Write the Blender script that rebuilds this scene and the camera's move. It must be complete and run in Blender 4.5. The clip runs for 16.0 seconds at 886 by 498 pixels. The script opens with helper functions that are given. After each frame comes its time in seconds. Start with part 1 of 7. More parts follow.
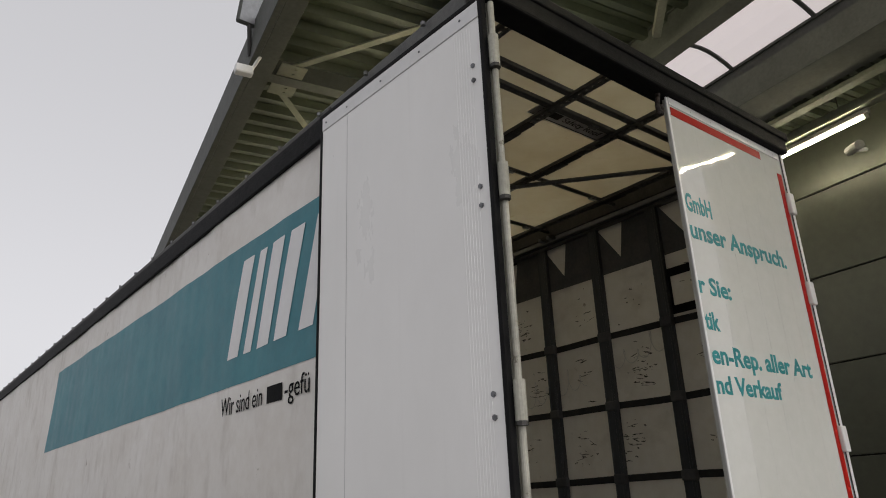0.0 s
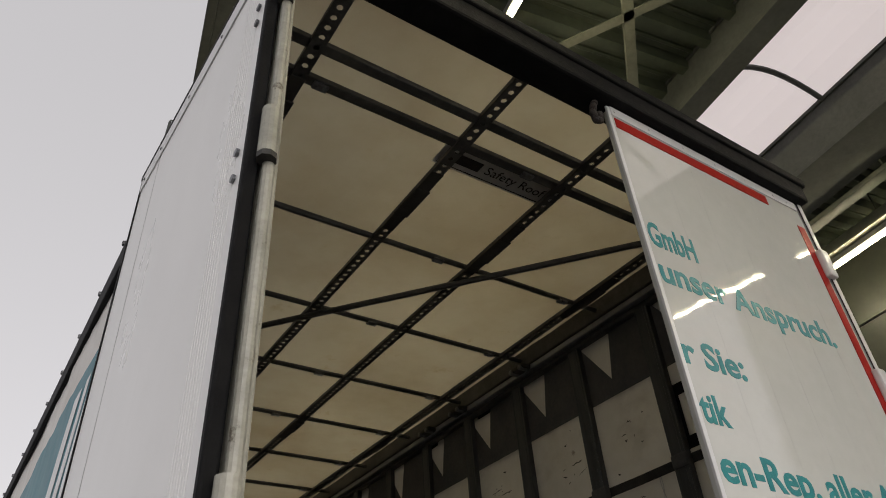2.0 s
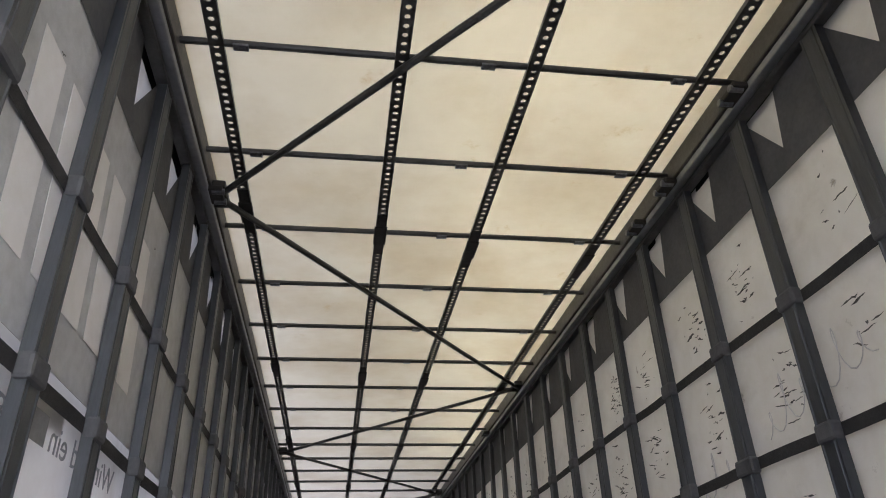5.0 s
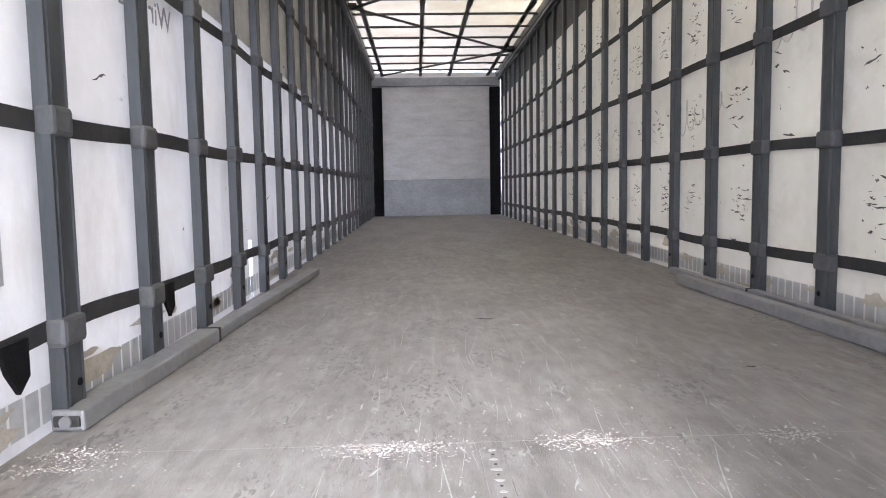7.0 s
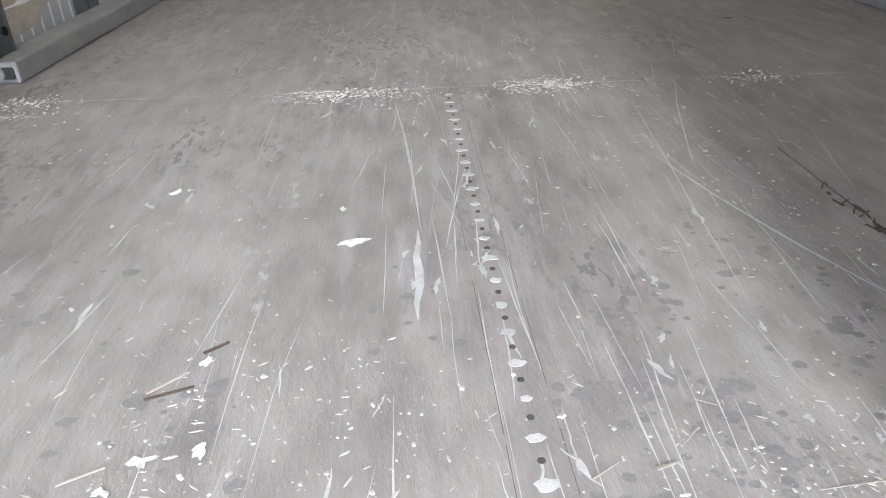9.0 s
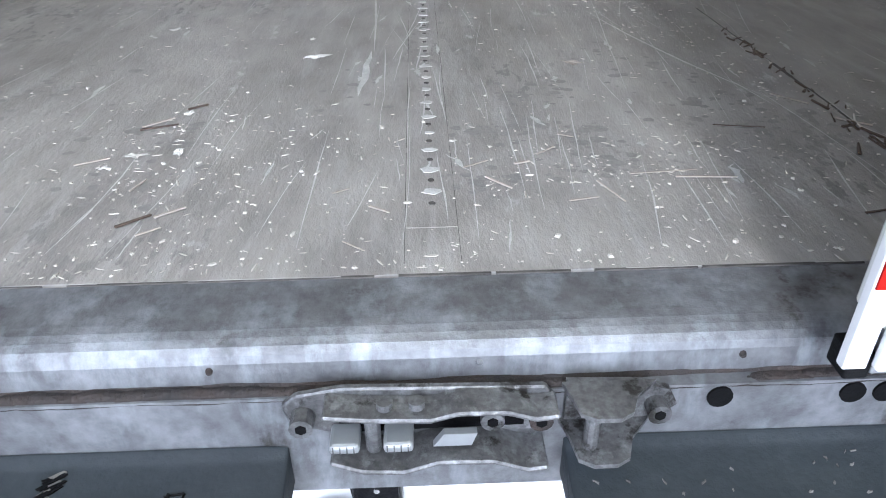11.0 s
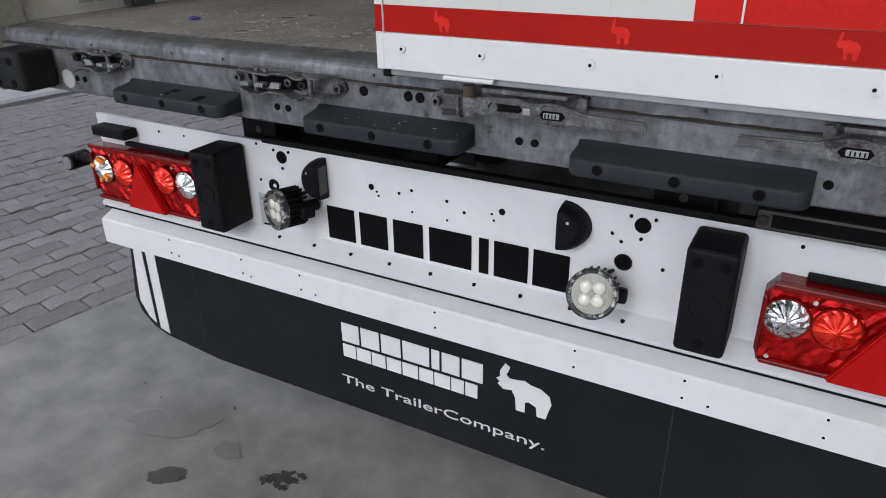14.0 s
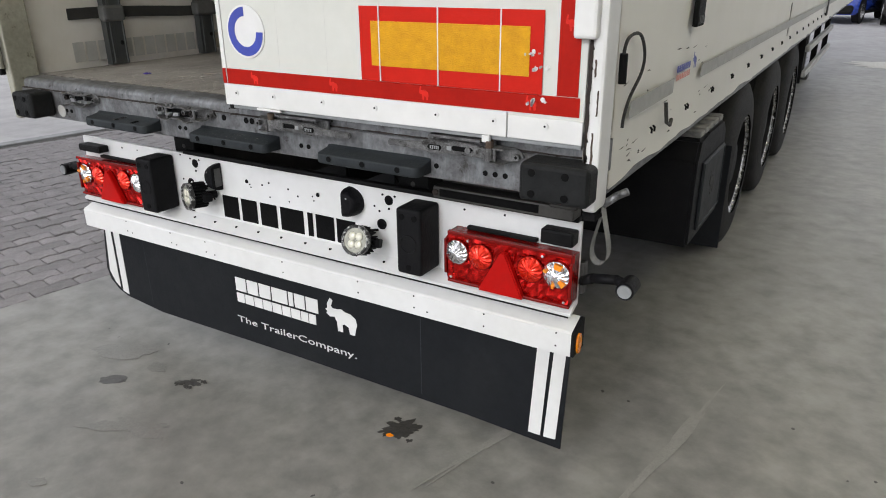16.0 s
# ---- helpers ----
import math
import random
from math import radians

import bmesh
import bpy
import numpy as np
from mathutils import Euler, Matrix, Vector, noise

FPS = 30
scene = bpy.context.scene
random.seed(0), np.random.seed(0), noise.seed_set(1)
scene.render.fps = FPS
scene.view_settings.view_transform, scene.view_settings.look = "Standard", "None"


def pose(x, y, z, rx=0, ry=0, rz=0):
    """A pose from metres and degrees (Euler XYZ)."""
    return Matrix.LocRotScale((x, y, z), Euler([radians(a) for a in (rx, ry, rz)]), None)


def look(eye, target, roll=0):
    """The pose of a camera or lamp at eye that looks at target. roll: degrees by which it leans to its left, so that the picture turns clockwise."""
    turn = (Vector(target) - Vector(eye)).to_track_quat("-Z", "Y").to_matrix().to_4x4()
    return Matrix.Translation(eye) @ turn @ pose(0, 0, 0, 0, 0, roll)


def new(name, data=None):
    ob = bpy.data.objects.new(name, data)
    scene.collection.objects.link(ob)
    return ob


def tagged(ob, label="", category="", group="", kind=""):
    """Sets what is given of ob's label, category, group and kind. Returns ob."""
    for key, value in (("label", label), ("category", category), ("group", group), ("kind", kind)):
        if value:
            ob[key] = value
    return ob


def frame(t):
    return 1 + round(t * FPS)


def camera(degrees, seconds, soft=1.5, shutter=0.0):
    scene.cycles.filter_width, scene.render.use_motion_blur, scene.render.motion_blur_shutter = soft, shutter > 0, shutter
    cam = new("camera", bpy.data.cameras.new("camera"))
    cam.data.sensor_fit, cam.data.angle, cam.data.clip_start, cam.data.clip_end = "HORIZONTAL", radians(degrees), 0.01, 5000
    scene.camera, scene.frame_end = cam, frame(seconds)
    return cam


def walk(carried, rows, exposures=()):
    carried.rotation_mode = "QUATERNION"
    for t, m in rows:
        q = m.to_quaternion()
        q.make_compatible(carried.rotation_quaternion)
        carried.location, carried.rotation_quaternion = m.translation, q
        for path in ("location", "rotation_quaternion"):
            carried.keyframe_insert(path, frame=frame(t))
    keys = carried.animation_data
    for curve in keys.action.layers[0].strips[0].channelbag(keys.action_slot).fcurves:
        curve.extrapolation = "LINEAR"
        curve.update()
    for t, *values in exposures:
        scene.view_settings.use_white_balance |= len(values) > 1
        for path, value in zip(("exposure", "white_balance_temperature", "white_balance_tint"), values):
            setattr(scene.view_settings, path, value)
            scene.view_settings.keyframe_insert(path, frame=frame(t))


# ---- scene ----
cam = camera(64.5, 16.0, soft=1.0)
PATH = [
    (0, (-2.998, -1.772, 1.775), (-1.807, -0.314, 2.45), -2.4),
    (0.5, (-2.661, -1.683, 1.769), (-1.493, -0.283, 2.591), -2.5),
    (1, (-2.314, -1.526, 1.754), (-1.153, -0.146, 2.619), -2.4),
    (1.5, (-1.962, -1.298, 1.788), (-0.871, 0.019, 2.825), -3.2),
    (2, (-1.603, -1.111, 1.771), (-0.656, 0.186, 2.964), -4.6),
    (2.5, (-1.339, -0.904, 1.785), (-0.509, 0.439, 3.013), -4.7),
    (3, (-1.137, -0.68, 1.855), (-0.387, 0.702, 3.091), -5.1),
    (3.2, (-1.031, -0.641, 1.842), (-0.348, 0.751, 3.105), -4.7),
    (5.3, (-0.45, -0.121, 1.766), (-0.234, 1.686, 2.597), -1.8),
    (5.5, (-0.431, -0.103, 1.763), (-0.258, 1.764, 2.459), -1.5),
    (6, (-0.407, -0.07, 1.753), (-0.318, 1.891, 2.137), -1.0),
    (6.5, (-0.397, -0.081, 1.738), (-0.339, 1.916, 1.831), -0.9),
    (7, (-0.393, -0.087, 1.707), (-0.322, 1.905, 1.532), -0.9),
    (7.5, (-0.401, -0.083, 1.665), (-0.291, 1.867, 1.233), -0.8),
    (8, (-0.404, -0.074, 1.632), (-0.292, 1.833, 1.041), -0.7),
    (8.5, (-0.38, -0.064, 1.617), (-0.279, 1.728, 0.734), -0.8),
    (8.7, (-0.368, -0.056, 1.61), (-0.257, 1.701, 0.661), -1.1),
    (10.8, (-0.266, -0.295, 1.508), (-0.185, 1.389, 0.43), -0.8),
    (11, (-0.256, -0.356, 1.492), (-0.208, 1.333, 0.421), -0.8),
    (11.5, (-0.205, -0.465, 1.462), (-0.268, 1.27, 0.469), -0.8),
    (12, (-0.05, -0.582, 1.404), (-0.342, 1.165, 0.476), -0.9),
    (12.5, (0.076, -0.725, 1.39), (-0.442, 0.991, 0.503), -0.8),
    (13, (0.234, -0.921, 1.383), (-0.499, 0.722, 0.509), -1.1),
    (13.5, (0.496, -1.024, 1.387), (-0.324, 0.578, 0.514), -1.1),
    (14, (0.773, -1.11, 1.431), (-0.102, 0.462, 0.557), -0.9),
    (14.5, (1.006, -1.255, 1.451), (0.108, 0.3, 0.571), -1.0),
    (15, (1.246, -1.381, 1.495), (0.313, 0.153, 0.615), -0.9),
    (15.5, (1.54, -1.489, 1.534), (0.611, 0.048, 0.655), -0.9),
    (16, (1.807, -1.61, 1.563), (0.848, -0.018, 0.824), -0.4),
]
EXPO = [(0.0, -0.2, 6500, 13), (1.5, -0.15, 6600, 14), (2.5, -0.15, 6850, 14), (3.2, 0.27, 7450, 14), (5.3, 2.2, 5500, 20), (6.0, 2.55, 5500, 20), (7.2, 3.0, 5600, 19), (8.5, 2.55, 5600, 16),
        (10.8, 1.95, 5350, 13), (11.5, 1.7, 5300, 12), (12.0, 0.68, 5350, 15), (12.5, 0.35, 5600, 13), (14.0, 0.2, 5850, 13), (15.0, 0.18, 5950, 12), (15.5, 0.38, 6100, 11), (16.0, 0.55, 6250, 11)]
walk(cam, [(t, look(eye, target, roll)) for t, eye, target, roll in PATH], EXPO)

# ---------- world and light ----------
world = bpy.data.worlds.new("overcast_sky")
scene.world = world
world.use_nodes = True
wn, wl = world.node_tree.nodes, world.node_tree.links
sky = wn.new("ShaderNodeTexSky")
sky.sky_type = "NISHITA"
sky.sun_disc = False
sky.sun_elevation, sky.sun_rotation = radians(30), radians(185)
sky.air_density, sky.dust_density, sky.ozone_density = 1.0, 4.0, 1.0
pale = wn.new("ShaderNodeHueSaturation")
pale.inputs["Saturation"].default_value = 0.12
wl.new(sky.outputs[0], pale.inputs["Color"])
cloud = wn.new("ShaderNodeMix")        # an even cloud layer over the clear sky
cloud.data_type = "RGBA"
cloud.inputs[0].default_value, cloud.inputs[7].default_value = 0.5, (6.5, 6.55, 6.65, 1)
wl.new(pale.outputs[0], cloud.inputs[6])
wl.new(cloud.outputs[2], wn["Background"].inputs["Color"])
wn["Background"].inputs["Strength"].default_value = 0.15
sun = new("sun", bpy.data.lights.new("sun", "SUN"))
sun.data.energy, sun.data.angle, sun.data.color = 0.5, radians(12), (1.0, 0.98, 0.95)
sun.matrix_world = look((-0.9, -10, 5.6), (0, 0, 0))

FZ = 1.163                 # top of the load floor
HALL = pose(0, 0, 0, 0, 0, -10.3)   # the hall stands turned against the trailer


# ---------- materials ----------
def mat(name, c1, c2=None, scale=6.0, rough=0.6, metal=0.0, bump=0.15, bscale=90.0, spot=None, spot_scale=14.0,
        spot_at=0.62, glow=0.0, thin=0.0, stretch=(1, 1, 1), grain=0.12, spec=0.5, coat=0.0, vary=0.0, streak=None, bdetail=5, through_col=None, peel=None):
    """A procedural surface: two tones at two scales, optional spots of dirt, bump and uneven gloss."""
    m = bpy.data.materials.new(name)
    m.use_nodes = True
    n, l = m.node_tree.nodes, m.node_tree.links
    p = n["Principled BSDF"]
    tc, mp = n.new("ShaderNodeTexCoord"), n.new("ShaderNodeMapping")
    mp.inputs["Scale"].default_value = stretch
    l.new(tc.outputs["Object"], mp.inputs["Vector"])

    def noise_at(s, detail=6.0, rough_=0.6):
        t = n.new("ShaderNodeTexNoise")
        t.inputs["Scale"].default_value, t.inputs["Detail"].default_value, t.inputs["Roughness"].default_value = s, detail, rough_
        l.new(mp.outputs[0], t.inputs["Vector"])
        return t.outputs[0]

    def ramp(src, a, b):
        r = n.new("ShaderNodeMapRange")
        r.inputs["From Min"].default_value, r.inputs["From Max"].default_value = a, b
        l.new(src, r.inputs["Value"])
        return r.outputs[0]

    def mix(fac, a, b, mode="MIX"):
        x = n.new("ShaderNodeMix")
        x.data_type, x.blend_type = "RGBA", mode
        for k, v in ((0, fac), (6, a), (7, b)):
            if isinstance(v, (int, float)):
                x.inputs[k].default_value = v
            elif isinstance(v, tuple):
                x.inputs[k].default_value = (*v, 1)
            else:
                l.new(v, x.inputs[k])
        return x.outputs[2]

    col = mix(ramp(noise_at(scale), 0.35, 0.68), c1, c2 or tuple(v * 0.8 for v in c1))
    if grain:
        col = mix(grain, col, ramp(noise_at(scale * 9, 4), 0.3, 0.7), "OVERLAY")
    if spot:
        col = mix(ramp(noise_at(spot_scale, 8, 0.7), spot_at, spot_at + 0.06), col, spot)
    if streak:
        # colour, stretched scale, threshold, strength: long wisps of wear
        ms, ns = n.new("ShaderNodeMapping"), n.new("ShaderNodeTexNoise")
        ms.inputs["Scale"].default_value = streak[1]
        ns.inputs["Scale"].default_value, ns.inputs["Detail"].default_value, ns.inputs["Roughness"].default_value = 1.0, 7.0, 0.65
        l.new(tc.outputs["Object"], ms.inputs["Vector"])
        l.new(ms.outputs[0], ns.inputs["Vector"])
        r = n.new("ShaderNodeMapRange")
        r.inputs["From Min"].default_value, r.inputs["From Max"].default_value, r.inputs["To Max"].default_value = streak[2], streak[2] + 0.18, streak[3]
        l.new(ns.outputs[0], r.inputs["Value"])
        col = mix(r.outputs[0], col, streak[0])
    if peel:
        # clumps of small flaked-off spots
        clump = ramp(noise_at(2.1, 3), 0.50, 0.60)
        fleck = ramp(noise_at(58, 5, 0.55), 0.55, 0.59)
        both = n.new("ShaderNodeMath")
        both.operation = "MULTIPLY"
        l.new(clump, both.inputs[0])
        l.new(fleck, both.inputs[1])
        col = mix(both.outputs[0], col, peel)
    if vary:
        oi = n.new("ShaderNodeObjectInfo")
        hv = n.new("ShaderNodeHueSaturation")
        l.new(ramp(oi.outputs["Random"], 0, 1), hv.inputs["Fac"])
        hv.inputs["Value"].default_value = 1 + vary
        l.new(col, hv.inputs["Color"])
        col = hv.outputs[0]
    l.new(col, p.inputs["Base Color"])
    rr = n.new("ShaderNodeMapRange")
    rr.inputs["To Min"].default_value, rr.inputs["To Max"].default_value = max(rough - 0.1, 0.02), min(rough + 0.12, 1)
    l.new(noise_at(scale * 3), rr.inputs["Value"])
    l.new(rr.outputs[0], p.inputs["Roughness"])
    p.inputs["Metallic"].default_value = metal
    p.inputs["Specular IOR Level"].default_value = spec
    p.inputs["Coat Weight"].default_value = coat
    if bump:
        b = n.new("ShaderNodeBump")
        b.inputs["Strength"].default_value, b.inputs["Distance"].default_value = bump, 0.01
        l.new(noise_at(bscale, bdetail), b.inputs["Height"])
        l.new(b.outputs[0], p.inputs["Normal"])
    if glow:
        p.inputs["Emission Color"].default_value, p.inputs["Emission Strength"].default_value = (*c1, 1), glow
    if thin:
        t, s = n.new("ShaderNodeBsdfTranslucent"), n.new("ShaderNodeMixShader")
        if through_col and spot:
            # dirt on the sheet holds back some of the light
            dirty = tuple(v * f for v, f in zip(through_col, (0.62, 0.54, 0.44)))
            veil = mix(ramp(noise_at(scale * 1.5, 7, 0.65), 0.42, 0.78), through_col, dirty)
            l.new(mix(ramp(noise_at(spot_scale * 2, 9, 0.72), spot_at - 0.02, spot_at + 0.12), veil, dirty), t.inputs["Color"])
        elif through_col:
            t.inputs["Color"].default_value = (*through_col, 1)
        else:
            l.new(col, t.inputs["Color"])
        s.inputs[0].default_value = thin
        l.new(p.outputs[0], s.inputs[1])
        l.new(t.outputs[0], s.inputs[2])
        l.new(s.outputs[0], n["Material Output"].inputs["Surface"])
    return m


def glass(name, color, rough=0.05):
    m = bpy.data.materials.new(name)
    m.use_nodes = True
    p = m.node_tree.nodes["Principled BSDF"]
    p.inputs["Base Color"].default_value = (*color, 1)
    p.inputs["Transmission Weight"].default_value, p.inputs["Roughness"].default_value = 1.0, rough
    return m


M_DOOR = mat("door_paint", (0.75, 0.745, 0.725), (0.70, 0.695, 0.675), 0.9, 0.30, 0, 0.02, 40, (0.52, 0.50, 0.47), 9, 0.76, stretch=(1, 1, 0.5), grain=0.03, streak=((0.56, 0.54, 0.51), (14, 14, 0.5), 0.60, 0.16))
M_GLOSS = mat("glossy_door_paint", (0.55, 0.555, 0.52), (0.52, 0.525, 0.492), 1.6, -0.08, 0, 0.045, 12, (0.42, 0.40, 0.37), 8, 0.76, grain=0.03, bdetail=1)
M_WHITE = mat("white_paint", (0.63, 0.63, 0.63), (0.57, 0.57, 0.56), 2, 0.32, 0, 0.02, 60, (0.35, 0.34, 0.32), 30, 0.74, grain=0.05)
M_PVC_L = mat("curtain_vinyl", (0.77, 0.75, 0.71), (0.69, 0.66, 0.61), 1.1, 0.5, 0, 0.25, 7, (0.38, 0.34, 0.28), 5, 0.66, thin=0.13, grain=0.10, streak=((0.42, 0.38, 0.32), (4, 4, 1.6), 0.52, 0.4))
M_PVC_R = mat("curtain_vinyl_dirty", (0.76, 0.735, 0.675), (0.66, 0.63, 0.565), 1.3, 0.42, 0, 0.22, 7, (0.36, 0.32, 0.265), 6, 0.66, thin=0.28, grain=0.10, streak=((0.36, 0.32, 0.265), (3, 3, 4), 0.55, 0.35))
M_PVC_OUT = mat("clean_curtain_vinyl", (0.86, 0.85, 0.80), (0.80, 0.785, 0.735), 0.9, 0.35, 0, 0.12, 7, (0.50, 0.45, 0.37), 9, 0.73, thin=0.30, grain=0.05)
M_ROOF = mat("roof_sheet", (0.25, 0.205, 0.140), (0.195, 0.155, 0.10), 0.8, 0.6, 0, 0.1, 10, (0.21, 0.155, 0.08), 2.2, 0.64, spec=0.2, thin=0.205, through_col=(0.81, 0.745, 0.61), grain=0.05)
M_TEAL = mat("teal_print", (0.008, 0.14, 0.18), (0.014, 0.17, 0.21), 2, 0.5, 0, 0.05, 40, grain=0.06)
M_TEALTXT = mat("teal_lettering", (0.0, 0.21, 0.22), (0.0, 0.18, 0.2), 3, 0.4)
M_FADED = mat("print_showing_through", (0.46, 0.46, 0.45), (0.40, 0.40, 0.39), 2, 0.6, thin=0.26)
M_PRINTIN = mat("print_inside", (0.56, 0.56, 0.55), (0.50, 0.50, 0.49), 2, 0.6, thin=0.1)
M_VINYLIN = mat("white_vinyl_inside", (0.82, 0.80, 0.77), (0.74, 0.72, 0.68), 2, 0.5, 0, 0.1, 25, (0.3, 0.27, 0.23), 12, 0.72)
M_INKFADED = mat("text_showing_through", (0.26, 0.26, 0.25), (0.22, 0.22, 0.215), 6, 0.6)
M_INK = mat("dark_print", (0.003, 0.003, 0.0035), (0.005, 0.005, 0.005), 5, 0.6, spec=0.05)
M_BLACK = mat("black_rubber", (0.005, 0.005, 0.0055), (0.009, 0.009, 0.009), 12, 0.65, 0, 0.2, 120, spec=0.1)
M_BUFFER = mat("buffer_rubber", (0.015, 0.018, 0.021), (0.023, 0.027, 0.030), 9, 0.6, 0, 0.12, 150, (0.06, 0.06, 0.058), 34, 0.70, spec=0.2)
M_CORNER = mat("corner_buffer_rubber", (0.009, 0.0095, 0.010), (0.016, 0.0165, 0.017), 9, 0.6, 0, 0.2, 150, (0.05, 0.048, 0.045), 26, 0.68, spec=0.12)
M_LEDFACE = mat("led_reflector", (0.20, 0.20, 0.165), (0.14, 0.14, 0.115), 40, 0.3, 0.3, 0.1, 90)
M_BLOCK = mat("black_plastic", (0.004, 0.004, 0.005), (0.007, 0.007, 0.0075), 10, 0.55, 0, 0.2, 120, spec=0.12)
M_DARK = mat("dark_steel", (0.035, 0.034, 0.032), (0.055, 0.052, 0.048), 7, 0.55, 0.4, 0.15, 90, (0.10, 0.06, 0.04), 30, 0.7)
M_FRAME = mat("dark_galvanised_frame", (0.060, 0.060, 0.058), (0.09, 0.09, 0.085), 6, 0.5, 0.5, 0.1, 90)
M_GALV = mat("galvanised_steel", (0.150, 0.153, 0.160), (0.070, 0.070, 0.073), 6, 0.42, 0.35, 0.14, 160, (0.036, 0.032, 0.030), 12, 0.60, grain=0.35, streak=((0.34, 0.365, 0.39), (30, 24, 9), 0.50, 0.34))
M_GREASE = mat("greasy_lock_steel", (0.125, 0.125, 0.127), (0.055, 0.054, 0.054), 20, 0.40, 0.45, 0.2, 160, (0.018, 0.016, 0.014), 26, 0.57, grain=0.35, streak=((0.34, 0.345, 0.355), (70, 60, 50), 0.54, 0.45))
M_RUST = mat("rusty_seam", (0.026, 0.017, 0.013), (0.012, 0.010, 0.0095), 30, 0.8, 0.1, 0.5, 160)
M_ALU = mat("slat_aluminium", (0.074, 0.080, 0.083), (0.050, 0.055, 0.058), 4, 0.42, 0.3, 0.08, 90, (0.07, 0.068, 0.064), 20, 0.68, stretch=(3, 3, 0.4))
M_BEAM = mat("beam_aluminium", (0.29, 0.29, 0.285), (0.22, 0.22, 0.215), 4, 0.42, 0.35, 0.1, 60, (0.5, 0.5, 0.48), 26, 0.68)
M_STRAP = mat("grey_webbing", (0.022, 0.022, 0.022), (0.035, 0.034, 0.033), 12, 0.85, 0, 0.3, 260)
M_PELMET = mat("pelmet_cloth", (0.07, 0.073, 0.074), (0.10, 0.10, 0.10), 5, 0.8, 0, 0.2, 80)
M_FRONT = mat("front_wall_panel", (0.62, 0.62, 0.62), (0.50, 0.49, 0.49), 2.5, 0.35, 0.15, 0.05, 30, (0.2, 0.19, 0.18), 7, 0.68, stretch=(1, 1, 3))
M_KICK = mat("kick_plate", (0.32, 0.33, 0.34), (0.24, 0.25, 0.255), 3, 0.4, 0.6, 0.08, 50, (0.13, 0.12, 0.11), 12, 0.66)
M_RED = mat("red_tape", (0.33, 0.010, 0.005), (0.29, 0.009, 0.005), 8, 0.4, 0, 0.05, 200, grain=0.05, spec=0.08)
M_REDPLATE = mat("red_marker_plate", (0.46, 0.014, 0.007), (0.42, 0.013, 0.007), 5, 0.38, grain=0.04, spec=0.1)
M_REDLIGHT = mat("light_red_print", (0.58, 0.02, 0.012), (0.52, 0.018, 0.01), 6, 0.35, spec=0.15)
M_REDFACET = mat("red_reflector_facets", (0.58, 0.007, 0.005), (0.26, 0.003, 0.002), 60, 0.14, 0.75, 0.05, 200, grain=0.0)
M_SCRAPED = mat("scraped_bezel", (0.02, 0.02, 0.02), (0.035, 0.035, 0.035), 30, 0.5, 0.2, 0.2, 90, (0.42, 0.42, 0.41), 60, 0.52)
M_YELLOW = mat("yellow_reflector", (0.58, 0.29, 0.006), (0.48, 0.23, 0.005), 40, 0.4, 0, 0.3, 300, spec=0.15)
M_LENSD = mat("dark_red_lamp_plastic", (0.16, 0.003, 0.002), (0.11, 0.003, 0.002), 10, 0.2, 0, 0.05, 120, spec=0.25)
M_TRI = mat("red_triangle_reflector", (0.40, 0.004, 0.003), (0.34, 0.004, 0.003), 30, 0.35, 0, 0.2, 400, spec=0.12)
M_REDROUND = mat("bright_red_lens", (0.92, 0.040, 0.012), (0.55, 0.010, 0.006), 70, 0.1, 0.55, 0.05, 200, grain=0.0)
M_CHROME = mat("lamp_reflector", (0.85, 0.85, 0.86), (0.45, 0.45, 0.46), 60, 0.12, 0.9, 0.1, 90, grain=0)
M_AMBER = mat("amber_plastic", (0.80, 0.25, 0.01), (0.7, 0.2, 0.01), 10, 0.25)
M_LED = mat("led_lens", (0.62, 0.60, 0.50), (0.48, 0.47, 0.39), 30, 0.12, 0, 0.1, 80, coat=0.5)
M_FLAP = mat("mudflap_rubber", (0.007, 0.008, 0.010), (0.011, 0.012, 0.014), 4, 0.5, 0, 0.1, 80, (0.03, 0.03, 0.034), 9, 0.72, spec=0.15)
M_TYRE = mat("tyre_rubber", (0.012, 0.012, 0.012), (0.018, 0.017, 0.016), 12, 0.75, 0, 0.3, 120, spec=0.2)
M_RIM = mat("polished_rim", (0.62, 0.62, 0.62), (0.45, 0.45, 0.45), 12, 0.25, 0.9, 0.05, 60)
M_PLY = mat("floor_plywood", (0.238, 0.222, 0.206), (0.165, 0.152, 0.140), 1.7, 0.5, 0, 0.2, 150, (0.33, 0.315, 0.30), 11, 0.63, stretch=(1.5, 0.6, 1), grain=0.22, streak=((0.34, 0.328, 0.312), (30, 3.6, 1), 0.52, 0.45), peel=(0.128, 0.12, 0.114))
M_SCRATCH = mat("pale_scratch", (0.46, 0.45, 0.435), (0.34, 0.33, 0.315), 40, 0.7)
M_CONC = mat("concrete_floor", (0.204, 0.198, 0.184), (0.156, 0.151, 0.141), 0.8, 0.42, 0, 0.1, 90, (0.135, 0.13, 0.123), 2.3, 0.65, grain=0.28, streak=((0.25, 0.243, 0.226), (1.1, 1.1, 1), 0.5, 0.3))
M_PAVER = mat("paver_brick", (0.165, 0.154, 0.156), (0.110, 0.103, 0.104), 9, 0.8, 0, 0.35, 80, vary=0.5)
M_ASPH = mat("yard_ground", (0.33, 0.322, 0.325), (0.26, 0.253, 0.255), 0.5, 0.7, 0, 0.3, 90)
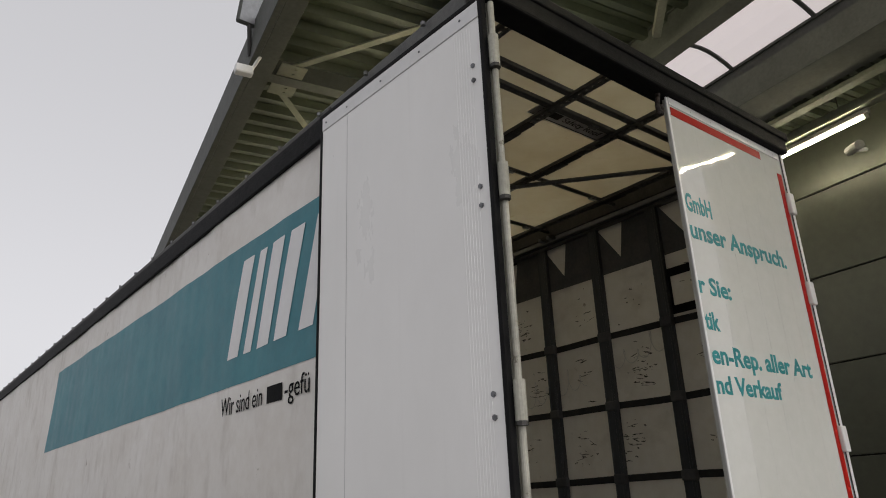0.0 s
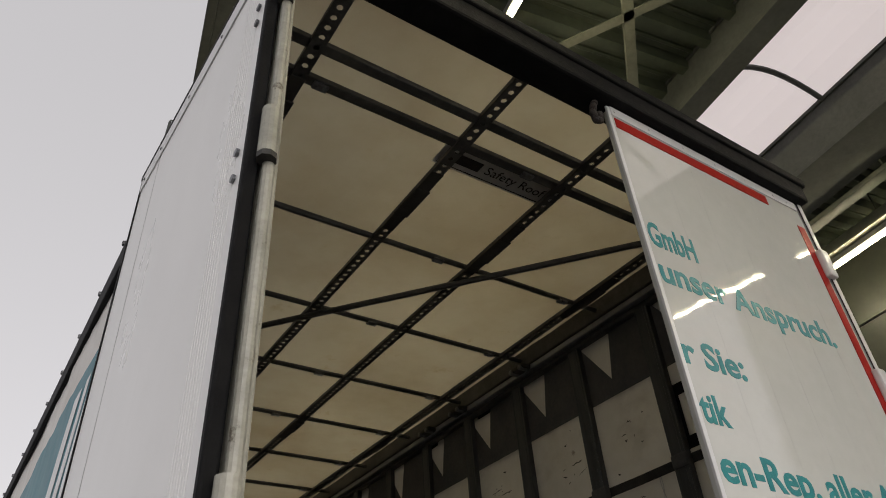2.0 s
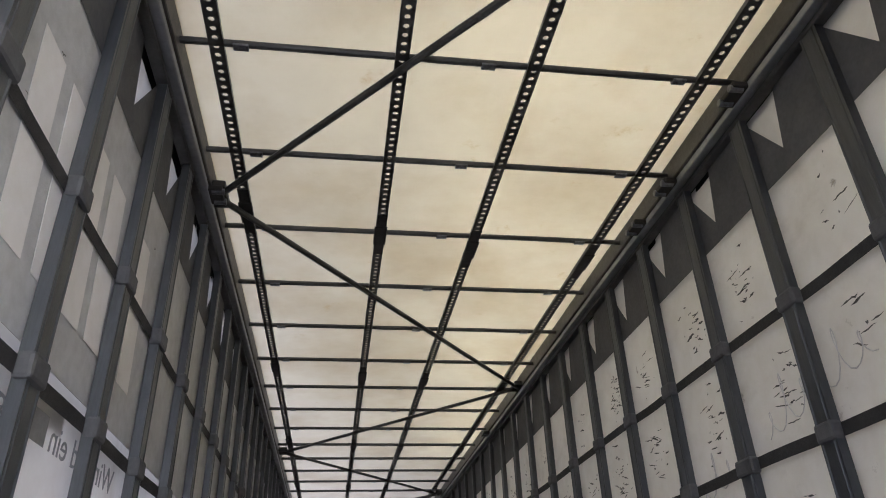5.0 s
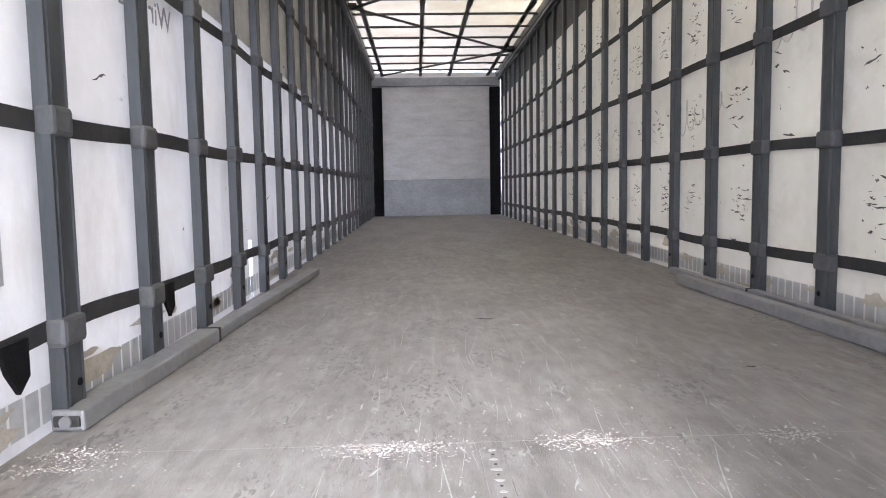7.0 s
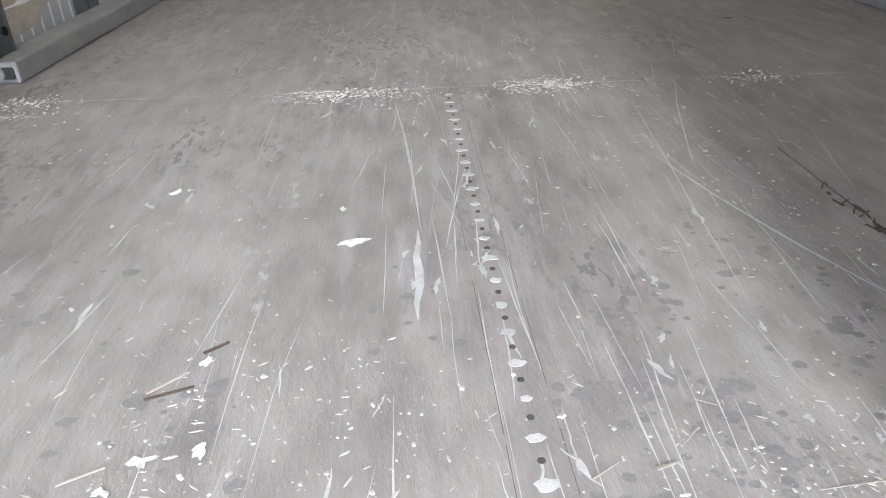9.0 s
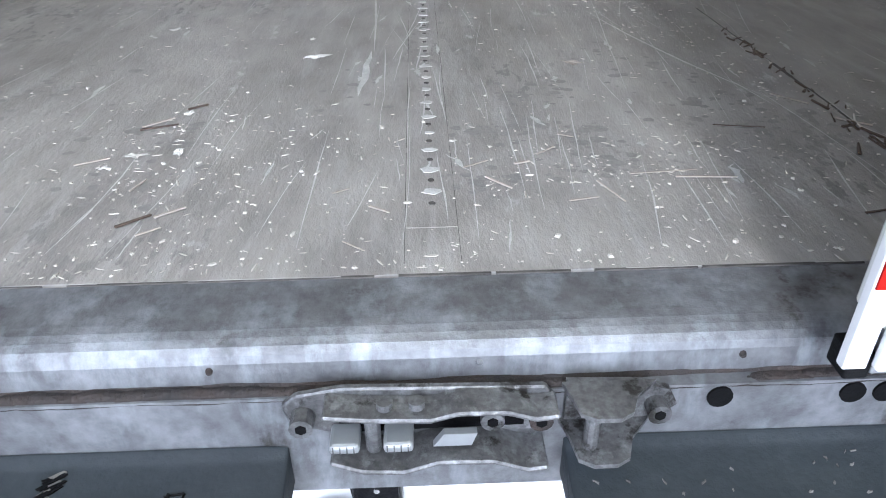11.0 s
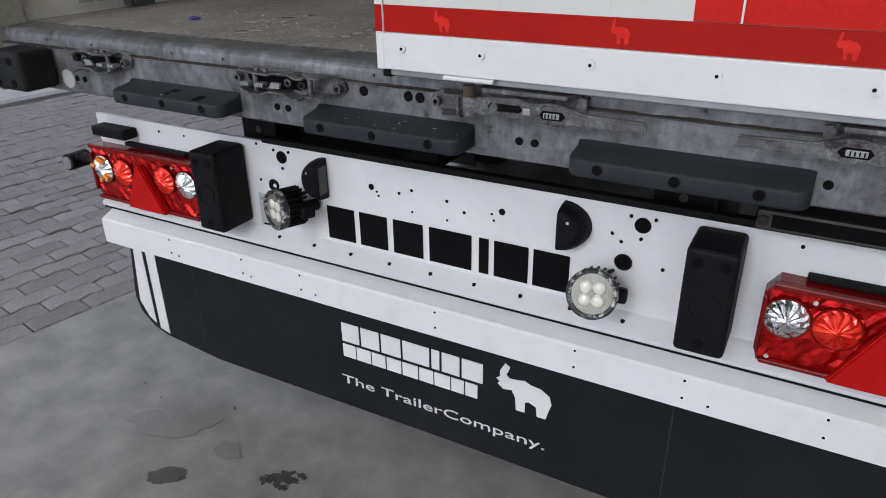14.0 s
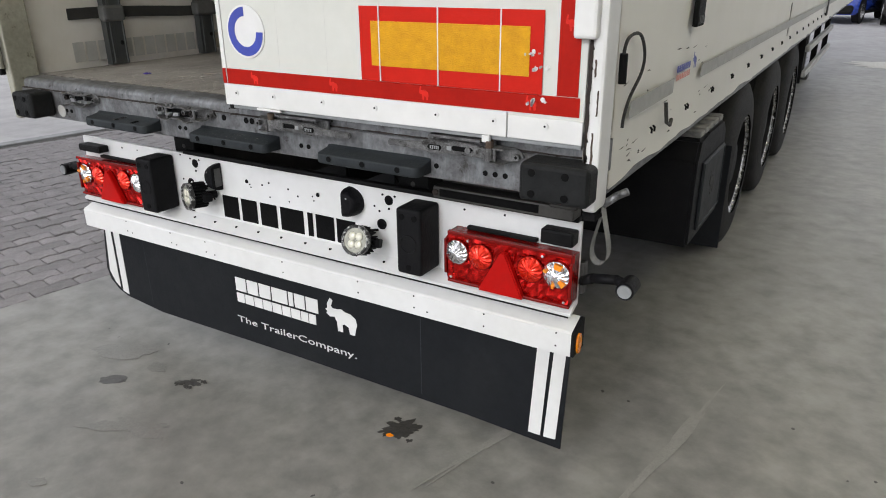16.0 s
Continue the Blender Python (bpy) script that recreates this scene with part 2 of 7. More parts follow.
M_JOINT = mat("joint_sand", (0.045, 0.042, 0.04), (0.06, 0.056, 0.052), 20, 0.95)
M_LINE = mat("kerb_concrete", (0.22, 0.22, 0.225), (0.16, 0.16, 0.16), 8, 0.7)
M_DECK = mat("roof_deck_steel", (0.060, 0.072, 0.047), (0.046, 0.055, 0.037), 2, 0.5, 0.2, 0.05, 40)
M_STEEL = mat("painted_hall_steel", (0.075, 0.08, 0.07), (0.058, 0.062, 0.054), 3, 0.6, 0.0, 0.05, 60, spec=0.2)
M_PANEL = mat("wall_panel", (0.036, 0.039, 0.029), (0.030, 0.033, 0.025), 1.2, 0.38, 0.3, 0.03, 30)
M_DOME = mat("skylight_sheet", (0.80, 0.725, 0.70), (0.78, 0.705, 0.68), 1, 0.5, thin=0.85, bump=0, grain=0, through_col=(0.86, 0.785, 0.76))
M_TUBE = mat("lit_tube", (1.0, 0.91, 0.61), (1.0, 0.91, 0.61), 1, 0.4, glow=105.0, grain=0, bump=0)
M_RAIL = mat("pale_hall_steel", (0.15, 0.155, 0.115), (0.12, 0.125, 0.09), 3, 0.55, 0, 0.05, 60, (0.06, 0.05, 0.035), 8, 0.70)
M_LAMPBODY = mat("light_fitting", (0.20, 0.20, 0.18), (0.16, 0.16, 0.145), 4, 0.5)
M_GAP = mat("dirt_filled_gap", (0.035, 0.031, 0.028), (0.075, 0.068, 0.062), 60, 0.9)
M_DULLAMBER = mat("faded_orange_print", (0.48, 0.26, 0.12), (0.42, 0.25, 0.14), 20, 0.6)
M_DULLTEAL = mat("faded_green_print", (0.16, 0.33, 0.29), (0.2, 0.36, 0.31), 20, 0.6)
M_WOOD = mat("wood_chip", (0.30, 0.27, 0.235), (0.15, 0.12, 0.10), 30, 0.8, 0, 0.2, 200, vary=0.3)
M_PALE = mat("pale_crumb", (0.44, 0.415, 0.375), (0.31, 0.285, 0.245), 12, 0.85)
M_FLAKE = mat("white_flake", (0.58, 0.57, 0.54), (0.46, 0.44, 0.41), 40, 0.7)
M_HEMDIRT = mat("hem_dirt", (0.50, 0.45, 0.36), (0.38, 0.34, 0.27), 22, 0.8, 0, 0.1, 80)
M_BROWN = mat("brown_litter", (0.065, 0.043, 0.030), (0.035, 0.025, 0.018), 40, 0.85, 0, 0.2, 200)
M_DUST = mat("dusty_plastic", (0.27, 0.265, 0.255), (0.11, 0.11, 0.106), 14, 0.8, 0, 0.1, 90)
M_PALEMARK = mat("pale_scrape", (0.235, 0.228, 0.21), (0.21, 0.204, 0.19), 18, 0.5)
M_OIL = mat("oil_stain", (0.035, 0.033, 0.03), (0.055, 0.052, 0.048), 30, 0.35)
M_DAMP = mat("damp_stain", (0.148, 0.143, 0.133), (0.172, 0.166, 0.155), 10, 0.35)
M_FLOORSTAIN = mat("floor_stain", (0.150, 0.141, 0.134), (0.19, 0.179, 0.17), 30, 0.55)
M_BLUECAR = mat("blue_car_paint", (0.02, 0.05, 0.32), (0.02, 0.045, 0.28), 3, 0.2, 0.2, 0, coat=0.8)
M_FADEDRED = mat("faded_red_print", (0.50, 0.16, 0.13), (0.58, 0.30, 0.26), 30, 0.5)
M_BLUEPRINT = mat("blue_print", (0.03, 0.05, 0.32), (0.03, 0.045, 0.28), 6, 0.4)
M_SCUFF = mat("scuff", (0.030, 0.028, 0.026), (0.13, 0.122, 0.11), 45, 0.75)
M_SCRAWL = mat("faint_scrawl", (0.46, 0.45, 0.43), (0.56, 0.55, 0.53), 20, 0.6)
M_POST = mat("worn_post_paint", (0.36, 0.35, 0.295), (0.24, 0.235, 0.195), 7, 0.42, 0, 0.1, 60, (0.10, 0.085, 0.06), 14, 0.60)
M_PURPLE = mat("purple_plastic", (0.035, 0.015, 0.22), (0.025, 0.012, 0.16), 60, 0.4)


EMBLEM = [(-0.28, 0.66), (-0.20, 0.60), (-0.22, 0.48), (-0.26, 0.36), (-0.20, 0.28), (-0.06, 0.30), (0.04, 0.34), (0.14, 0.26), (0.30, 0.24), (0.44, 0.10), (0.48, -0.12),
          (0.44, -0.30), (0.40, -0.55), (0.26, -0.55), (0.24, -0.30), (0.12, -0.22), (0.06, -0.26), (0.06, -0.55), (-0.08, -0.55), (-0.10, -0.20), (-0.16, -0.02), (-0.30, -0.06),
          (-0.40, 0.06), (-0.36, 0.12), (-0.42, 0.20), (-0.36, 0.26), (-0.36, 0.44)]   # the plain animal outline of the maker's mark


# ---------- mesh helpers ----------
def box(bm, lo, hi, bev=0.0, seg=2):
    lo, hi = [min(a, b) for a, b in zip(lo, hi)], [max(a, b) for a, b in zip(lo, hi)]
    c, s = [(a + b) / 2 for a, b in zip(lo, hi)], [b - a for a, b in zip(lo, hi)]
    v = bmesh.ops.create_cube(bm, size=1, matrix=Matrix.Translation(c) @ Matrix.Diagonal((*s, 1)))["verts"]
    if bev:
        e = list({e for x in v for e in x.link_edges})
        bmesh.ops.bevel(bm, geom=e, offset=min(bev, min(s) * 0.45), segments=seg, profile=0.5, affect="EDGES")
    return bm


def tube(bm, a, b, r, n=12, r2=None):
    a, b = Vector(a), Vector(b)
    m = Matrix.Translation((a + b) / 2) @ (b - a).to_track_quat("Z", "Y").to_matrix().to_4x4()
    bmesh.ops.create_cone(bm, cap_ends=True, segments=n, radius1=r, radius2=r if r2 is None else r2, depth=(b - a).length, matrix=m)
    return bm


def pipe(bm, pts, r, n=10):
    for a, b in zip(pts, pts[1:]):
        tube(bm, a, b, r, n)
    for p in pts[1:-1]:
        bmesh.ops.create_uvsphere(bm, u_segments=n, v_segments=6, radius=r, matrix=Matrix.Translation(p))
    return bm


def prism(bm, pts, axis, a, b):
    """Extrudes a polygon in the plane across an axis from a to b."""
    k = "xyz".index(axis)

    def at(p, d):
        q = list(p)
        q.insert(k, d)
        return bm.verts.new(q)

    lo, hi = [at(p, a) for p in pts], [at(p, b) for p in pts]
    n = len(pts)
    bm.faces.new(lo)
    bm.faces.new(hi[::-1])
    for i in range(n):
        bm.faces.new((lo[i], hi[i], hi[(i + 1) % n], lo[(i + 1) % n]))
    bmesh.ops.recalc_face_normals(bm, faces=bm.faces)
    return bm


def disc(bm, c, axis, r, t, n=16):
    d = Vector((0, 0, 0))
    d["xyz".index(axis)] = t / 2
    return tube(bm, Vector(c) - d, Vector(c) + d, r, n)


def grid(bm, ny, nz, f):
    """A sheet of ny by nz cells; f gives the place for (u, v) in 0..1."""
    v = [[bm.verts.new(f(i / ny, j / nz)) for j in range(nz + 1)] for i in range(ny + 1)]
    for i in range(ny):
        for j in range(nz):
            bm.faces.new((v[i][j], v[i + 1][j], v[i + 1][j + 1], v[i][j + 1]))
    return v


def B():
    return bmesh.new()


def mesh_of(name, bm, material, smooth=False):
    me = bpy.data.meshes.new(name)
    bm.to_mesh(me)
    bm.free()
    me.materials.append(material)
    if smooth:
        for p in me.polygons:
            p.use_smooth = True
    return me


def part(name, bm, material, parent, label="", smooth=False):
    ob = new(name, mesh_of(name, bm, material, smooth))
    ob.parent = parent
    if label:
        ob["label"] = label
    return ob


def thing(name, label, category, bm=None, material=None, group="", kind="", m=None, smooth=False):
    ob = new(name, mesh_of(name, bm, material, smooth) if bm else None)
    if m is not None:
        ob.matrix_world = m
    return tagged(ob, label, category, group, kind)


def lettering(name, text, size, m, material, parent, depth=0.0008, width=None, label="", shear=0.0, bold=0.0):
    """Words as a mesh. m: where the line begins, x along it and y up."""
    c = bpy.data.curves.new(name, "FONT")
    c.body, c.size, c.extrude, c.shear, c.resolution_u, c.offset = text, size, depth, shear, 3, bold
    t = bpy.data.objects.new(name, c)
    scene.collection.objects.link(t)
    bpy.context.view_layer.update()
    me = bpy.data.meshes.new_from_object(t.evaluated_get(bpy.context.evaluated_depsgraph_get()))
    bpy.data.objects.remove(t)
    me.materials.clear()
    me.materials.append(material)
    xs = [v.co.x for v in me.vertices]
    w = (max(xs) - min(xs)) or 1
    k = width / w if width else 1
    me.transform(m @ Matrix.Diagonal((k, 1, 1, 1)) @ Matrix.Translation((-min(xs), 0, 0)))
    me.name = name
    ob = new(name, me)
    ob.parent = parent
    if label:
        ob["label"] = label
    return ob


# ---------- ground ----------
def ground():
    bm = B()
    g = 900
    v = [bm.verts.new(p) for p in ((-g, -g, -0.03), (g, -g, -0.03), (g, g, -0.03), (-g, g, -0.03))]
    bm.faces.new(v)
    thing("ground", "grey worn asphalt of the open yard", "ground", bm, M_ASPH, kind="structure")
    bm = box(B(), (-1.69, -12, -0.25), (5.2, 13.5, 0.0))
    thing("floor", "grey stained concrete floor under the canopy", "floor", bm, M_CONC, kind="structure", m=HALL)


def canopy():
    # corrugated steel deck, one mesh, troughs across the hall
    def deck(v0, v1, u0, u1, name):
        bm = B()
        prof, u = [], u0
        while u < u1:
            prof += [(u, 5.95), (u + 0.045, 5.95), (u + 0.053, 5.938), (u + 0.077, 5.938), (u + 0.085, 5.95), (u + 0.13, 5.95), (u + 0.155, 5.87), (u + 0.225, 5.87)]
            u += 0.255
        prof = prof + [(a, z + 0.012) for a, z in prof[::-1]]
        prism(bm, prof, "x", v0, v1)
        thing(name, "grey-green corrugated steel roof deck", "ceiling", bm, M_DECK, kind="structure", m=HALL)

    deck(-1.40, 2.05, -5.86, 10.4, "ceiling")
    deck(3.60, 5.2, -5.86, 10.4, "ceiling")
    # edge channel along the open side
    bm = box(B(), (-1.48, -6.0, 5.62), (-1.42, 10.4, 6.02), 0.006)
    box(bm, (-1.42, -6.0, 5.62), (-1.25, 10.4, 5.66), 0.004)
    box(bm, (-1.42, -6.0, 5.95), (-1.25, 10.4, 5.99), 0.004)
    thing("trim", "grey-green steel edge beam of the canopy", "beam", bm, M_STEEL, kind="structure", m=HALL)
    for v, w, z in ((1.875, 0.19, 5.60), (3.20, 0.50, 5.50)):
        bm = box(B(), (v, -6.0, z), (v + w, 10.4, z + 0.05), 0.004)
        box(bm, (v + 0.02, -6.0, z + 0.04), (v + 0.05, 10.4, 5.95), 0.002)
        box(bm, (v, -6.0, 5.93), (v + w, 10.4, 5.96), 0.002)
        thing("beam", "dark grey painted steel roof beam", "beam", bm, M_STEEL, kind="structure", m=HALL)
    for v, w, h in ((3.80, 0.13, 0.05), (4.33, 0.13, 0.10)):
        bm = box(B(), (v, -6.0, 5.47), (v + w, 10.4, 5.47 + h), 0.008)
        for u in range(-5, 10, 2):
            tube(bm, (v + w / 2, u, 5.47 + h), (v + w / 2, u, 5.945), 0.008, 6)
        thing("beam", "pale galvanised rail hung under the roof", "beam", bm, M_RAIL, kind="structure", m=HALL)
    for u in (-2.4, 3.44, 9.2):
        bm = box(B(), (-1.45, u, 5.64), (2.2, u + 0.14, 5.68), 0.003)
        box(bm, (-1.45, u + 0.06, 5.66), (2.2, u + 0.08, 5.86), 0.002)
        thing("beam", "grey-green steel cross beam", "beam", bm, M_STEEL, kind="structure", m=HALL)
    # flat wind braces meeting on gusset plates at the edge beam
    for a, b in (((-1.10, 3.32), (1.75, -0.26)), ((-1.08, 3.74), (1.75, 7.30)), ((-1.10, -2.52), (0.95, -5.10)), ((-1.08, -2.10), (1.75, 1.46))):
        d = Vector((b[0] - a[0], b[1] - a[1], 0))
        side = Vector((-d.y, d.x, 0)).normalized() * 0.035
        q = [Vector((*a, 0)) + side, Vector((*a, 0)) - side, Vector((*b, 0)) - side, Vector((*b, 0)) + side]
        bm = prism(B(), [(p.x, p.y) for p in q], "z", 5.662, 5.670)
        prism(bm, [(p.x, p.y) for p in (q[0], q[0] - side * 0.2, q[3] - side * 0.2, q[3])], "z", 5.670, 5.73)
        thing("beam", "grey-green angle steel wind brace", "beam", bm, M_RAIL, kind="structure", m=HALL)
    for u in (-2.4, 3.44):
        bm = box(B(), (-1.20, u - 0.20, 5.650), (-0.95, u + 0.34, 5.660), 0.002)
        for du in (-0.14, -0.06, 0.20, 0.28):
            tube(bm, (-1.05, u + du, 5.642), (-1.05, u + du, 5.650), 0.014, 6)
        thing("gusset_plate", "grey-green bolted gusset plate on the canopy beam", "plate", bm, M_RAIL, kind="structure", m=HALL)


def skylight():
    u0, u1, n = -5.88, 10.44, 17
    top = thing("skylight", "white translucent arched rooflight with dark ribs", "skylight", m=HALL, kind="structure")
    step = (u1 - u0) / n
    for i in range(n):
        bm = B()
        def f(a, b):
            return (2.03 + 1.45 * b, u0 + step * (i + a), 5.82 + 0.30 * math.sin(math.pi * b))
        grid(bm, 1, 10, f)
        part("pane", bm, M_DOME, top)
        bm = B()
        pts = [(2.03 + 1.45 * k / 12, u0 + step * i, 5.785 + 0.30 * math.sin(math.pi * k / 12)) for k in range(13)]
        pipe(bm, pts, 0.022, 6)
        part("rib", bm, M_STEEL, top)


def wall():
    top = thing("wall_east", "grey-green metal sandwich panel wall with level joints", "wall", m=HALL, kind="structure")
    z = -0.94
    while z < 6.0:
        bm = box(B(), (5.03, -1.5, z + 0.008), (5.13, 2.9, min(z + 0.99, 6.0)), 0.006)
        part("panel", bm, M_PANEL, top)
        z += 1.0
    bm = box(B(), (5.05, -1.49, 0), (5.15, 2.89, 6.0))
    part("core", bm, M_BLACK, top)


def strip_light(v, u, z, length=1.5):
    top = thing("strip_light", "lit fluorescent tube in a grey batten under the roof", "lamp", group="strip lights under the canopy",
                m=HALL @ pose(v, u, z))
    part("batten", box(B(), (-0.026, 0, 0.03), (0.026, length, 0.085), 0.008), M_LAMPBODY, top)
    part("tube", tube(B(), (0, 0.06, 0), (0, length - 0.06, 0), 0.012, 10), M_TUBE, top)
    for s in (0.02, length - 0.05):
        part("end_cap", box(B(), (-0.02, s, -0.02), (0.02, s + 0.035, 0.035), 0.004), M_LAMPBODY, top)
    for s in (0.3, length - 0.3):
        part("hanger", tube(B(), (0, s, 0.09), (0, s, 5.955 - z), 0.006, 6), M_DARK, top)


def floodlight():
    top = thing("floodlight", "grey floodlight bracketed to the canopy edge", "lamp", m=HALL @ pose(-1.353, 3.29, 5.94, 20, 0, 10))
    part("housing", box(B(), (-0.30, -0.05, 0.02), (-0.08, 0.02, 0.34), 0.02), M_STEEL, top)
    part("glass", box(B(), (-0.285, -0.057, 0.04), (-0.095, -0.051, 0.32), 0.003), M_KICK, top)
    bm = tube(B(), (-0.2, -0.03, 0.12), (-0.12, -0.03, -0.25), 0.02)
    tube(bm, (-0.12, -0.03, -0.25), (0.08, -0.03, -0.25), 0.02)
    part("bracket", bm, M_DARK, top)
    top = thing("security_camera", "small white security camera under the canopy edge", "camera", m=HALL @ pose(-1.47, 3.20, 5.454))
    part("body", box(B(), (-0.16, -0.04, -0.05), (0.0, 0.04, 0.04), 0.015), M_WHITE, top)
    part("arm", tube(B(), (-0.02, 0, 0.0), (0.06, 0, 0.18), 0.016), M_WHITE, top)
    top = thing("security_camera", "white bullet camera on the panel wall", "camera", m=HALL @ pose(4.55, 1.5, 5.22))
    part("body", tube(B(), (0.1, 0.12, -0.02), (-0.12, -0.12, -0.10), 0.05, 14), M_LAMPBODY, top)
    part("arm", tube(B(), (0.1, 0.12, -0.02), (0.45, 0.12, 0.08), 0.022), M_WHITE, top)


# ---------- the trailer ----------
trailer = thing("semi_trailer", "white curtain-sided semi-trailer parked with one rear door folded open", "trailer")


def load_bed():
    x = 1.24
    cuts = [0.125, 1.37, 3.6, 6.0, 8.4, 10.8, 13.6]
    for a, b in zip(cuts, cuts[1:]):
        part("floor_board", box(B(), (-x, a + 0.0004, 1.135), (x, b - 0.0004, FZ), 0.0004, 1), M_PLY, trailer, "scuffed grey coated plywood")
    # dark broken gap before the sill
    rnd = random.Random(8)
    xw = -1.2
    while xw < 1.2:
        l = rnd.uniform(0.015, 0.10)
        part("edge_gap", box(B(), (xw, 0.1225, FZ - 0.003), (xw + l, 0.1232 + rnd.uniform(0.0, 0.0026), FZ + 0.0004)), M_GAP, trailer)
        xw += l + rnd.choice((0.0, 0.0, 0.004, 0.02))
    for xs in (-0.2750, -0.2260):
        y = 0.14
        while y < 1.35:
            l = rnd.uniform(0.05, 0.25)
            part("seam", box(B(), (xs - 0.00025, y, FZ - 0.001), (xs + 0.00025, min(y + l, 1.365), FZ + 0.0005)), M_GAP, trailer)
            y += l + rnd.uniform(0.01, 0.09)
    # opened joint on the shaded half, packed with dirt
    y = 0.15
    while y < 0.95:
        l = rnd.uniform(0.03, 0.09)
        w = rnd.uniform(0.0006, 0.0022) if y < 0.6 else rnd.uniform(0.0004, 0.001)
        part("open_joint", box(B(), (0.263 - w + rnd.gauss(0, 0.0006), y, FZ - 0.002), (0.263 + w, y + l, FZ + 0.0005)), M_GAP, trailer)
        y += l
    part("underlay", box(B(), (-x, 0.06, 1.09), (x, 13.6, 1.13)), M_DARK, trailer)
    # perforated steel strip let into the floor
    rail = part("floor_rail", box(B(), (-0.274, 0.20, FZ - 0.01), (-0.226, 1.36, FZ + 0.0005), 0.0004, 1), M_PLY, trailer, "worn perforated steel strip in the floor")
    for k in range(44):
        y = 0.245 + k * 0.025
        if k % 2:
            r = rnd.uniform(0.005, 0.009)
            pts = [(-0.249 + 1.35 * r * rnd.uniform(0.55, 1.1) * math.cos(j * math.tau / 11), y + r * rnd.uniform(0.5, 1.0) * math.sin(j * math.tau / 11)) for j in range(11)]
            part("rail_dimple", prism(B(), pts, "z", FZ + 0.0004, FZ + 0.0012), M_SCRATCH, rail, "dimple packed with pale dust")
        else:
            part("rail_hole", disc(B(), (-0.249, y, FZ + 0.0008), "z", 0.0036, 0.0012, 10), M_GAP, rail)


def ring(bm, c, R, r, n=24, m=6):
    """A round bead in a plane across y."""
    v = [[bm.verts.new((c[0] + (R + r * math.cos(q * math.tau / m)) * math.cos(k * math.tau / n), c[1] + r * math.sin(q * math.tau / m), c[2] + (R + r * math.cos(q * math.tau / m)) * math.sin(k * math.tau / n)))
          for q in range(m)] for k in range(n)]
    for k in range(n):
        for q in range(m):
            bm.faces.new((v[k][q], v[(k + 1) % n][q], v[(k + 1) % n][(q + 1) % m], v[k][(q + 1) % m]))
    return bm


def rounded_bar(x0, x1, R=0.022):
    """A rubber bar on the sill: sloping top, soft edges, ends rounded in plan."""
    def arc(cy, cz, r, a0, a1, n=5):
        return [(cy + r * math.cos(radians(a0 + (a1 - a0) * k / n)), cz + r * math.sin(radians(a0 + (a1 - a0) * k / n))) for k in range(n + 1)]
    sect = [(0.029, 1.0705), (0.0255, 1.0695), (0.021, 1.0655), (0.016, 1.0635)] + arc(-0.0335, 1.0495, 0.0065, 82, 176) + arc(-0.0335, 1.0315, 0.0065, 184, 270) + [(0.029, 1.025)]
    bm = B()
    loops = []
    for side in (0, 1):
        for k in range(7):
            a = math.pi / 2 * (k if side == 0 else 6 - k) / 6
            x = x0 + R * (1 - math.cos(a)) if side == 0 else x1 - R * (1 - math.cos(a))
            f = 0.62 + 0.38 * math.sin(a)          # how far the face stands out at this station
            loops.append([bm.verts.new((x, 0.029 + (y - 0.029) * f, 1.052 + (z - 1.052) * (0.86 + 0.14 * math.sin(a)))) for y, z in sect])
    for p, q in zip(loops, loops[1:]):
        for k in range(len(sect) - 1):
            bm.faces.new((p[k], p[k + 1], q[k + 1], q[k]))
    bm.faces.new(loops[0])
    bm.faces.new(loops[-1][::-1])
    bmesh.ops.recalc_face_normals(bm, faces=bm.faces)
    return bm


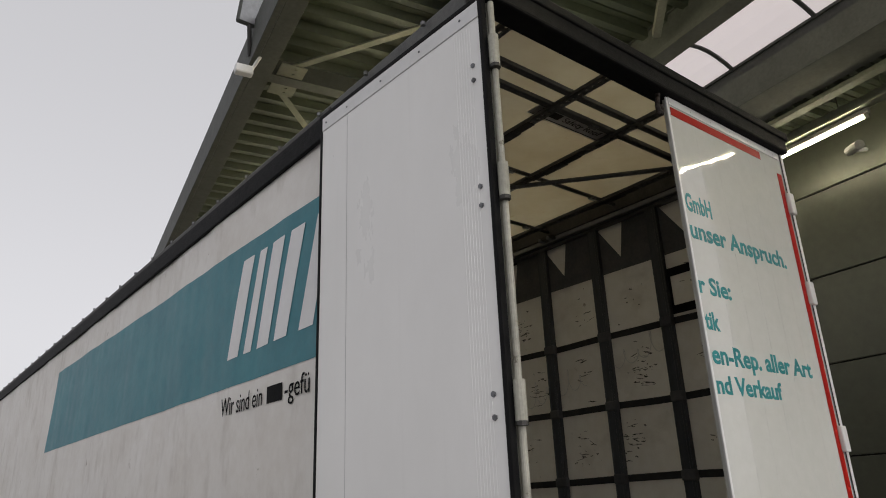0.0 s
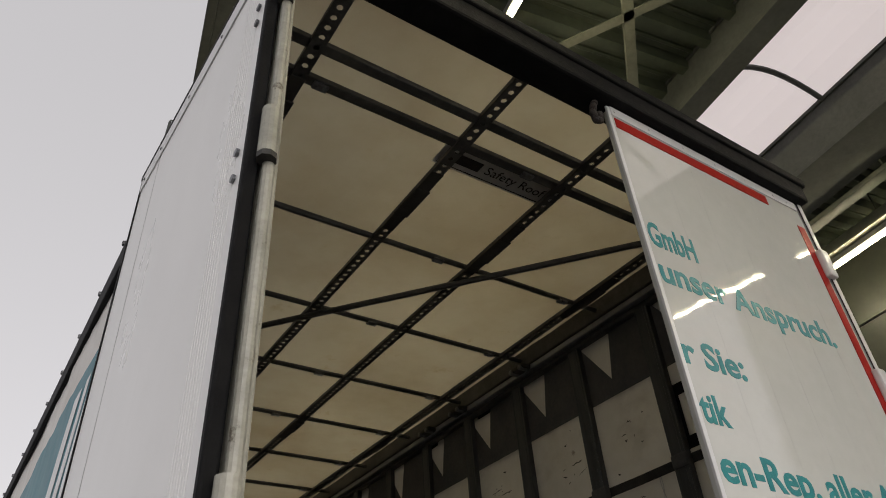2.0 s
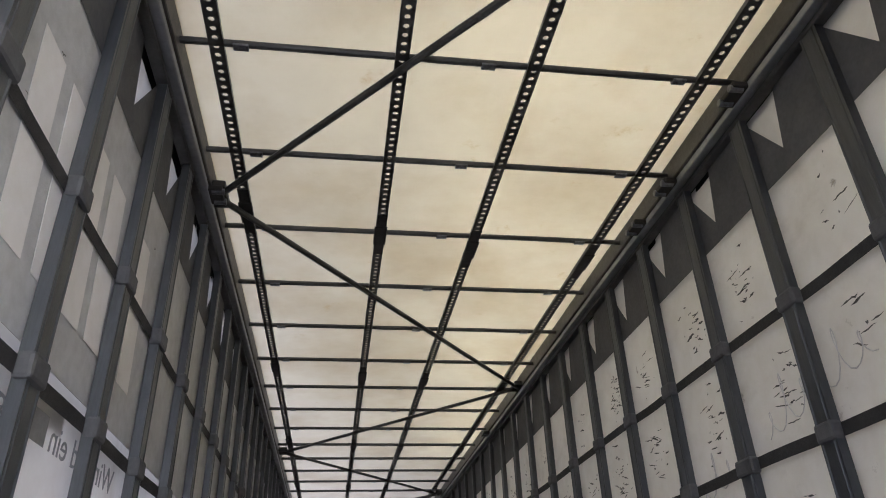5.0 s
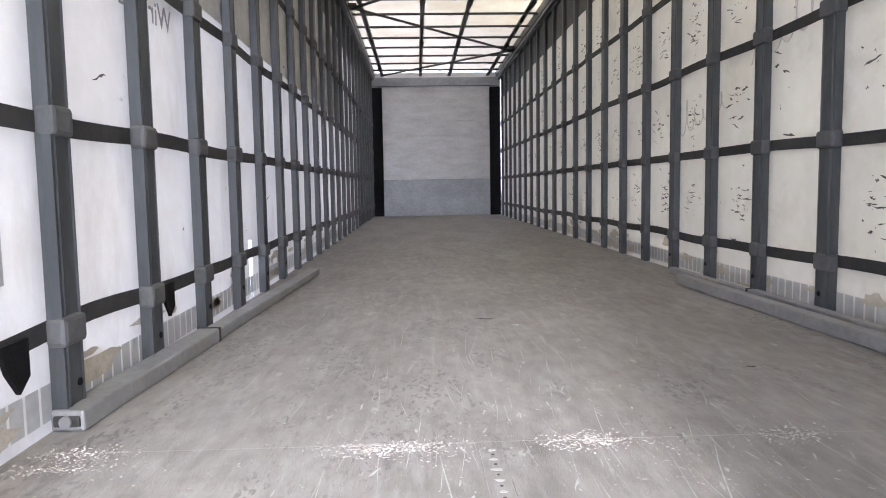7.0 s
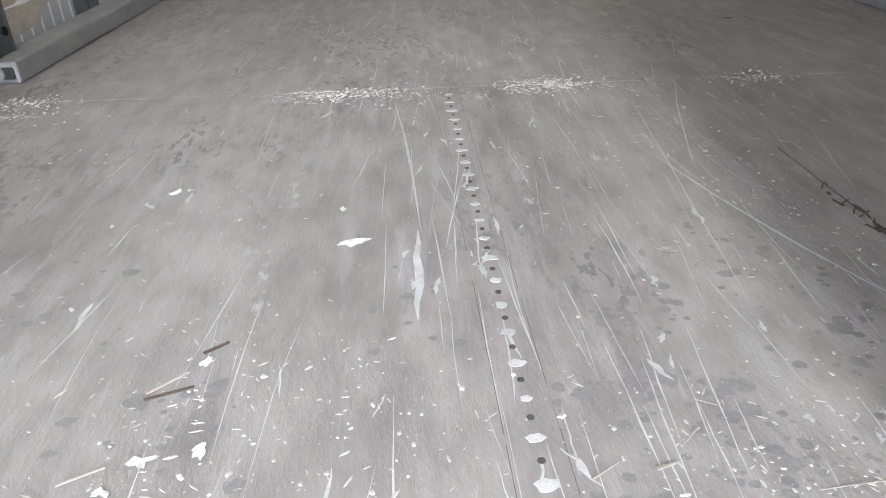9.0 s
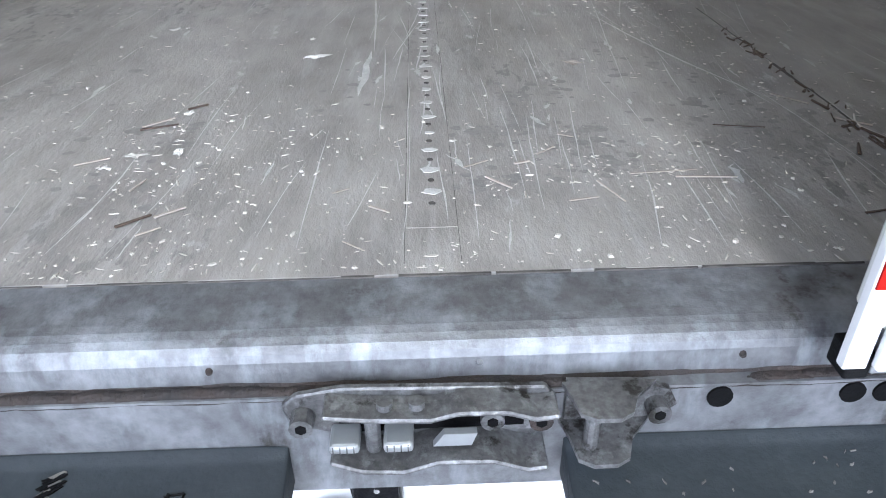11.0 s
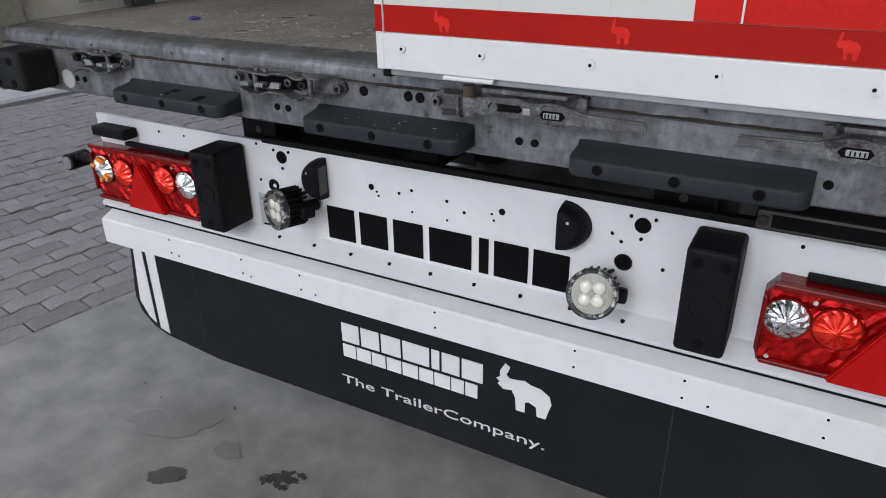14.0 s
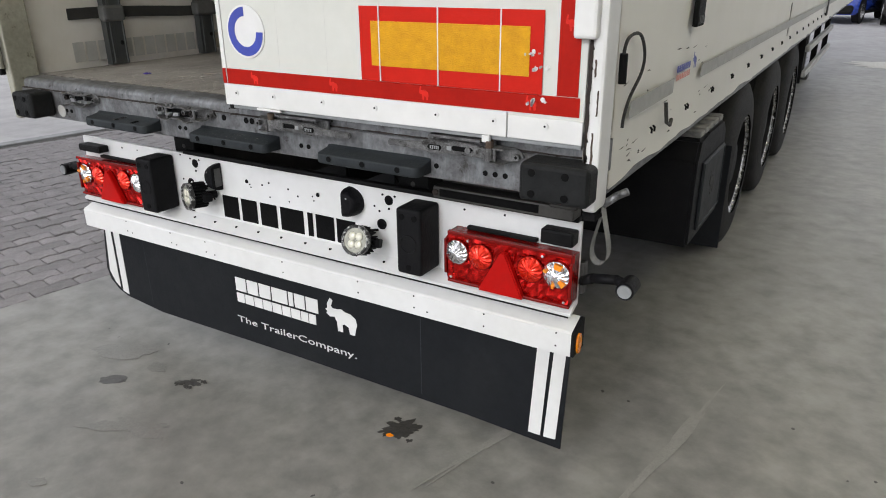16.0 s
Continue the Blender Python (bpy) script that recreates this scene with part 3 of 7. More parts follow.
def rear_frame():
    # sill profile across the whole width
    prof = [(0.1225, FZ - 0.001), (0.072, FZ - 0.003), (0.064, FZ - 0.004), (0.057, FZ - 0.0065), (0.051, FZ - 0.010), (0.0465, FZ - 0.015), (0.044, FZ - 0.021), (0.043, FZ - 0.030), (0.0425, FZ - 0.0425),
            (0.030, FZ - 0.0435), (0.030, 1.016), (0.036, 1.011), (0.07, 1.011), (0.07, 1.08), (0.123, 1.08)]
    sill = part("rear_sill", prism(B(), prof, "x", -1.27, 1.27), M_GALV, trailer, "worn galvanised steel rear sill")
    bm = B()
    rnd = random.Random(5)
    z, r = FZ - 0.043, 0.003
    for k in range(130):
        xw = -1.22 + k * 0.0105
        z += rnd.uniform(-0.0012, 0.0012) + 0.15 * (FZ - 0.043 - z)
        r = min(max(r + rnd.uniform(-0.0011, 0.0010), 0.0006), 0.0042)
        bmesh.ops.create_uvsphere(bm, u_segments=7, v_segments=4, radius=1, matrix=Matrix.Translation((xw, 0.037, z)) @ Matrix.Diagonal((0.012, 0.006, r, 1)))
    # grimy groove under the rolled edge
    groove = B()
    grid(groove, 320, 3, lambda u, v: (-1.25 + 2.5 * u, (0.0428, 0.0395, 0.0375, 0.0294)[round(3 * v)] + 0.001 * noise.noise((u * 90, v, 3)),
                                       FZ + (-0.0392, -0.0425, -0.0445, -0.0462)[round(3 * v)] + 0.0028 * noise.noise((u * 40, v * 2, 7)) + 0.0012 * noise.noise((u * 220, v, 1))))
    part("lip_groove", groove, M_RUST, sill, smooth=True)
    part("weld_seam", bm, M_RUST, sill, "rusty weld seam", smooth=True)
    # dents and lumps along the rolled edge
    for k in range(9):
        xw = -1.05 + 0.21 * k + rnd.uniform(-0.05, 0.05)
        part("lump", tube(B(), (xw, 0.046, FZ - 0.026), (xw, 0.041, FZ - 0.027), 0.004, 9, 0.002), M_RUST if k % 2 else M_GALV, sill)
    for hx in (-0.035, 0.068, 0.094, 0.80, -0.265, -0.235, 0.30, 0.33, -0.90, -0.93, 0.985, 1.015, 0.955):
        z = 1.107 if hx in (-0.035, 0.068, 0.094) else 1.05
        part("hole", disc(B(), (hx, 0.0295, z), "y", 0.010 if z > 1.1 else 0.0075, 0.003), M_INK, sill)

    # long buffers with a sloping top and rounded ends
    for x0, x1 in ((-0.722, -0.368), (-0.152, 0.210), (0.412, 0.782)):
        bm = rounded_bar(x0, x1)
        b = part("rubber_buffer", bm, M_BUFFER, trailer, "scuffed black rubber dock buffer", smooth=True)
        for hx in (0.055, 0.178, 0.301):
            part("bolt_hole", disc(B(), (x0 + hx, -0.0402, 1.0425), "y", 0.0088, 0.003), M_INK, b)
            part("hole_lip", ring(B(), (x0 + hx, -0.0398, 1.0425), 0.0094, 0.0014), M_BUFFER, b, smooth=True)
    # torn rubber on the first buffer: a bundle of short gouges and a pair of longer cuts, lying on the sloping top
    rnd2 = random.Random(12)

    def gouge(xa, ya, xb, yb, w, mt):
        def top(y):
            return 1.0569 + 0.0066 * (y + 0.0325) / 0.0485 + 0.0006
        v = [(xa - w, ya, top(ya)), (xa + w, ya - 0.001, top(ya)), (xb + w, yb, top(yb)), (xb - w, yb + 0.001, top(yb))]
        bm = B()
        lo = [bm.verts.new((x, y, z - 0.003)) for x, y, z in v]
        hi = [bm.verts.new((x + rnd2.gauss(0, 0.0008), y, z + rnd2.uniform(0, 0.0012))) for x, y, z in v]
        bm.faces.new(hi)
        for k in range(4):
            bm.faces.new((lo[k], lo[(k + 1) % 4], hi[(k + 1) % 4], hi[k]))
        bmesh.ops.recalc_face_normals(bm, faces=bm.faces)
        part("torn_gash", bm, mt, trailer)

    for k in range(26):
        f = k / 25
        xg, yg = -0.553 + 0.012 * f + rnd2.gauss(0, 0.003), -0.022 + 0.036 * f
        l = rnd2.uniform(0.003, 0.008)
        gouge(xg - l * 0.5, yg - l * 0.5, xg + l, yg + l * 0.4, rnd2.uniform(0.0008, 0.0022), M_SCUFF if k % 5 == 0 else M_INK)
    for xg in (-0.4565, -0.4445):
        gouge(xg, -0.030, xg + 0.004, -0.006, 0.0007, M_INK)
    gouge(-0.456, -0.007, -0.441, -0.006, 0.0007, M_INK)
    for k in range(22):
        xg, yg = rnd2.uniform(-0.14, 0.2), rnd2.uniform(-0.03, 0.012)
        gouge(xg, yg, xg + rnd2.gauss(0, 0.003), yg + rnd2.gauss(0, 0.0015), 0.00015, M_SCUFF)
    for x0, x1 in ((1.098, 1.280), (-1.13, -1.0)):
        b = part("rubber_buffer", box(B(), (x0, -0.070, 1.024), (x1, 0.029, 1.124), 0.014, 3), M_CORNER, trailer, "large black rubber corner buffer")
        for fx in (0.2, 0.68):
            for z in (1.046, 1.100):
                part("bolt_hole", disc(B(), (x0 + (x1 - x0) * fx, -0.0705, z), "y", 0.010, 0.003), M_INK, b)
    part("round_sticker", disc(B(), (-0.965, 0.029, 1.046), "y", 0.024, 0.002, 20), M_FADED, sill, "round pale maker's sticker")
    part("sill_bracket", box(B(), (1.13, 0.06, 0.972), (1.21, 0.17, 1.012), 0.006), M_DARK, trailer, "dark bracket under the sill")


def latch(x, flip=1):
    """Pressed-steel door lock on the sill: base plate, two turned lips, locking dogs, bolts."""
    s = flip
    bm = B()
    prism(bm, [(x - s * 0.016, 1.118), (x - s * 0.004, 1.128), (x + s * 0.03, 1.134), (x + s * 0.18, 1.130), (x + s * 0.190, 1.115), (x + s * 0.180, 1.086), (x + s * 0.05, 1.080), (x - s * 0.010, 1.098)], "y", 0.0225, 0.0293)
    up = [(0.018, 1.127), (0.05, 1.123), (0.095, 1.121), (0.115, 1.127), (0.15, 1.126), (0.17, 1.119), (0.187, 1.121)]
    low = [(0.022, 1.092), (0.045, 1.082), (0.075, 1.080), (0.10, 1.089), (0.14, 1.088), (0.165, 1.078), (0.180, 1.080)]
    for line, h in ((up, 0.0045), (low, 0.0045)):
        pts = [(x + s * a, c) for a, c in line]
        prism(bm, pts + [(a, c + h) for a, c in pts[::-1]], "y", -0.003 if line is up else -0.013, 0.0235)
    bmesh.ops.bevel(bm, geom=bm.edges[:], offset=0.0015, segments=1, affect="EDGES")
    top = part("door_lock", bm, M_GREASE, trailer, "greasy galvanised door lock")
    part("recess", prism(B(), [(x + s * 0.02, 1.118), (x + s * 0.165, 1.118), (x + s * 0.165, 1.094), (x + s * 0.03, 1.092)], "y", 0.0205, 0.0222), M_INK, top)
    for a, z in ((0.0, 1.109), (0.140, 1.110), (0.176, 1.108)):
        bolt = part("bolt", tube(B(), (x + s * a, 0.024, z), (x + s * a, 0.008, z), 0.009, 12), M_RUST if a > 0.15 else M_GREASE, top)
        part("socket", disc(B(), (x + s * a, 0.0076, z), "y", 0.0045, 0.001, 6), M_INK, bolt)
    for a in (0.032, 0.071):
        dog = part("locking_dog", box(B(), (x + s * (a - 0.011), -0.006, 1.0965), (x + s * (a + 0.011), 0.018, 1.1055), 0.0028), M_KICK, top, "bright locking dog")
        for k in range(4):
            part("notch", box(B(), (x + s * a - 0.0085 + 0.005 * k, -0.0064, 1.0975), (x + s * a - 0.0075 + 0.005 * k, -0.0058, 1.1045)), M_GREASE, dog)
    part("stop_post", tube(B(), (x + s * 0.052, 0.010, 1.086), (x + s * 0.052, 0.010, 1.126), 0.006, 10), M_GREASE, top)
    part("catch_plate", prism(B(), [(x + s * 0.096, 1.098), (x + s * 0.124, 1.098), (x + s * 0.128, 1.110), (x + s * 0.104, 1.110)], "y", -0.002, 0.004), M_KICK, top)
    for a in (0.062, 0.085):
        part("rivet", disc(B(), (x + s * a, 0.008, 1.132), "z", 0.006, 0.006, 10), M_GREASE, top)


def keeper(x, flip=1):
    s = flip
    bm = B()
    prism(bm, [(x, 1.132), (x + s * 0.055, 1.130), (x + s * 0.078, 1.122), (x + s * 0.085, 1.108), (x + s * 0.076, 1.100), (x + s * 0.045, 1.092), (x, 1.090)], "y", 0.0225, 0.0293)
    for z, reach in ((1.1285, 0.008), (1.0915, 0.0)):
        prism(bm, [(x - s * 0.004, 0.024), (x + s * 0.066, 0.024), (x + s * 0.048, 0.004 + reach * 0.5), (x + s * 0.041, -0.016 + reach), (x + s * 0.031, -0.022 + reach), (x + s * 0.014, -0.022 + reach), (x + s * 0.004, -0.016 + reach), (x + s * 0.001, 0.006)], "z", z, z + 0.004)
    tube(bm, (x + s * 0.014, -0.004, 1.092), (x + s * 0.014, -0.004, 1.131), 0.0055, 10)
    k = part("lock_keeper", bm, M_GREASE, trailer, "galvanised lock keeper")
    bolt = part("bolt", tube(B(), (x + s * 0.068, 0.024, 1.109), (x + s * 0.068, 0.010, 1.109), 0.009, 12), M_GREASE, k)
    part("socket", disc(B(), (x + s * 0.068, 0.0096, 1.109), "y", 0.0045, 0.001, 6), M_INK, bolt)


def lever(x, flip=1):
    """Flat locking lever that lies along the sill under the closed door."""
    s = flip
    body = [(0.0, 1.128), (0.03, 1.134), (0.10, 1.138), (0.128, 1.131), (0.165, 1.136), (0.198, 1.131), (0.216, 1.124), (0.32, 1.122),
            (0.32, 1.105), (0.21, 1.104), (0.182, 1.098), (0.15, 1.099), (0.10, 1.107), (0.06, 1.102), (0.0, 1.106)]
    bm = prism(B(), [(x + s * a, z) for a, z in body], "y", -0.018, -0.006)
    bmesh.ops.bevel(bm, geom=bm.edges[:], offset=0.003, segments=2, affect="EDGES")
    l = part("lock_lever", bm, M_GREASE, trailer, "galvanised locking lever")
    for a, b, z0, z1 in ((0.046, 0.112, 1.114, 1.127), (0.142, 0.188, 1.109, 1.124)):
        pts = [(x + s * (a + 0.006), z0), (x + s * (b - 0.006), z0), (x + s * b, (z0 + z1) / 2), (x + s * (b - 0.006), z1), (x + s * (a + 0.006), z1), (x + s * a, (z0 + z1) / 2)]
        part("slot", prism(B(), pts, "y", -0.0190, -0.0178), M_INK, l)
    part("spring_block", box(B(), (x + s * 0.150, -0.0215, 1.112), (x + s * 0.178, -0.0192, 1.121), 0.0008), M_KICK, l)
    for k in range(4):
        part("notch", box(B(), (x + s * (0.153 + 0.006 * k), -0.0224, 1.113), (x + s * (0.155 + 0.006 * k), -0.0214, 1.120)), M_INK, l)
    part("pivot", tube(B(), (x + s * 0.060, 0.028, 1.120), (x + s * 0.060, -0.024, 1.120), 0.008, 12), M_GREASE, l)
    part("pivot_head", box(B(), (x + s * 0.112, -0.020, 1.113), (x + s * 0.126, -0.017, 1.124), 0.001), M_KICK, l)
    part("base_plate", prism(B(), [(x, 1.142), (x + s * 0.17, 1.146), (x + s * 0.21, 1.140), (x + s * 0.21, 1.10), (x + s * 0.03, 1.09), (x, 1.10)], "y", 0.0225, 0.0293), M_GREASE, l)
    part("upper_lip", prism(B(), [(x + s * 0.02, 0.024), (x + s * 0.20, 0.024), (x + s * 0.185, -0.004), (x + s * 0.03, -0.008)], "z", 1.141, 1.148), M_GREASE, l)
    part("hub", tube(B(), (x + s * 0.004, -0.006, 1.130), (x + s * 0.004, -0.006, 1.150), 0.011, 14), M_BROWN, l, "rusty pivot hub")
    part("hub_boss", tube(B(), (x + s * 0.006, -0.006, 1.098), (x + s * 0.006, -0.006, 1.131), 0.014, 14), M_GREASE, l)


def doors():
    # closed right door
    x0, x1, z0, z1 = 0.042, 1.235, 1.165, 3.765
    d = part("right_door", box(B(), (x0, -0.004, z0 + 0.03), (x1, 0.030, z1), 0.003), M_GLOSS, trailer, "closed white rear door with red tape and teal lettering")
    part("foot_strip", box(B(), (x0 + 0.002, -0.012, z0), (1.034, -0.004, 1.230), 0.002), M_WHITE, d)
    part("foot_strip", box(B(), (1.036, -0.010, z0), (x1, -0.004, 1.222), 0.002), M_WHITE, d)
    part("top_strip", box(B(), (x0, -0.009, 3.722), (x1 - 0.01, -0.0045, z1 + 0.004), 0.002), M_WHITE, d)
    part("edge_strip", box(B(), (0.0245, -0.006, z0 - 0.002), (0.0413, 0.003, z1), 0.0012), M_WHITE, d)
    part("tape", box(B(), (0.0255, -0.0078, 1.231), (0.0398, -0.0062, 1.2775)), M_RED, d)
    part("tape", box(B(), (x0 + 0.002, -0.0062, 1.231), (x1 - 0.012, -0.0045, 1.2775)), M_RED, d, "red reflective tape")
    part("tape", box(B(), (x0 + 0.01, -0.0062, 3.662), (0.98, -0.0045, 3.712)), M_RED, d, "red reflective tape")
    part("tape", box(B(), (1.163, -0.0062, 1.279), (1.217, -0.0045, 3.62)), M_RED, d, "red reflective tape")
    part("marker_plate", box(B(), (0.580, -0.0085, 1.2785), (1.125, -0.0065, 1.475), 0.0008), M_REDPLATE, d, "red rear marker plate")
    part("marker_centre", box(B(), (0.619, -0.0105, 1.320), (1.090, -0.0087, 1.437), 0.0006), M_YELLOW, d, "yellow reflective panel")
    for gx in (0.645, 0.83, 1.01):
        part("panel_joint", box(B(), (gx, -0.0112, 1.279), (gx + 0.003, -0.0065, 1.476)), M_WHITE, d)
    for gx in (0.27, 0.455, 0.645, 0.83, 1.01):
        part("panel_joint", box(B(), (gx, -0.0042, 1.28), (gx + 0.0007, -0.0035, 3.655)), M_FADED, d)
    for k, rx in enumerate((0.084, 0.241, 0.434, 0.625, 0.826, 0.998, 1.14)):
        part("rivet", disc(B(), (rx, -0.0135, 1.204), "y", 0.008, 0.004, 12), M_WHITE, d)
        part("rivet", disc(B(), (rx, -0.0158, 1.204), "y", 0.003, 0.001, 8), M_INK, d)
    for rx in (0.06, 0.25, 0.45, 0.65, 0.85, 1.05, 1.15):
        part("rivet", disc(B(), (rx, -0.0105, 3.745), "y", 0.006, 0.003, 10), M_WHITE, d)
    # pale red animal shapes on the tape, torn paint, catches
    for ex, ez in ((0.162, 1.254), (0.474, 1.255), (0.783, 1.255), (1.096, 1.255), (1.19, 1.446), (1.19, 1.75), (1.19, 2.05)):
        part("emblem_shape", prism(B(), [(ex + a * 0.034, ez + b * 0.030) for a, b in EMBLEM], "y", -0.0072, -0.0063), M_REDLIGHT, d, "light red animal shape")
    rnd = random.Random(9)
    for k in range(22):
        tx, tz = rnd.choice(((1.09, 1.375), (1.12, 1.372), (1.10, 1.342), (1.125, 1.345), (1.10, 1.258), (1.13, 1.262)))
        tx, tz, r = tx + rnd.gauss(0, 0.010), tz + rnd.gauss(0, 0.005), rnd.uniform(0.003, 0.007)
        pts = [(tx + r * rnd.uniform(0.4, 1.2) * math.cos(a), tz + r * rnd.uniform(0.4, 1.2) * math.sin(a)) for a in [j * math.tau / 7 for j in range(7)]]
        part("torn_paint", prism(B(), pts, "y", -0.0114, -0.0106 if tx < 1.08 else -0.0086), M_WHITE if k % 3 else M_FADED, d)
    part("catch_strip", box(B(), (0.168, -0.016, 1.157), (0.266, -0.004, 1.1645), 0.002), M_WHITE, d, "chipped white catch strip")
    part("catch_strip", box(B(), (0.965, -0.016, 1.146), (0.988, -0.004, 1.1645), 0.002), M_WHITE, d, "white catch block")
    part("rubber_foot", box(B(), (0.032, 0.000, 1.148), (0.050, 0.024, 1.172), 0.002), M_BLACK, d)
    part("lower_seal", box(B(), (0.05, 0.0, 1.152), (1.23, 0.024, 1.1945), 0.002), M_KICK, d, "grey lower seal")
    # round test sticker as plain shapes
    part("sticker", disc(B(), (0.145, -0.0060, 1.392), "y", 0.078, 0.003, 32), M_WHITE, d, "round white and blue test sticker")
    bm = B()
    pts = [(0.145 + r * math.cos(a), 1.392 + r * math.sin(a)) for r, s in ((0.072, 1), (0.045, -1)) for a in [math.pi / 2 + s * 0 + (k if s > 0 else 18 - k) * math.pi * 1.5 / 18 for k in range(19)]]
    prism(bm, pts, "y", -0.0085, -0.0076)
    part("sticker_ring", bm, M_BLUEPRINT, d)
    # lettering that carries on from the other leaf
    def line(text, x, z, size, w):
        lettering("lettering", text, size, pose(x, -0.0048, z, 90, 0, 0), M_TEALTXT, d, 0.0006, w, bold=0.0035)
    line("GmbH", 0.05, 3.115, 0.14, 0.235)
    line("unser Anspruch.", 0.05, 2.968, 0.135, 0.975)
    line("r Sie:", 0.042, 2.68, 0.125, 0.29)
    line("tik", 0.045, 2.50, 0.125, 0.125)
    line("en-Rep. aller Art", 0.055, 2.335, 0.13, 0.995)
    line("nd Verkauf", 0.05, 2.195, 0.12, 0.615)
    for z in (3.42, 2.845, 2.01, 1.485):
        h = part("door_hinge", box(B(), (1.205, -0.035, z - 0.07), (1.262, -0.004, z + 0.07), 0.008), M_WHITE, d, "white hinge knuckle")
    # open left door folded back along the side
    lx0, lx1, z0, z1 = -1.365, -1.343, 1.17, 3.765
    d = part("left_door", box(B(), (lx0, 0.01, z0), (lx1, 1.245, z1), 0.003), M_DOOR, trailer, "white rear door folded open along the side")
    part("top_strip", box(B(), (lx0 - 0.005, 0.01, 3.69), (lx0 - 0.0005, 1.24, z1 + 0.004), 0.002), M_WHITE, d)
    part("rubber_seal", box(B(), (lx0 - 0.004, 1.24, z0), (lx1 + 0.01, 1.262, z1 + 0.02), 0.004), M_BLACK, d, "black rubber seal")
    part("rubber_seal", box(B(), (lx0 - 0.006, -0.014, z0), (lx1 + 0.004, 0.010, z1 + 0.02), 0.006), M_BLACK, d, "black rubber seal")
    part("rubber_seal", box(B(), (lx0 - 0.006, -0.01, z1 + 0.004), (lx1 + 0.02, 1.27, z1 + 0.03), 0.004), M_BLACK, d, "black rubber seal")
    part("panel_joint", box(B(), (lx0 - 0.0008, 1.0, z0), (lx0 - 0.0002, 1.0025, 3.69)), M_FADED, d)
    for k in range(7):
        y = 0.07 + k * 0.016
        part("rib", tube(B(), (lx0, y, z0 + 0.02), (lx0, y, 3.67), 0.0011, 6), M_DOOR, d)
    for z in (3.47, 3.40, 2.92, 2.84, 2.12, 2.04, 1.40):
        bm = disc(B(), (lx0 - 0.004, 0.058, z), "x", 0.011, 0.007, 6)
        part("bolt_head", bm, M_GALV, d, smooth=False)
    for y in (0.12, 0.4, 0.7, 1.0, 1.2):
        part("rivet", disc(B(), (lx0 - 0.0065, y, 3.73), "x", 0.006, 0.003, 10), M_GALV, d)
    # the leaf stands a few degrees off the side
    d.matrix_basis = pose(-1.297, 0.0, 0, 0, 0, 2.3) @ pose(1.365, 0, 0)
    # hinges and the white pillar edge
    for s in (-1, 1):
        p = part("corner_post", box(B(), (s * 1.222, 0.0 if s < 0 else 0.032, 0.995), (s * 1.262, 0.12, 3.78), 0.006), M_POST, trailer, "white corner post with scuffed paint")
        if s < 0:
            part("hinge_rod", tube(B(), (-1.252, -0.020, 1.2), (-1.252, -0.020, 3.76), 0.014, 12), M_POST, p)
            for z in (3.51, 2.925, 2.09, 1.45):
                part("hinge_knuckle", tube(B(), (-1.262, -0.032, z - 0.07), (-1.262, -0.032, z + 0.07), 0.022, 14), M_POST, p, "white hinge knuckle")
                part("hinge_pin", tube(B(), (-1.262, -0.032, z - 0.085), (-1.262, -0.032, z - 0.07), 0.023, 8), M_DARK, p)


def punched_strip(x0, x1, y0, y1, z0, z1, pitch, r):
    """A long strip of sheet steel with one row of round holes."""
    verts, faces, n = [], [], int((y1 - y0) / pitch)
    xc, step = (x0 + x1) / 2, (y1 - y0) / n
    for k in range(n):
        ya, yb = y0 + k * step, y0 + (k + 1) * step
        yc, b = (ya + yb) / 2, len(verts)
        rim = [(x1, yc), (x1, yb), (xc, yb), (x0, yb), (x0, yc), (x0, ya), (xc, ya), (x1, ya)]
        hole = [(xc + r * math.cos(j * math.tau / 8), yc + r * math.sin(j * math.tau / 8)) for j in range(8)]
        verts += [(p[0], p[1], z0) for p in rim] + [(p[0], p[1], z0) for p in hole] + [(p[0], p[1], z1) for p in hole] + [(p[0], p[1], z1) for p in rim]
        for j in range(8):
            m = (j + 1) % 8
            faces += [(b + j, b + m, b + 8 + m, b + 8 + j), (b + 8 + j, b + 8 + m, b + 16 + m, b + 16 + j), (b + 16 + j, b + 16 + m, b + 24 + m, b + 24 + j)]
    me = bpy.data.meshes.new("punched_strip")
    me.from_pydata(verts, [], faces)
    bm = B()
    bm.from_mesh(me)
    bpy.data.meshes.remove(me)
    return bm


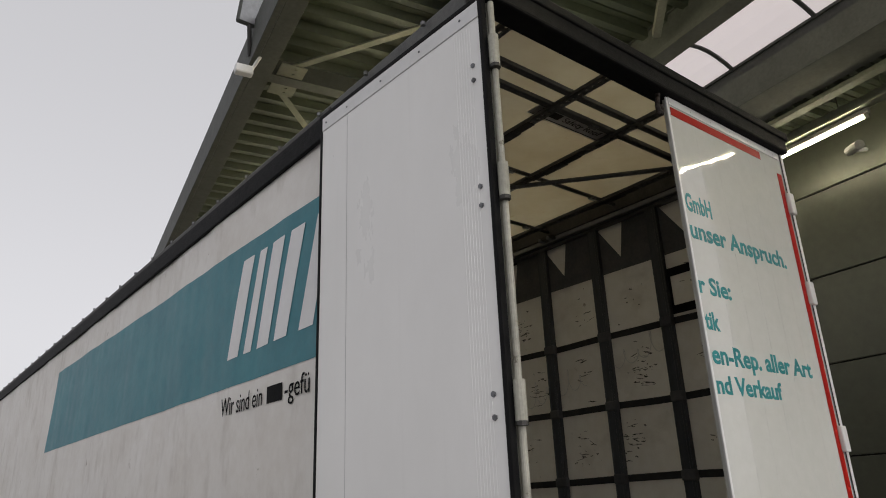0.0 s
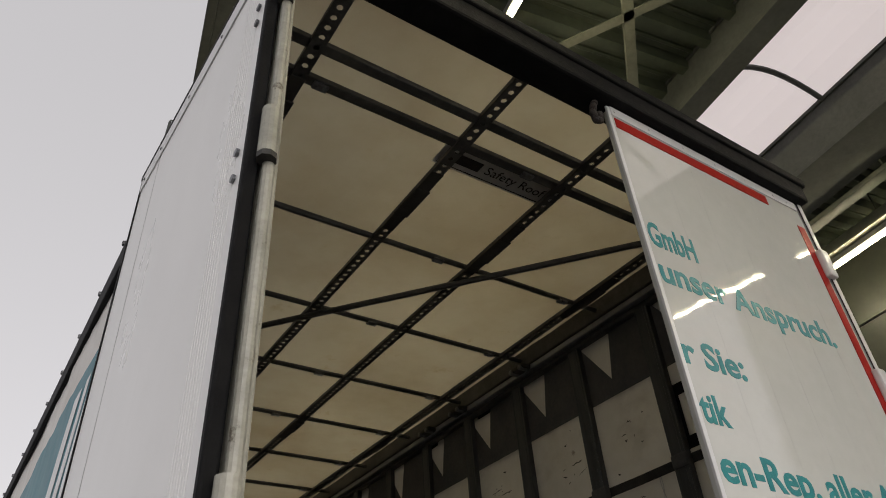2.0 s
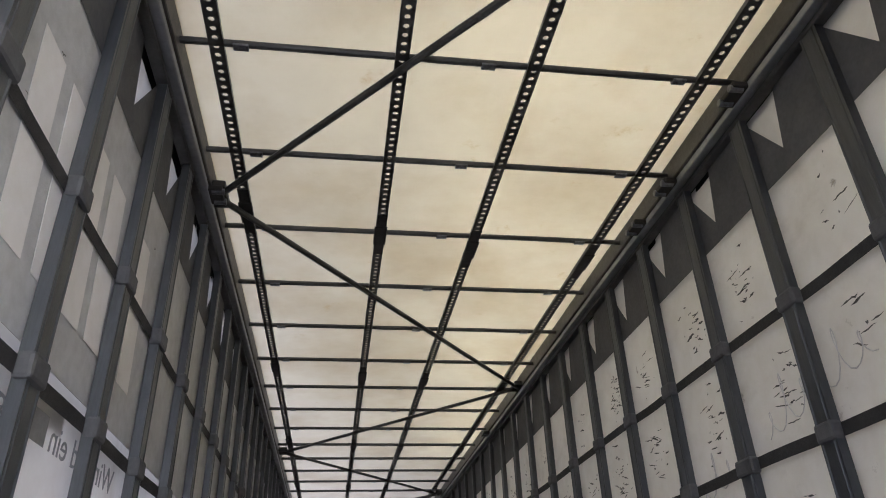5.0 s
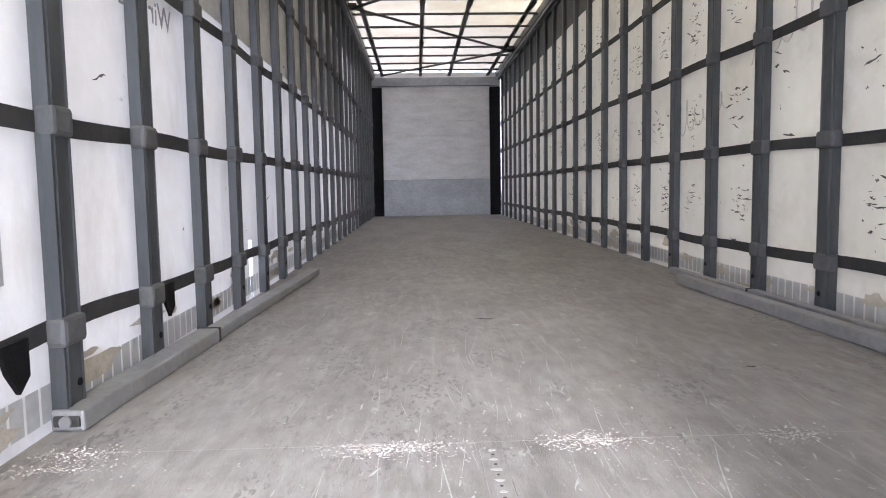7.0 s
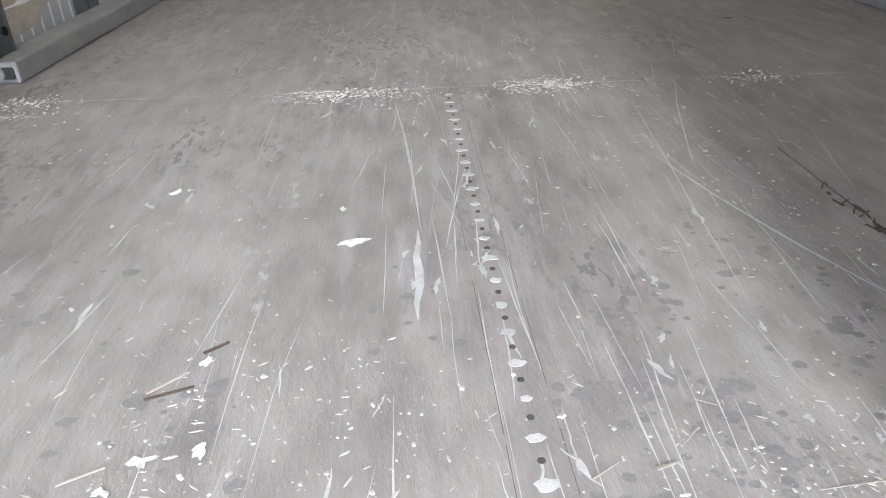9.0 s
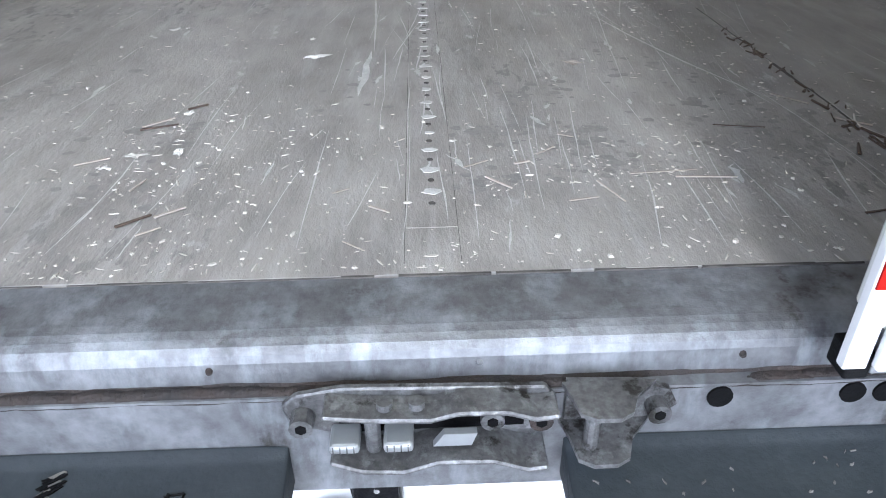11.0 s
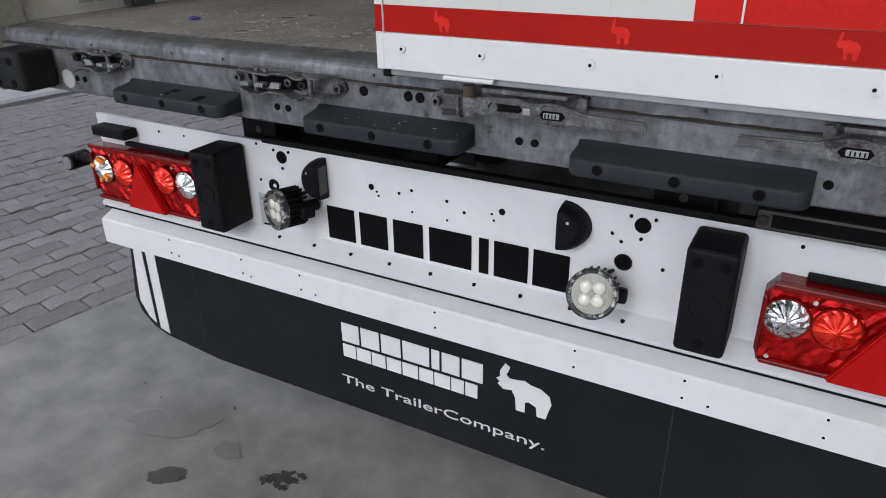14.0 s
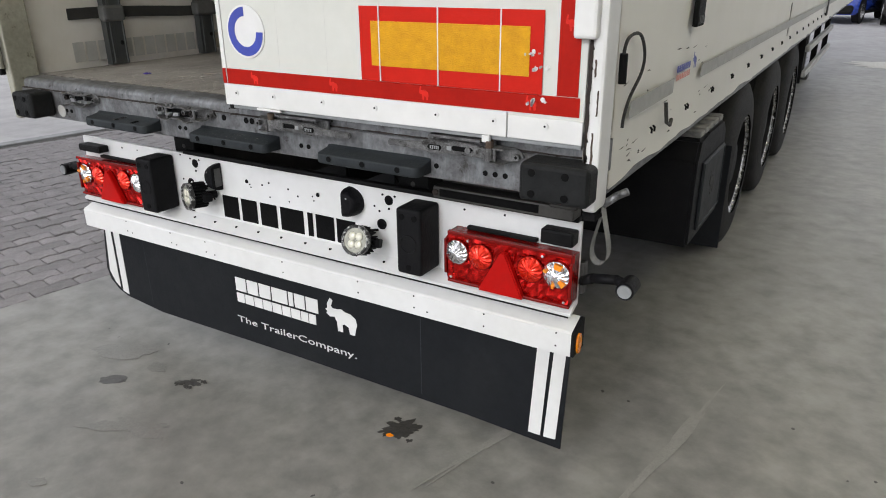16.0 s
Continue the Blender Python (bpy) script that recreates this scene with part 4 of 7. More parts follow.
def roof():
    # sheet with a slight sag between the bars
    bm = B()
    grid(bm, 60, 10, lambda u, v: (-1.22 + 2.44 * v, 0.05 + 13.55 * u, 3.905 + 0.03 * math.sin(math.pi * v) + 0.006 * noise.noise((u * 40, v * 6, 0))))
    part("roof_sheet", bm, M_ROOF, trailer, "translucent cream roof tarpaulin", smooth=True)
    frame_ = part("rear_header", box(B(), (-1.29, -0.05, 3.772), (1.29, 0.075, 3.90), 0.012), M_BLACK, trailer, "black rear roof beam")
    part("header_lip", box(B(), (-1.30, -0.062, 3.86), (1.30, 0.0, 3.912), 0.008), M_BLACK, frame_)
    for i, x in enumerate((-1.012, -0.288, 0.260, 1.000)):
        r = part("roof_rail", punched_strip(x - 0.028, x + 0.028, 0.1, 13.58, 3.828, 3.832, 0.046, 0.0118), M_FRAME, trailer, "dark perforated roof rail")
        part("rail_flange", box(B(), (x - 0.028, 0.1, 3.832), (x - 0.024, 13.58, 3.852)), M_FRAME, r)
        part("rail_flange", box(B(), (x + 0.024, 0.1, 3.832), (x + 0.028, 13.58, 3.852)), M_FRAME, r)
        for k in range(6):
            y = (0.62, 0.80, 0.92, 1.02)[i] + k * 2.4
            part("splice", box(B(), (x - 0.036, y, 3.819), (x + 0.036, y + 0.2, 3.8274), 0.003, 1), M_DARK, r)
            part("splice", box(B(), (x - 0.029, y - 0.12, 3.823), (x + 0.029, y + 0.32, 3.8276), 0.002, 1), M_DARK, r)
    ys = [0.36, 0.51] + [1.225 + 0.692 * k for k in range(18)]
    for i, y in enumerate(ys):
        flat = i < 2
        bm = box(B(), (-1.15, y - 0.022, 3.842), (1.15, y + 0.022, 3.868), 0.004) if flat else tube(B(), (-1.15, y, 3.850), (1.15, y, 3.850), 0.015, 10)
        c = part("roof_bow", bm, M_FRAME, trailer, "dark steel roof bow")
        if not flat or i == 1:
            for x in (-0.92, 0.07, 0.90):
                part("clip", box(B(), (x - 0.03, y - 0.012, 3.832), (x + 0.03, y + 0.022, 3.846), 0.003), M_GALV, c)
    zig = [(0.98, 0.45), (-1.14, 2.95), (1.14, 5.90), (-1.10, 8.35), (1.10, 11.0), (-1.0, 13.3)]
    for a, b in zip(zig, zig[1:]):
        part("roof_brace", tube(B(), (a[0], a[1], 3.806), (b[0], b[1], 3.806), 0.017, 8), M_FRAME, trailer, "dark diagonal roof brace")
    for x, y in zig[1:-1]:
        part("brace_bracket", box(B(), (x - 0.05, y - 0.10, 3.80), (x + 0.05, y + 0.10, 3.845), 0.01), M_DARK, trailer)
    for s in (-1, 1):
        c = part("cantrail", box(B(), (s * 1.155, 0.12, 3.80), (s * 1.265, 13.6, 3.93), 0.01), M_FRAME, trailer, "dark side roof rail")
        part("rail_track", box(B(), (s * 1.165, 0.14, 3.765), (s * 1.225, 13.58, 3.80), 0.006), M_KICK, c, "pale runner track")
        part("rail_track", box(B(), (s * 1.20, 0.14, 3.735), (s * 1.25, 13.58, 3.763), 0.006), M_FRAME, c)
        g0 = 0.14 if s > 0 else 1.29
        part("gutter", box(B(), (s * 1.266, g0, 3.72), (s * 1.295, 13.6, 3.86), 0.008), M_BLACK, c, "black outer gutter strip")
        part("gutter", box(B(), (s * 1.266, g0, 3.865), (s * 1.285, 13.6, 3.90), 0.006), M_DARK, c)
        for k in range(26):
            part("stud", disc(B(), (s * 1.288, 0.4 + k * 0.5, 3.90), "z", 0.012, 0.02, 8), M_GALV, c)
    for s, y in ((1, 3.02), (1, 1.92), (1, 2.62), (-1, 2.9), (1, 7.4)):
        q = part("curtain_runner", box(B(), (s * 1.10, y - 0.07, 3.77), (s * 1.17, y + 0.07, 3.80), 0.006), M_DARK, trailer, "dark curtain runner carriage")
        for d in (-0.045, 0.045):
            part("roller", tube(B(), (s * 1.09, y + d, 3.775), (s * 1.15, y + d, 3.775), 0.016, 12), M_GALV, q)
    # rating plate under the roof sheet
    s = part("roof_sign", box(B(), (-0.315, 0.545, 3.892), (0.33, 0.685, 3.894)), M_FADED, trailer, "printed label under the roof")
    part("sign_border", box(B(), (-0.30, 0.553, 3.8908), (0.315, 0.558, 3.8916)), M_RUST, s)
    part("sign_border", box(B(), (-0.30, 0.672, 3.8908), (0.315, 0.677, 3.8916)), M_RUST, s)
    part("word_bar", box(B(), (-0.27, 0.59, 3.8902), (-0.10, 0.645, 3.8910)), M_RUST, s)
    # read from below: x to the right, letters towards the rear
    lettering("lettering", "Safety Roof", 0.07, pose(-0.07, 0.64, 3.8906, 180, 0, 0), M_RUST, s, 0.0004, 0.33)


def front_wall():
    y = 13.6
    top = part("front_wall", box(B(), (-1.25, y, 1.1), (1.25, y + 0.06, 3.9)), M_FRONT, trailer, "pale scuffed front bulkhead")
    for k in range(7):
        z = FZ + 0.70 + k * 0.28
        part("bulkhead_plank", box(B(), (-1.03, y - 0.02, z + 0.001), (1.03, y - 0.001, z + 0.278), 0.003, 1), M_FRONT, top)
    part("kick_plate", box(B(), (-1.12, y - 0.03, FZ), (1.12, y - 0.001, FZ + 0.70), 0.003), M_KICK, top, "scuffed aluminium kick plate")
    for s in (-1, 1):
        p = part("side_pillar", box(B(), (s * 1.03, y - 0.04, FZ), (s * 1.24, y - 0.001, 3.62), 0.005), M_BLACK, top, "black corner pillar")
    part("bulkhead_header", box(B(), (-1.24, y - 0.06, 3.64), (1.24, y, 3.80), 0.006), M_KICK, top, "grey steel header")


def curtain(s):
    """One side curtain: s is -1 for the printed side."""
    m = M_PVC_L if s < 0 else M_PVC_R

    base, fold = (1.268, 0.013) if s < 0 else (1.262, 0.009)

    def surf(y, z):
        v = (z - 1.03) / 2.72
        return s * (base + fold * noise.noise((y * 2.2, z * 0.4, s * 5)) + 0.005 * noise.noise((y * 7, z * 0.9, s * 3)) + 0.006 * math.sin(y * 11.7) * max(0, 0.5 - v))

    def place(u, v):
        y, z = 0.12 + 13.4 * u, 1.03 + 2.72 * v
        if v == 0:
            z += 0.016 * noise.noise((y * 2.6, 0, s)) + 0.006 * noise.noise((y * 9, 1, s))   # slack hem
        return (surf(y, z), y, z)

    bm = B()
    sheet = grid(bm, 260, 26, place)
    for yy, zz in (((3.60, (1.2, 1.3, 1.4)),) if s < 0 else ((3.82, (1.2, 1.3)),)):
        i = int((yy - 0.12) / 13.4 * 260)
        for z_ in zz:
            j = int((z_ - 1.03) / 2.72 * 26)
            bm.faces.remove(next(f for f in bm.faces if set(f.verts) == {sheet[i][j], sheet[i + 1][j], sheet[i + 1][j + 1], sheet[i][j + 1]}))
    face = bm.copy() if s > 0 else None
    c = part("curtain", bm, m, trailer, "white vinyl side curtain with a printed band" if s < 0 else "white vinyl side curtain with a grey stripe", smooth=True)
    if face:
        bmesh.ops.translate(face, verts=face.verts, vec=(0.003, 0, 0))
        part("curtain_face", face, M_PVC_OUT, c, "clean white outer vinyl", smooth=True)
    return c, surf


def slats(s, y0, step, n, c):
    for k in range(n):
        y = y0 + k * step
        lean = 0.02 * noise.noise((k * 3.1, s, 0))
        prof = [(1.238, -0.045), (1.203, -0.045), (1.203, -0.038), (1.206, -0.035), (1.206, -0.029), (1.203, -0.026), (1.203, -0.019), (1.206, -0.016), (1.206, 0.036), (1.203, 0.039), (1.203, 0.045), (1.238, 0.045)]
        bm = prism(B(), [(s * q, e) for q, e in prof], "z", FZ + 0.004, 3.74)
        bmesh.ops.translate(bm, verts=bm.verts, vec=(0, y, 0))
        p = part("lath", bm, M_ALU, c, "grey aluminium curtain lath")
        # black strip paints in the shadow line between lath and curtain
        part("edge_strip", box(B(), (s * 1.2385, y + 0.0455, FZ + 0.004), (s * 1.2415, y + 0.0535, 3.70)), M_BLACK, c)
        part("foot_hole", disc(B(), (s * 1.2035, y + 0.022, 1.26), "x", 0.010, 0.004, 8), M_BLACK, c)
    # webbing, with a sleeve at each lath
    for zi, z in enumerate((1.39, 1.87, 2.375, 2.885)):
        bm = B()
        a = place_strap(s, z, 0.3, 13.5, bm)
        part("strap", bm, M_STRAP, c, "dark grey webbing strap")
        for k in range(n):
            y = y0 + k * step
            w = 0.055 + 0.015 * noise.noise((k * 2.7, zi * 1.3, s))
            part("sleeve", box(B(), (s * 1.192, y - w, z - 0.035), (s * 1.240, y + w, z + 0.035), 0.012), M_PELMET, c)


def place_strap(s, z, ya, yb, bm):
    n = 110
    def f(u, v):
        y = ya + (yb - ya) * u
        dz = 0.012 * noise.noise((y * 1.4, z * 3, s)) if z > 1.5 else 0.02 * noise.noise((y * 1.4, z * 3, s))
        return (s * (1.236 + 0.006 * noise.noise((y * 3, z, 1))), y, z - 0.024 + 0.048 * v + dz)
    grid(bm, n, 1, f)
    return bm


def pelmet(s, c):
    """Cloth strip under the roof rail, one sewn length for each cut triangle."""
    y, x, lo, tip, hi = 0.518, s * 1.240, 3.365, 3.465, 3.75
    bm = B()
    bm.faces.new([bm.verts.new((x, a, b)) for a, b in ((0.14, lo), (y, lo), (y, hi), (0.14, hi))])
    part("pelmet", bm, M_PELMET, c, "grey pelmet cloth with cut triangles")
    for k in range(22):
        y0 = y + k * 0.572
        y1, yb, yt, ya = y0 + 0.572, y0 + 0.15, y0 + 0.20, y0 + 0.40
        bm = B()
        v = [bm.verts.new((x, a, b)) for a, b in ((y0, lo), (yt, lo), (y1, lo), (y1, hi), (ya, hi), (yt, tip), (yb, hi), (y0, hi))]
        bm.faces.new((v[0], v[1], v[5], v[6], v[7]))
        bm.faces.new((v[1], v[2], v[3], v[4], v[5]))
        part("pelmet", bm, M_PELMET, c)


def side_left():
    c, surf = curtain(-1)
    slats(-1, 0.50, 0.531, 25, c)
    pelmet(-1, c)
    def band(pts, name, material, x0, lab="", d=0.0015):
        return part(name, prism(B(), pts, "x", x0 - d, x0), material, c, lab)

    def skin(q, name, material, off, lab="", n=4, m=4):
        """A printed patch that follows the folds: q holds its four corners."""
        bm = B()

        def f(u, v):
            y = (q[0][0] * (1 - u) + q[1][0] * u) * (1 - v) + (q[3][0] * (1 - u) + q[2][0] * u) * v
            z = (q[0][1] * (1 - u) + q[1][1] * u) * (1 - v) + (q[3][1] * (1 - u) + q[2][1] * u) * v
            return (surf(y, z) - off, y, z)
        grid(bm, n, m, f)
        return part(name, bm, material, c, lab, smooth=True)

    # teal band with slanted white blocks for the emblem
    skin([(0.4, 2.49), (8.12, 2.51), (7.92, 3.45), (0.4, 3.39)], "printed_band", M_TEAL, 0.003, "teal printed band", 170, 14)
    sl = 0.18
    for y0, w in ((2.56, 0.16), (2.32, 0.10), (2.14, 0.16), (1.90, 0.16), (1.60, 0.16)):
        skin([(y0, 2.67), (y0 - w, 2.67), (y0 - w - sl, 3.29), (y0 - sl, 3.29)], "emblem_block", M_WHITE, 0.006, "slanted white emblem block", 5, 12)
    x = min(surf(1.4 + 0.05 * k, 2.38) for k in range(26)) - 0.003
    lettering("lettering", "Wir sind ein", 0.16, Matrix(((0, 0, -1, x), (-1, 0, 0, 2.62), (0, 1, 0, 2.325), (0, 0, 0, 1))), M_INK, c, 0.0006, 0.60)
    skin([(1.97, 2.325), (1.77, 2.325), (1.77, 2.42), (1.97, 2.42)], "word_bar", M_INK, 0.004)
    lettering("lettering", "-gefü", 0.16, Matrix(((0, 0, -1, x), (-1, 0, 0, 1.74), (0, 1, 0, 2.325), (0, 0, 0, 1))), M_INK, c, 0.0006, 0.28)
    # the print shows through inside
    xi = -1.243
    band([(0.4, 2.437), (0.4, 3.39), (7.92, 3.39), (8.12, 2.437)], "print_inside", M_PRINTIN, xi, "grey print showing through")
    for y0 in (2.429, 2.049, 1.839, 1.62, 1.404, 1.15):
        band([(y0, 2.594), (y0 - 0.148, 2.594), (y0 - 0.208, 3.15), (y0 - 0.06, 3.15)], "emblem_block", M_VINYLIN, xi + 0.003)

    def inside(text, y, w):
        lettering("lettering", text, 0.112, Matrix(((0, 0, -1, xi + 0.003), (-1, 0, 0, y), (0, 1, 0, 2.252), (0, 0, 0, 1))), M_INKFADED, c, 0.0006, w)
    inside("Wir sind ein", 2.455, 0.62)
    band([(1.80, 2.252), (1.60, 2.252), (1.60, 2.332), (1.80, 2.332)], "word_bar", M_INKFADED, xi + 0.003)
    inside("-gefü", 1.575, 0.26)


def side_right():
    c, surf = curtain(1)
    slats(1, 0.41, 0.552, 24, c)
    pelmet(1, c)
    x = 1.2780
    part("stripe", prism(B(), [(0.22, 1.195), (0.67, 1.20), (0.67, 1.245), (0.22, 1.24)], "x", x, x + 0.001), M_FADED, c, "grey reflective stripe")
    part("stripe", prism(B(), [(1.06, 1.20), (13.2, 1.20), (13.2, 1.245), (1.06, 1.245)], "x", x, x + 0.001), M_FADED, c, "grey reflective stripe")
    # maker's mark as two rows of small blocks and the animal shape
    for row, (z0, z1, mt) in enumerate(((1.256, 1.277, M_BLUEPRINT), (1.231, 1.249, M_FADEDRED))):
        y = 0.70
        for k in range(7 + row):
            w = 0.019 if row else 0.022
            part("emblem_block", box(B(), (x, y, z0), (x + 0.001, y + w - 0.004, z1)), mt, c)
            y += w + 0.004
    part("emblem_shape", prism(B(), [(0.935 + a * 0.055, 1.272 + q * 0.045) for a, q in EMBLEM], "x", x, x + 0.001), M_BLUEPRINT, c)
    # rubbed dirt low on the outside
    rnd = random.Random(41)
    for k in range(26):
        y, z, l = rnd.uniform(0.10, 1.3), rnd.uniform(1.06, 1.34), rnd.uniform(0.01, 0.07)
        if k < 9:
            y, z = rnd.gauss(0.26, 0.07), rnd.gauss(1.10, 0.02)
        pts = [(y - l / 2, z), (y - l * 0.2, z - rnd.uniform(0.001, 0.003)), (y + l / 2, z + rnd.gauss(0, 0.004)), (y + l * 0.1, z + rnd.uniform(0.001, 0.003))]
        part("rub_mark", prism(B(), pts, "x", x + 0.0005, x + 0.0012), M_SCUFF, c)


ground()
canopy()
skylight()
wall()
for v, u in ((4.43, -5.88), (4.43, -4.13), (4.43, -2.38), (4.43, -0.63), (4.43, 1.20), (4.43, 2.95), (4.43, 4.7), (4.43, 6.45), (4.43, 8.2), (0.14, -4.10), (0.14, -2.35), (0.14, -0.60), (0.14, 1.15), (0.14, 2.90), (0.14, 4.65), (0.14, 6.40), (0.14, 8.15)):
    strip_light(v, u, 5.38 if v > 4 else 5.22)
floodlight()
load_bed()
rear_frame()
latch(-0.714, -1)
latch(-0.351)
keeper(-0.155)
keeper(0.206, -1)
keeper(0.985)
lever(0.212)
lever(0.988, -1)
doors()
roof()
front_wall()
side_left()
side_right()


def inner_marks():
    """Scuffs, hem windows and pockets on the inner faces of the curtains."""
    rnd = random.Random(21)
    for s in (-1, 1):
        verts, faces = [], []

        def smear(y, z, w, h, tilt):
            """A short ragged wisp, thicker in the middle."""
            n, b = 6, len(verts)
            for k in range(n + 1):
                u = k / n - 0.5
                t = h * (1 - (2 * u) ** 2) * rnd.uniform(0.3, 1.0) + 0.0006
                zz = z + u * w * tilt + rnd.gauss(0, h * 0.25)
                verts.extend(((s * 1.2415, y + u * w, zz - t), (s * 1.2415, y + u * w, zz + t * rnd.uniform(0.2, 1.0))))
            for k in range(n):
                faces.append((b + 2 * k, b + 2 * k + 2, b + 2 * k + 3, b + 2 * k + 1))

        first, step = (0.41, 0.552) if s > 0 else (0.5, 0.531)
        for cell in range(23):
            for zc in (1.62, 2.10, 2.62, 3.10):
                if rnd.random() < (0.12 if s > 0 else 0.55):
                    continue
                yc = first + step * (cell + 0.5) + rnd.gauss(0, 0.07)
                for j in range(rnd.choice((8, 16, 24, 38)) if s > 0 else rnd.choice((1, 1, 2))):
                    w = rnd.choice((0.008, 0.02, 0.035, 0.06, 0.09))
                    smear(rnd.gauss(yc, 0.055), zc + rnd.gauss(0, 0.075), w * rnd.uniform(0.6, 1.2), rnd.uniform(0.002, 0.0095), rnd.gauss(0.08, 0.2))
        me = bpy.data.meshes.new("scuffing")
        me.from_pydata(verts, [], faces)
        me.materials.append(M_SCUFF)
        o = new("scuffing", me)
        o.parent = trailer
        o["kind"], o["label"] = "stuff", "dark scuff marks on the curtain"
        # row of little hem windows
        verts, faces = [], []
        y = 0.3
        while y < 13.3:
            b = len(verts)
            x = s * 1.2405
            verts += [(x, y, 1.19), (x, y + 0.052, 1.19), (x, y + 0.052, 1.275), (x, y, 1.275)]
            faces.append((b, b + 1, b + 2, b + 3))
            y += 0.062
        me = bpy.data.meshes.new("hem_strip")
        me.from_pydata(verts, [], faces)
        me.materials.append(M_FADED)
        o = new("hem_strip", me)
        o.parent = trailer
        o["kind"], o["label"] = "stuff", "row of small grey hem windows"
        verts, faces = [], []
        for k in range(60):
            y, w, h, b = 0.35 + 12.8 * rnd.random(), rnd.uniform(0.03, 0.2), rnd.uniform(0.01, 0.05), len(verts)
            z = rnd.uniform(1.20, 1.34)
            verts += [(s * 1.2403, y + w * rnd.uniform(0.5, 1.1) * math.cos(j * math.tau / 12), z + h * rnd.uniform(0.4, 1.1) * math.sin(j * math.tau / 12)) for j in range(12)]
            faces.append(list(range(b, b + 12)))
        me = bpy.data.meshes.new("hem_dirt")
        me.from_pydata(verts, [], faces)
        me.materials.append(M_HEMDIRT)
        o = new("hem_dirt", me)
        o.parent = trailer
        o["kind"], o["label"] = "stuff", "yellowish dirt along the curtain hem"
    # faint handwriting, looping strokes in slanting lines
    for y0, z0, n in ((0.95, 2.72, 5), (1.75, 2.56, 6), (2.75, 2.36, 5), (3.6, 2.10, 6)):
        pts = []
        for k in range(n * 12):
            a = k * math.tau / 12
            h = (0.05, 0.09, 0.04, 0.06, 0.10, 0.05)[k // 12 % 6]
            pts.append((1.2405, y0 + 0.010 * k + 0.03 * math.sin(a), z0 - 0.0017 * k + h * (1 - math.cos(a))))
        part("pen_stroke", pipe(B(), pts, 0.0026, 4), M_SCRAWL, trailer)
    # dark pocket frame high on the curtain beside the rear post
    bm = B()
    for a, b in (((0.66, 2.93), (0.97, 2.99)), ((0.66, 3.20), (0.97, 3.26)), ((0.66, 2.99), (0.73, 3.20)), ((0.90, 2.99), (0.97, 3.20))):
        box(bm, (1.237, a[0], a[1]), (1.241, b[0], b[1]))
    part("pocket_frame", bm, M_BLACK, trailer, "black square pocket frame on the curtain")
    for z, y0 in ((1.36, 1.28), (1.36, 2.16)):
        bm = prism(B(), [(y0, z + 0.05), (y0 + 0.10, z + 0.05), (y0 + 0.10, z - 0.03), (y0 + 0.06, z - 0.06), (y0 + 0.02, z - 0.01)], "x", -1.215, -1.205)
        part("loose_flap", bm, M_BLACK, trailer, "torn black flap of webbing")
    # grey repair patches
    for s, y, z, w, h in ((-1, 1.15, 1.52, 0.22, 0.13),):
        part("repair_patch", box(B(), (s * 1.2418, y, z), (s * 1.2412, y + w, z + h)), M_FADED, trailer, "grey repair patch")
    # red rubber-coated hook at the head of the closed door
    bm = pipe(B(), [(-0.02, 0.01, 3.77), (-0.045, 0.0, 3.73), (-0.065, -0.005, 3.68), (-0.06, -0.005, 3.64), (-0.035, -0.005, 3.65), (-0.03, -0.005, 3.69)], 0.014, 8)
    part("door_hook", bm, M_RUST, trailer, "reddish brown hook under the roof beam", smooth=True)


inner_marks()


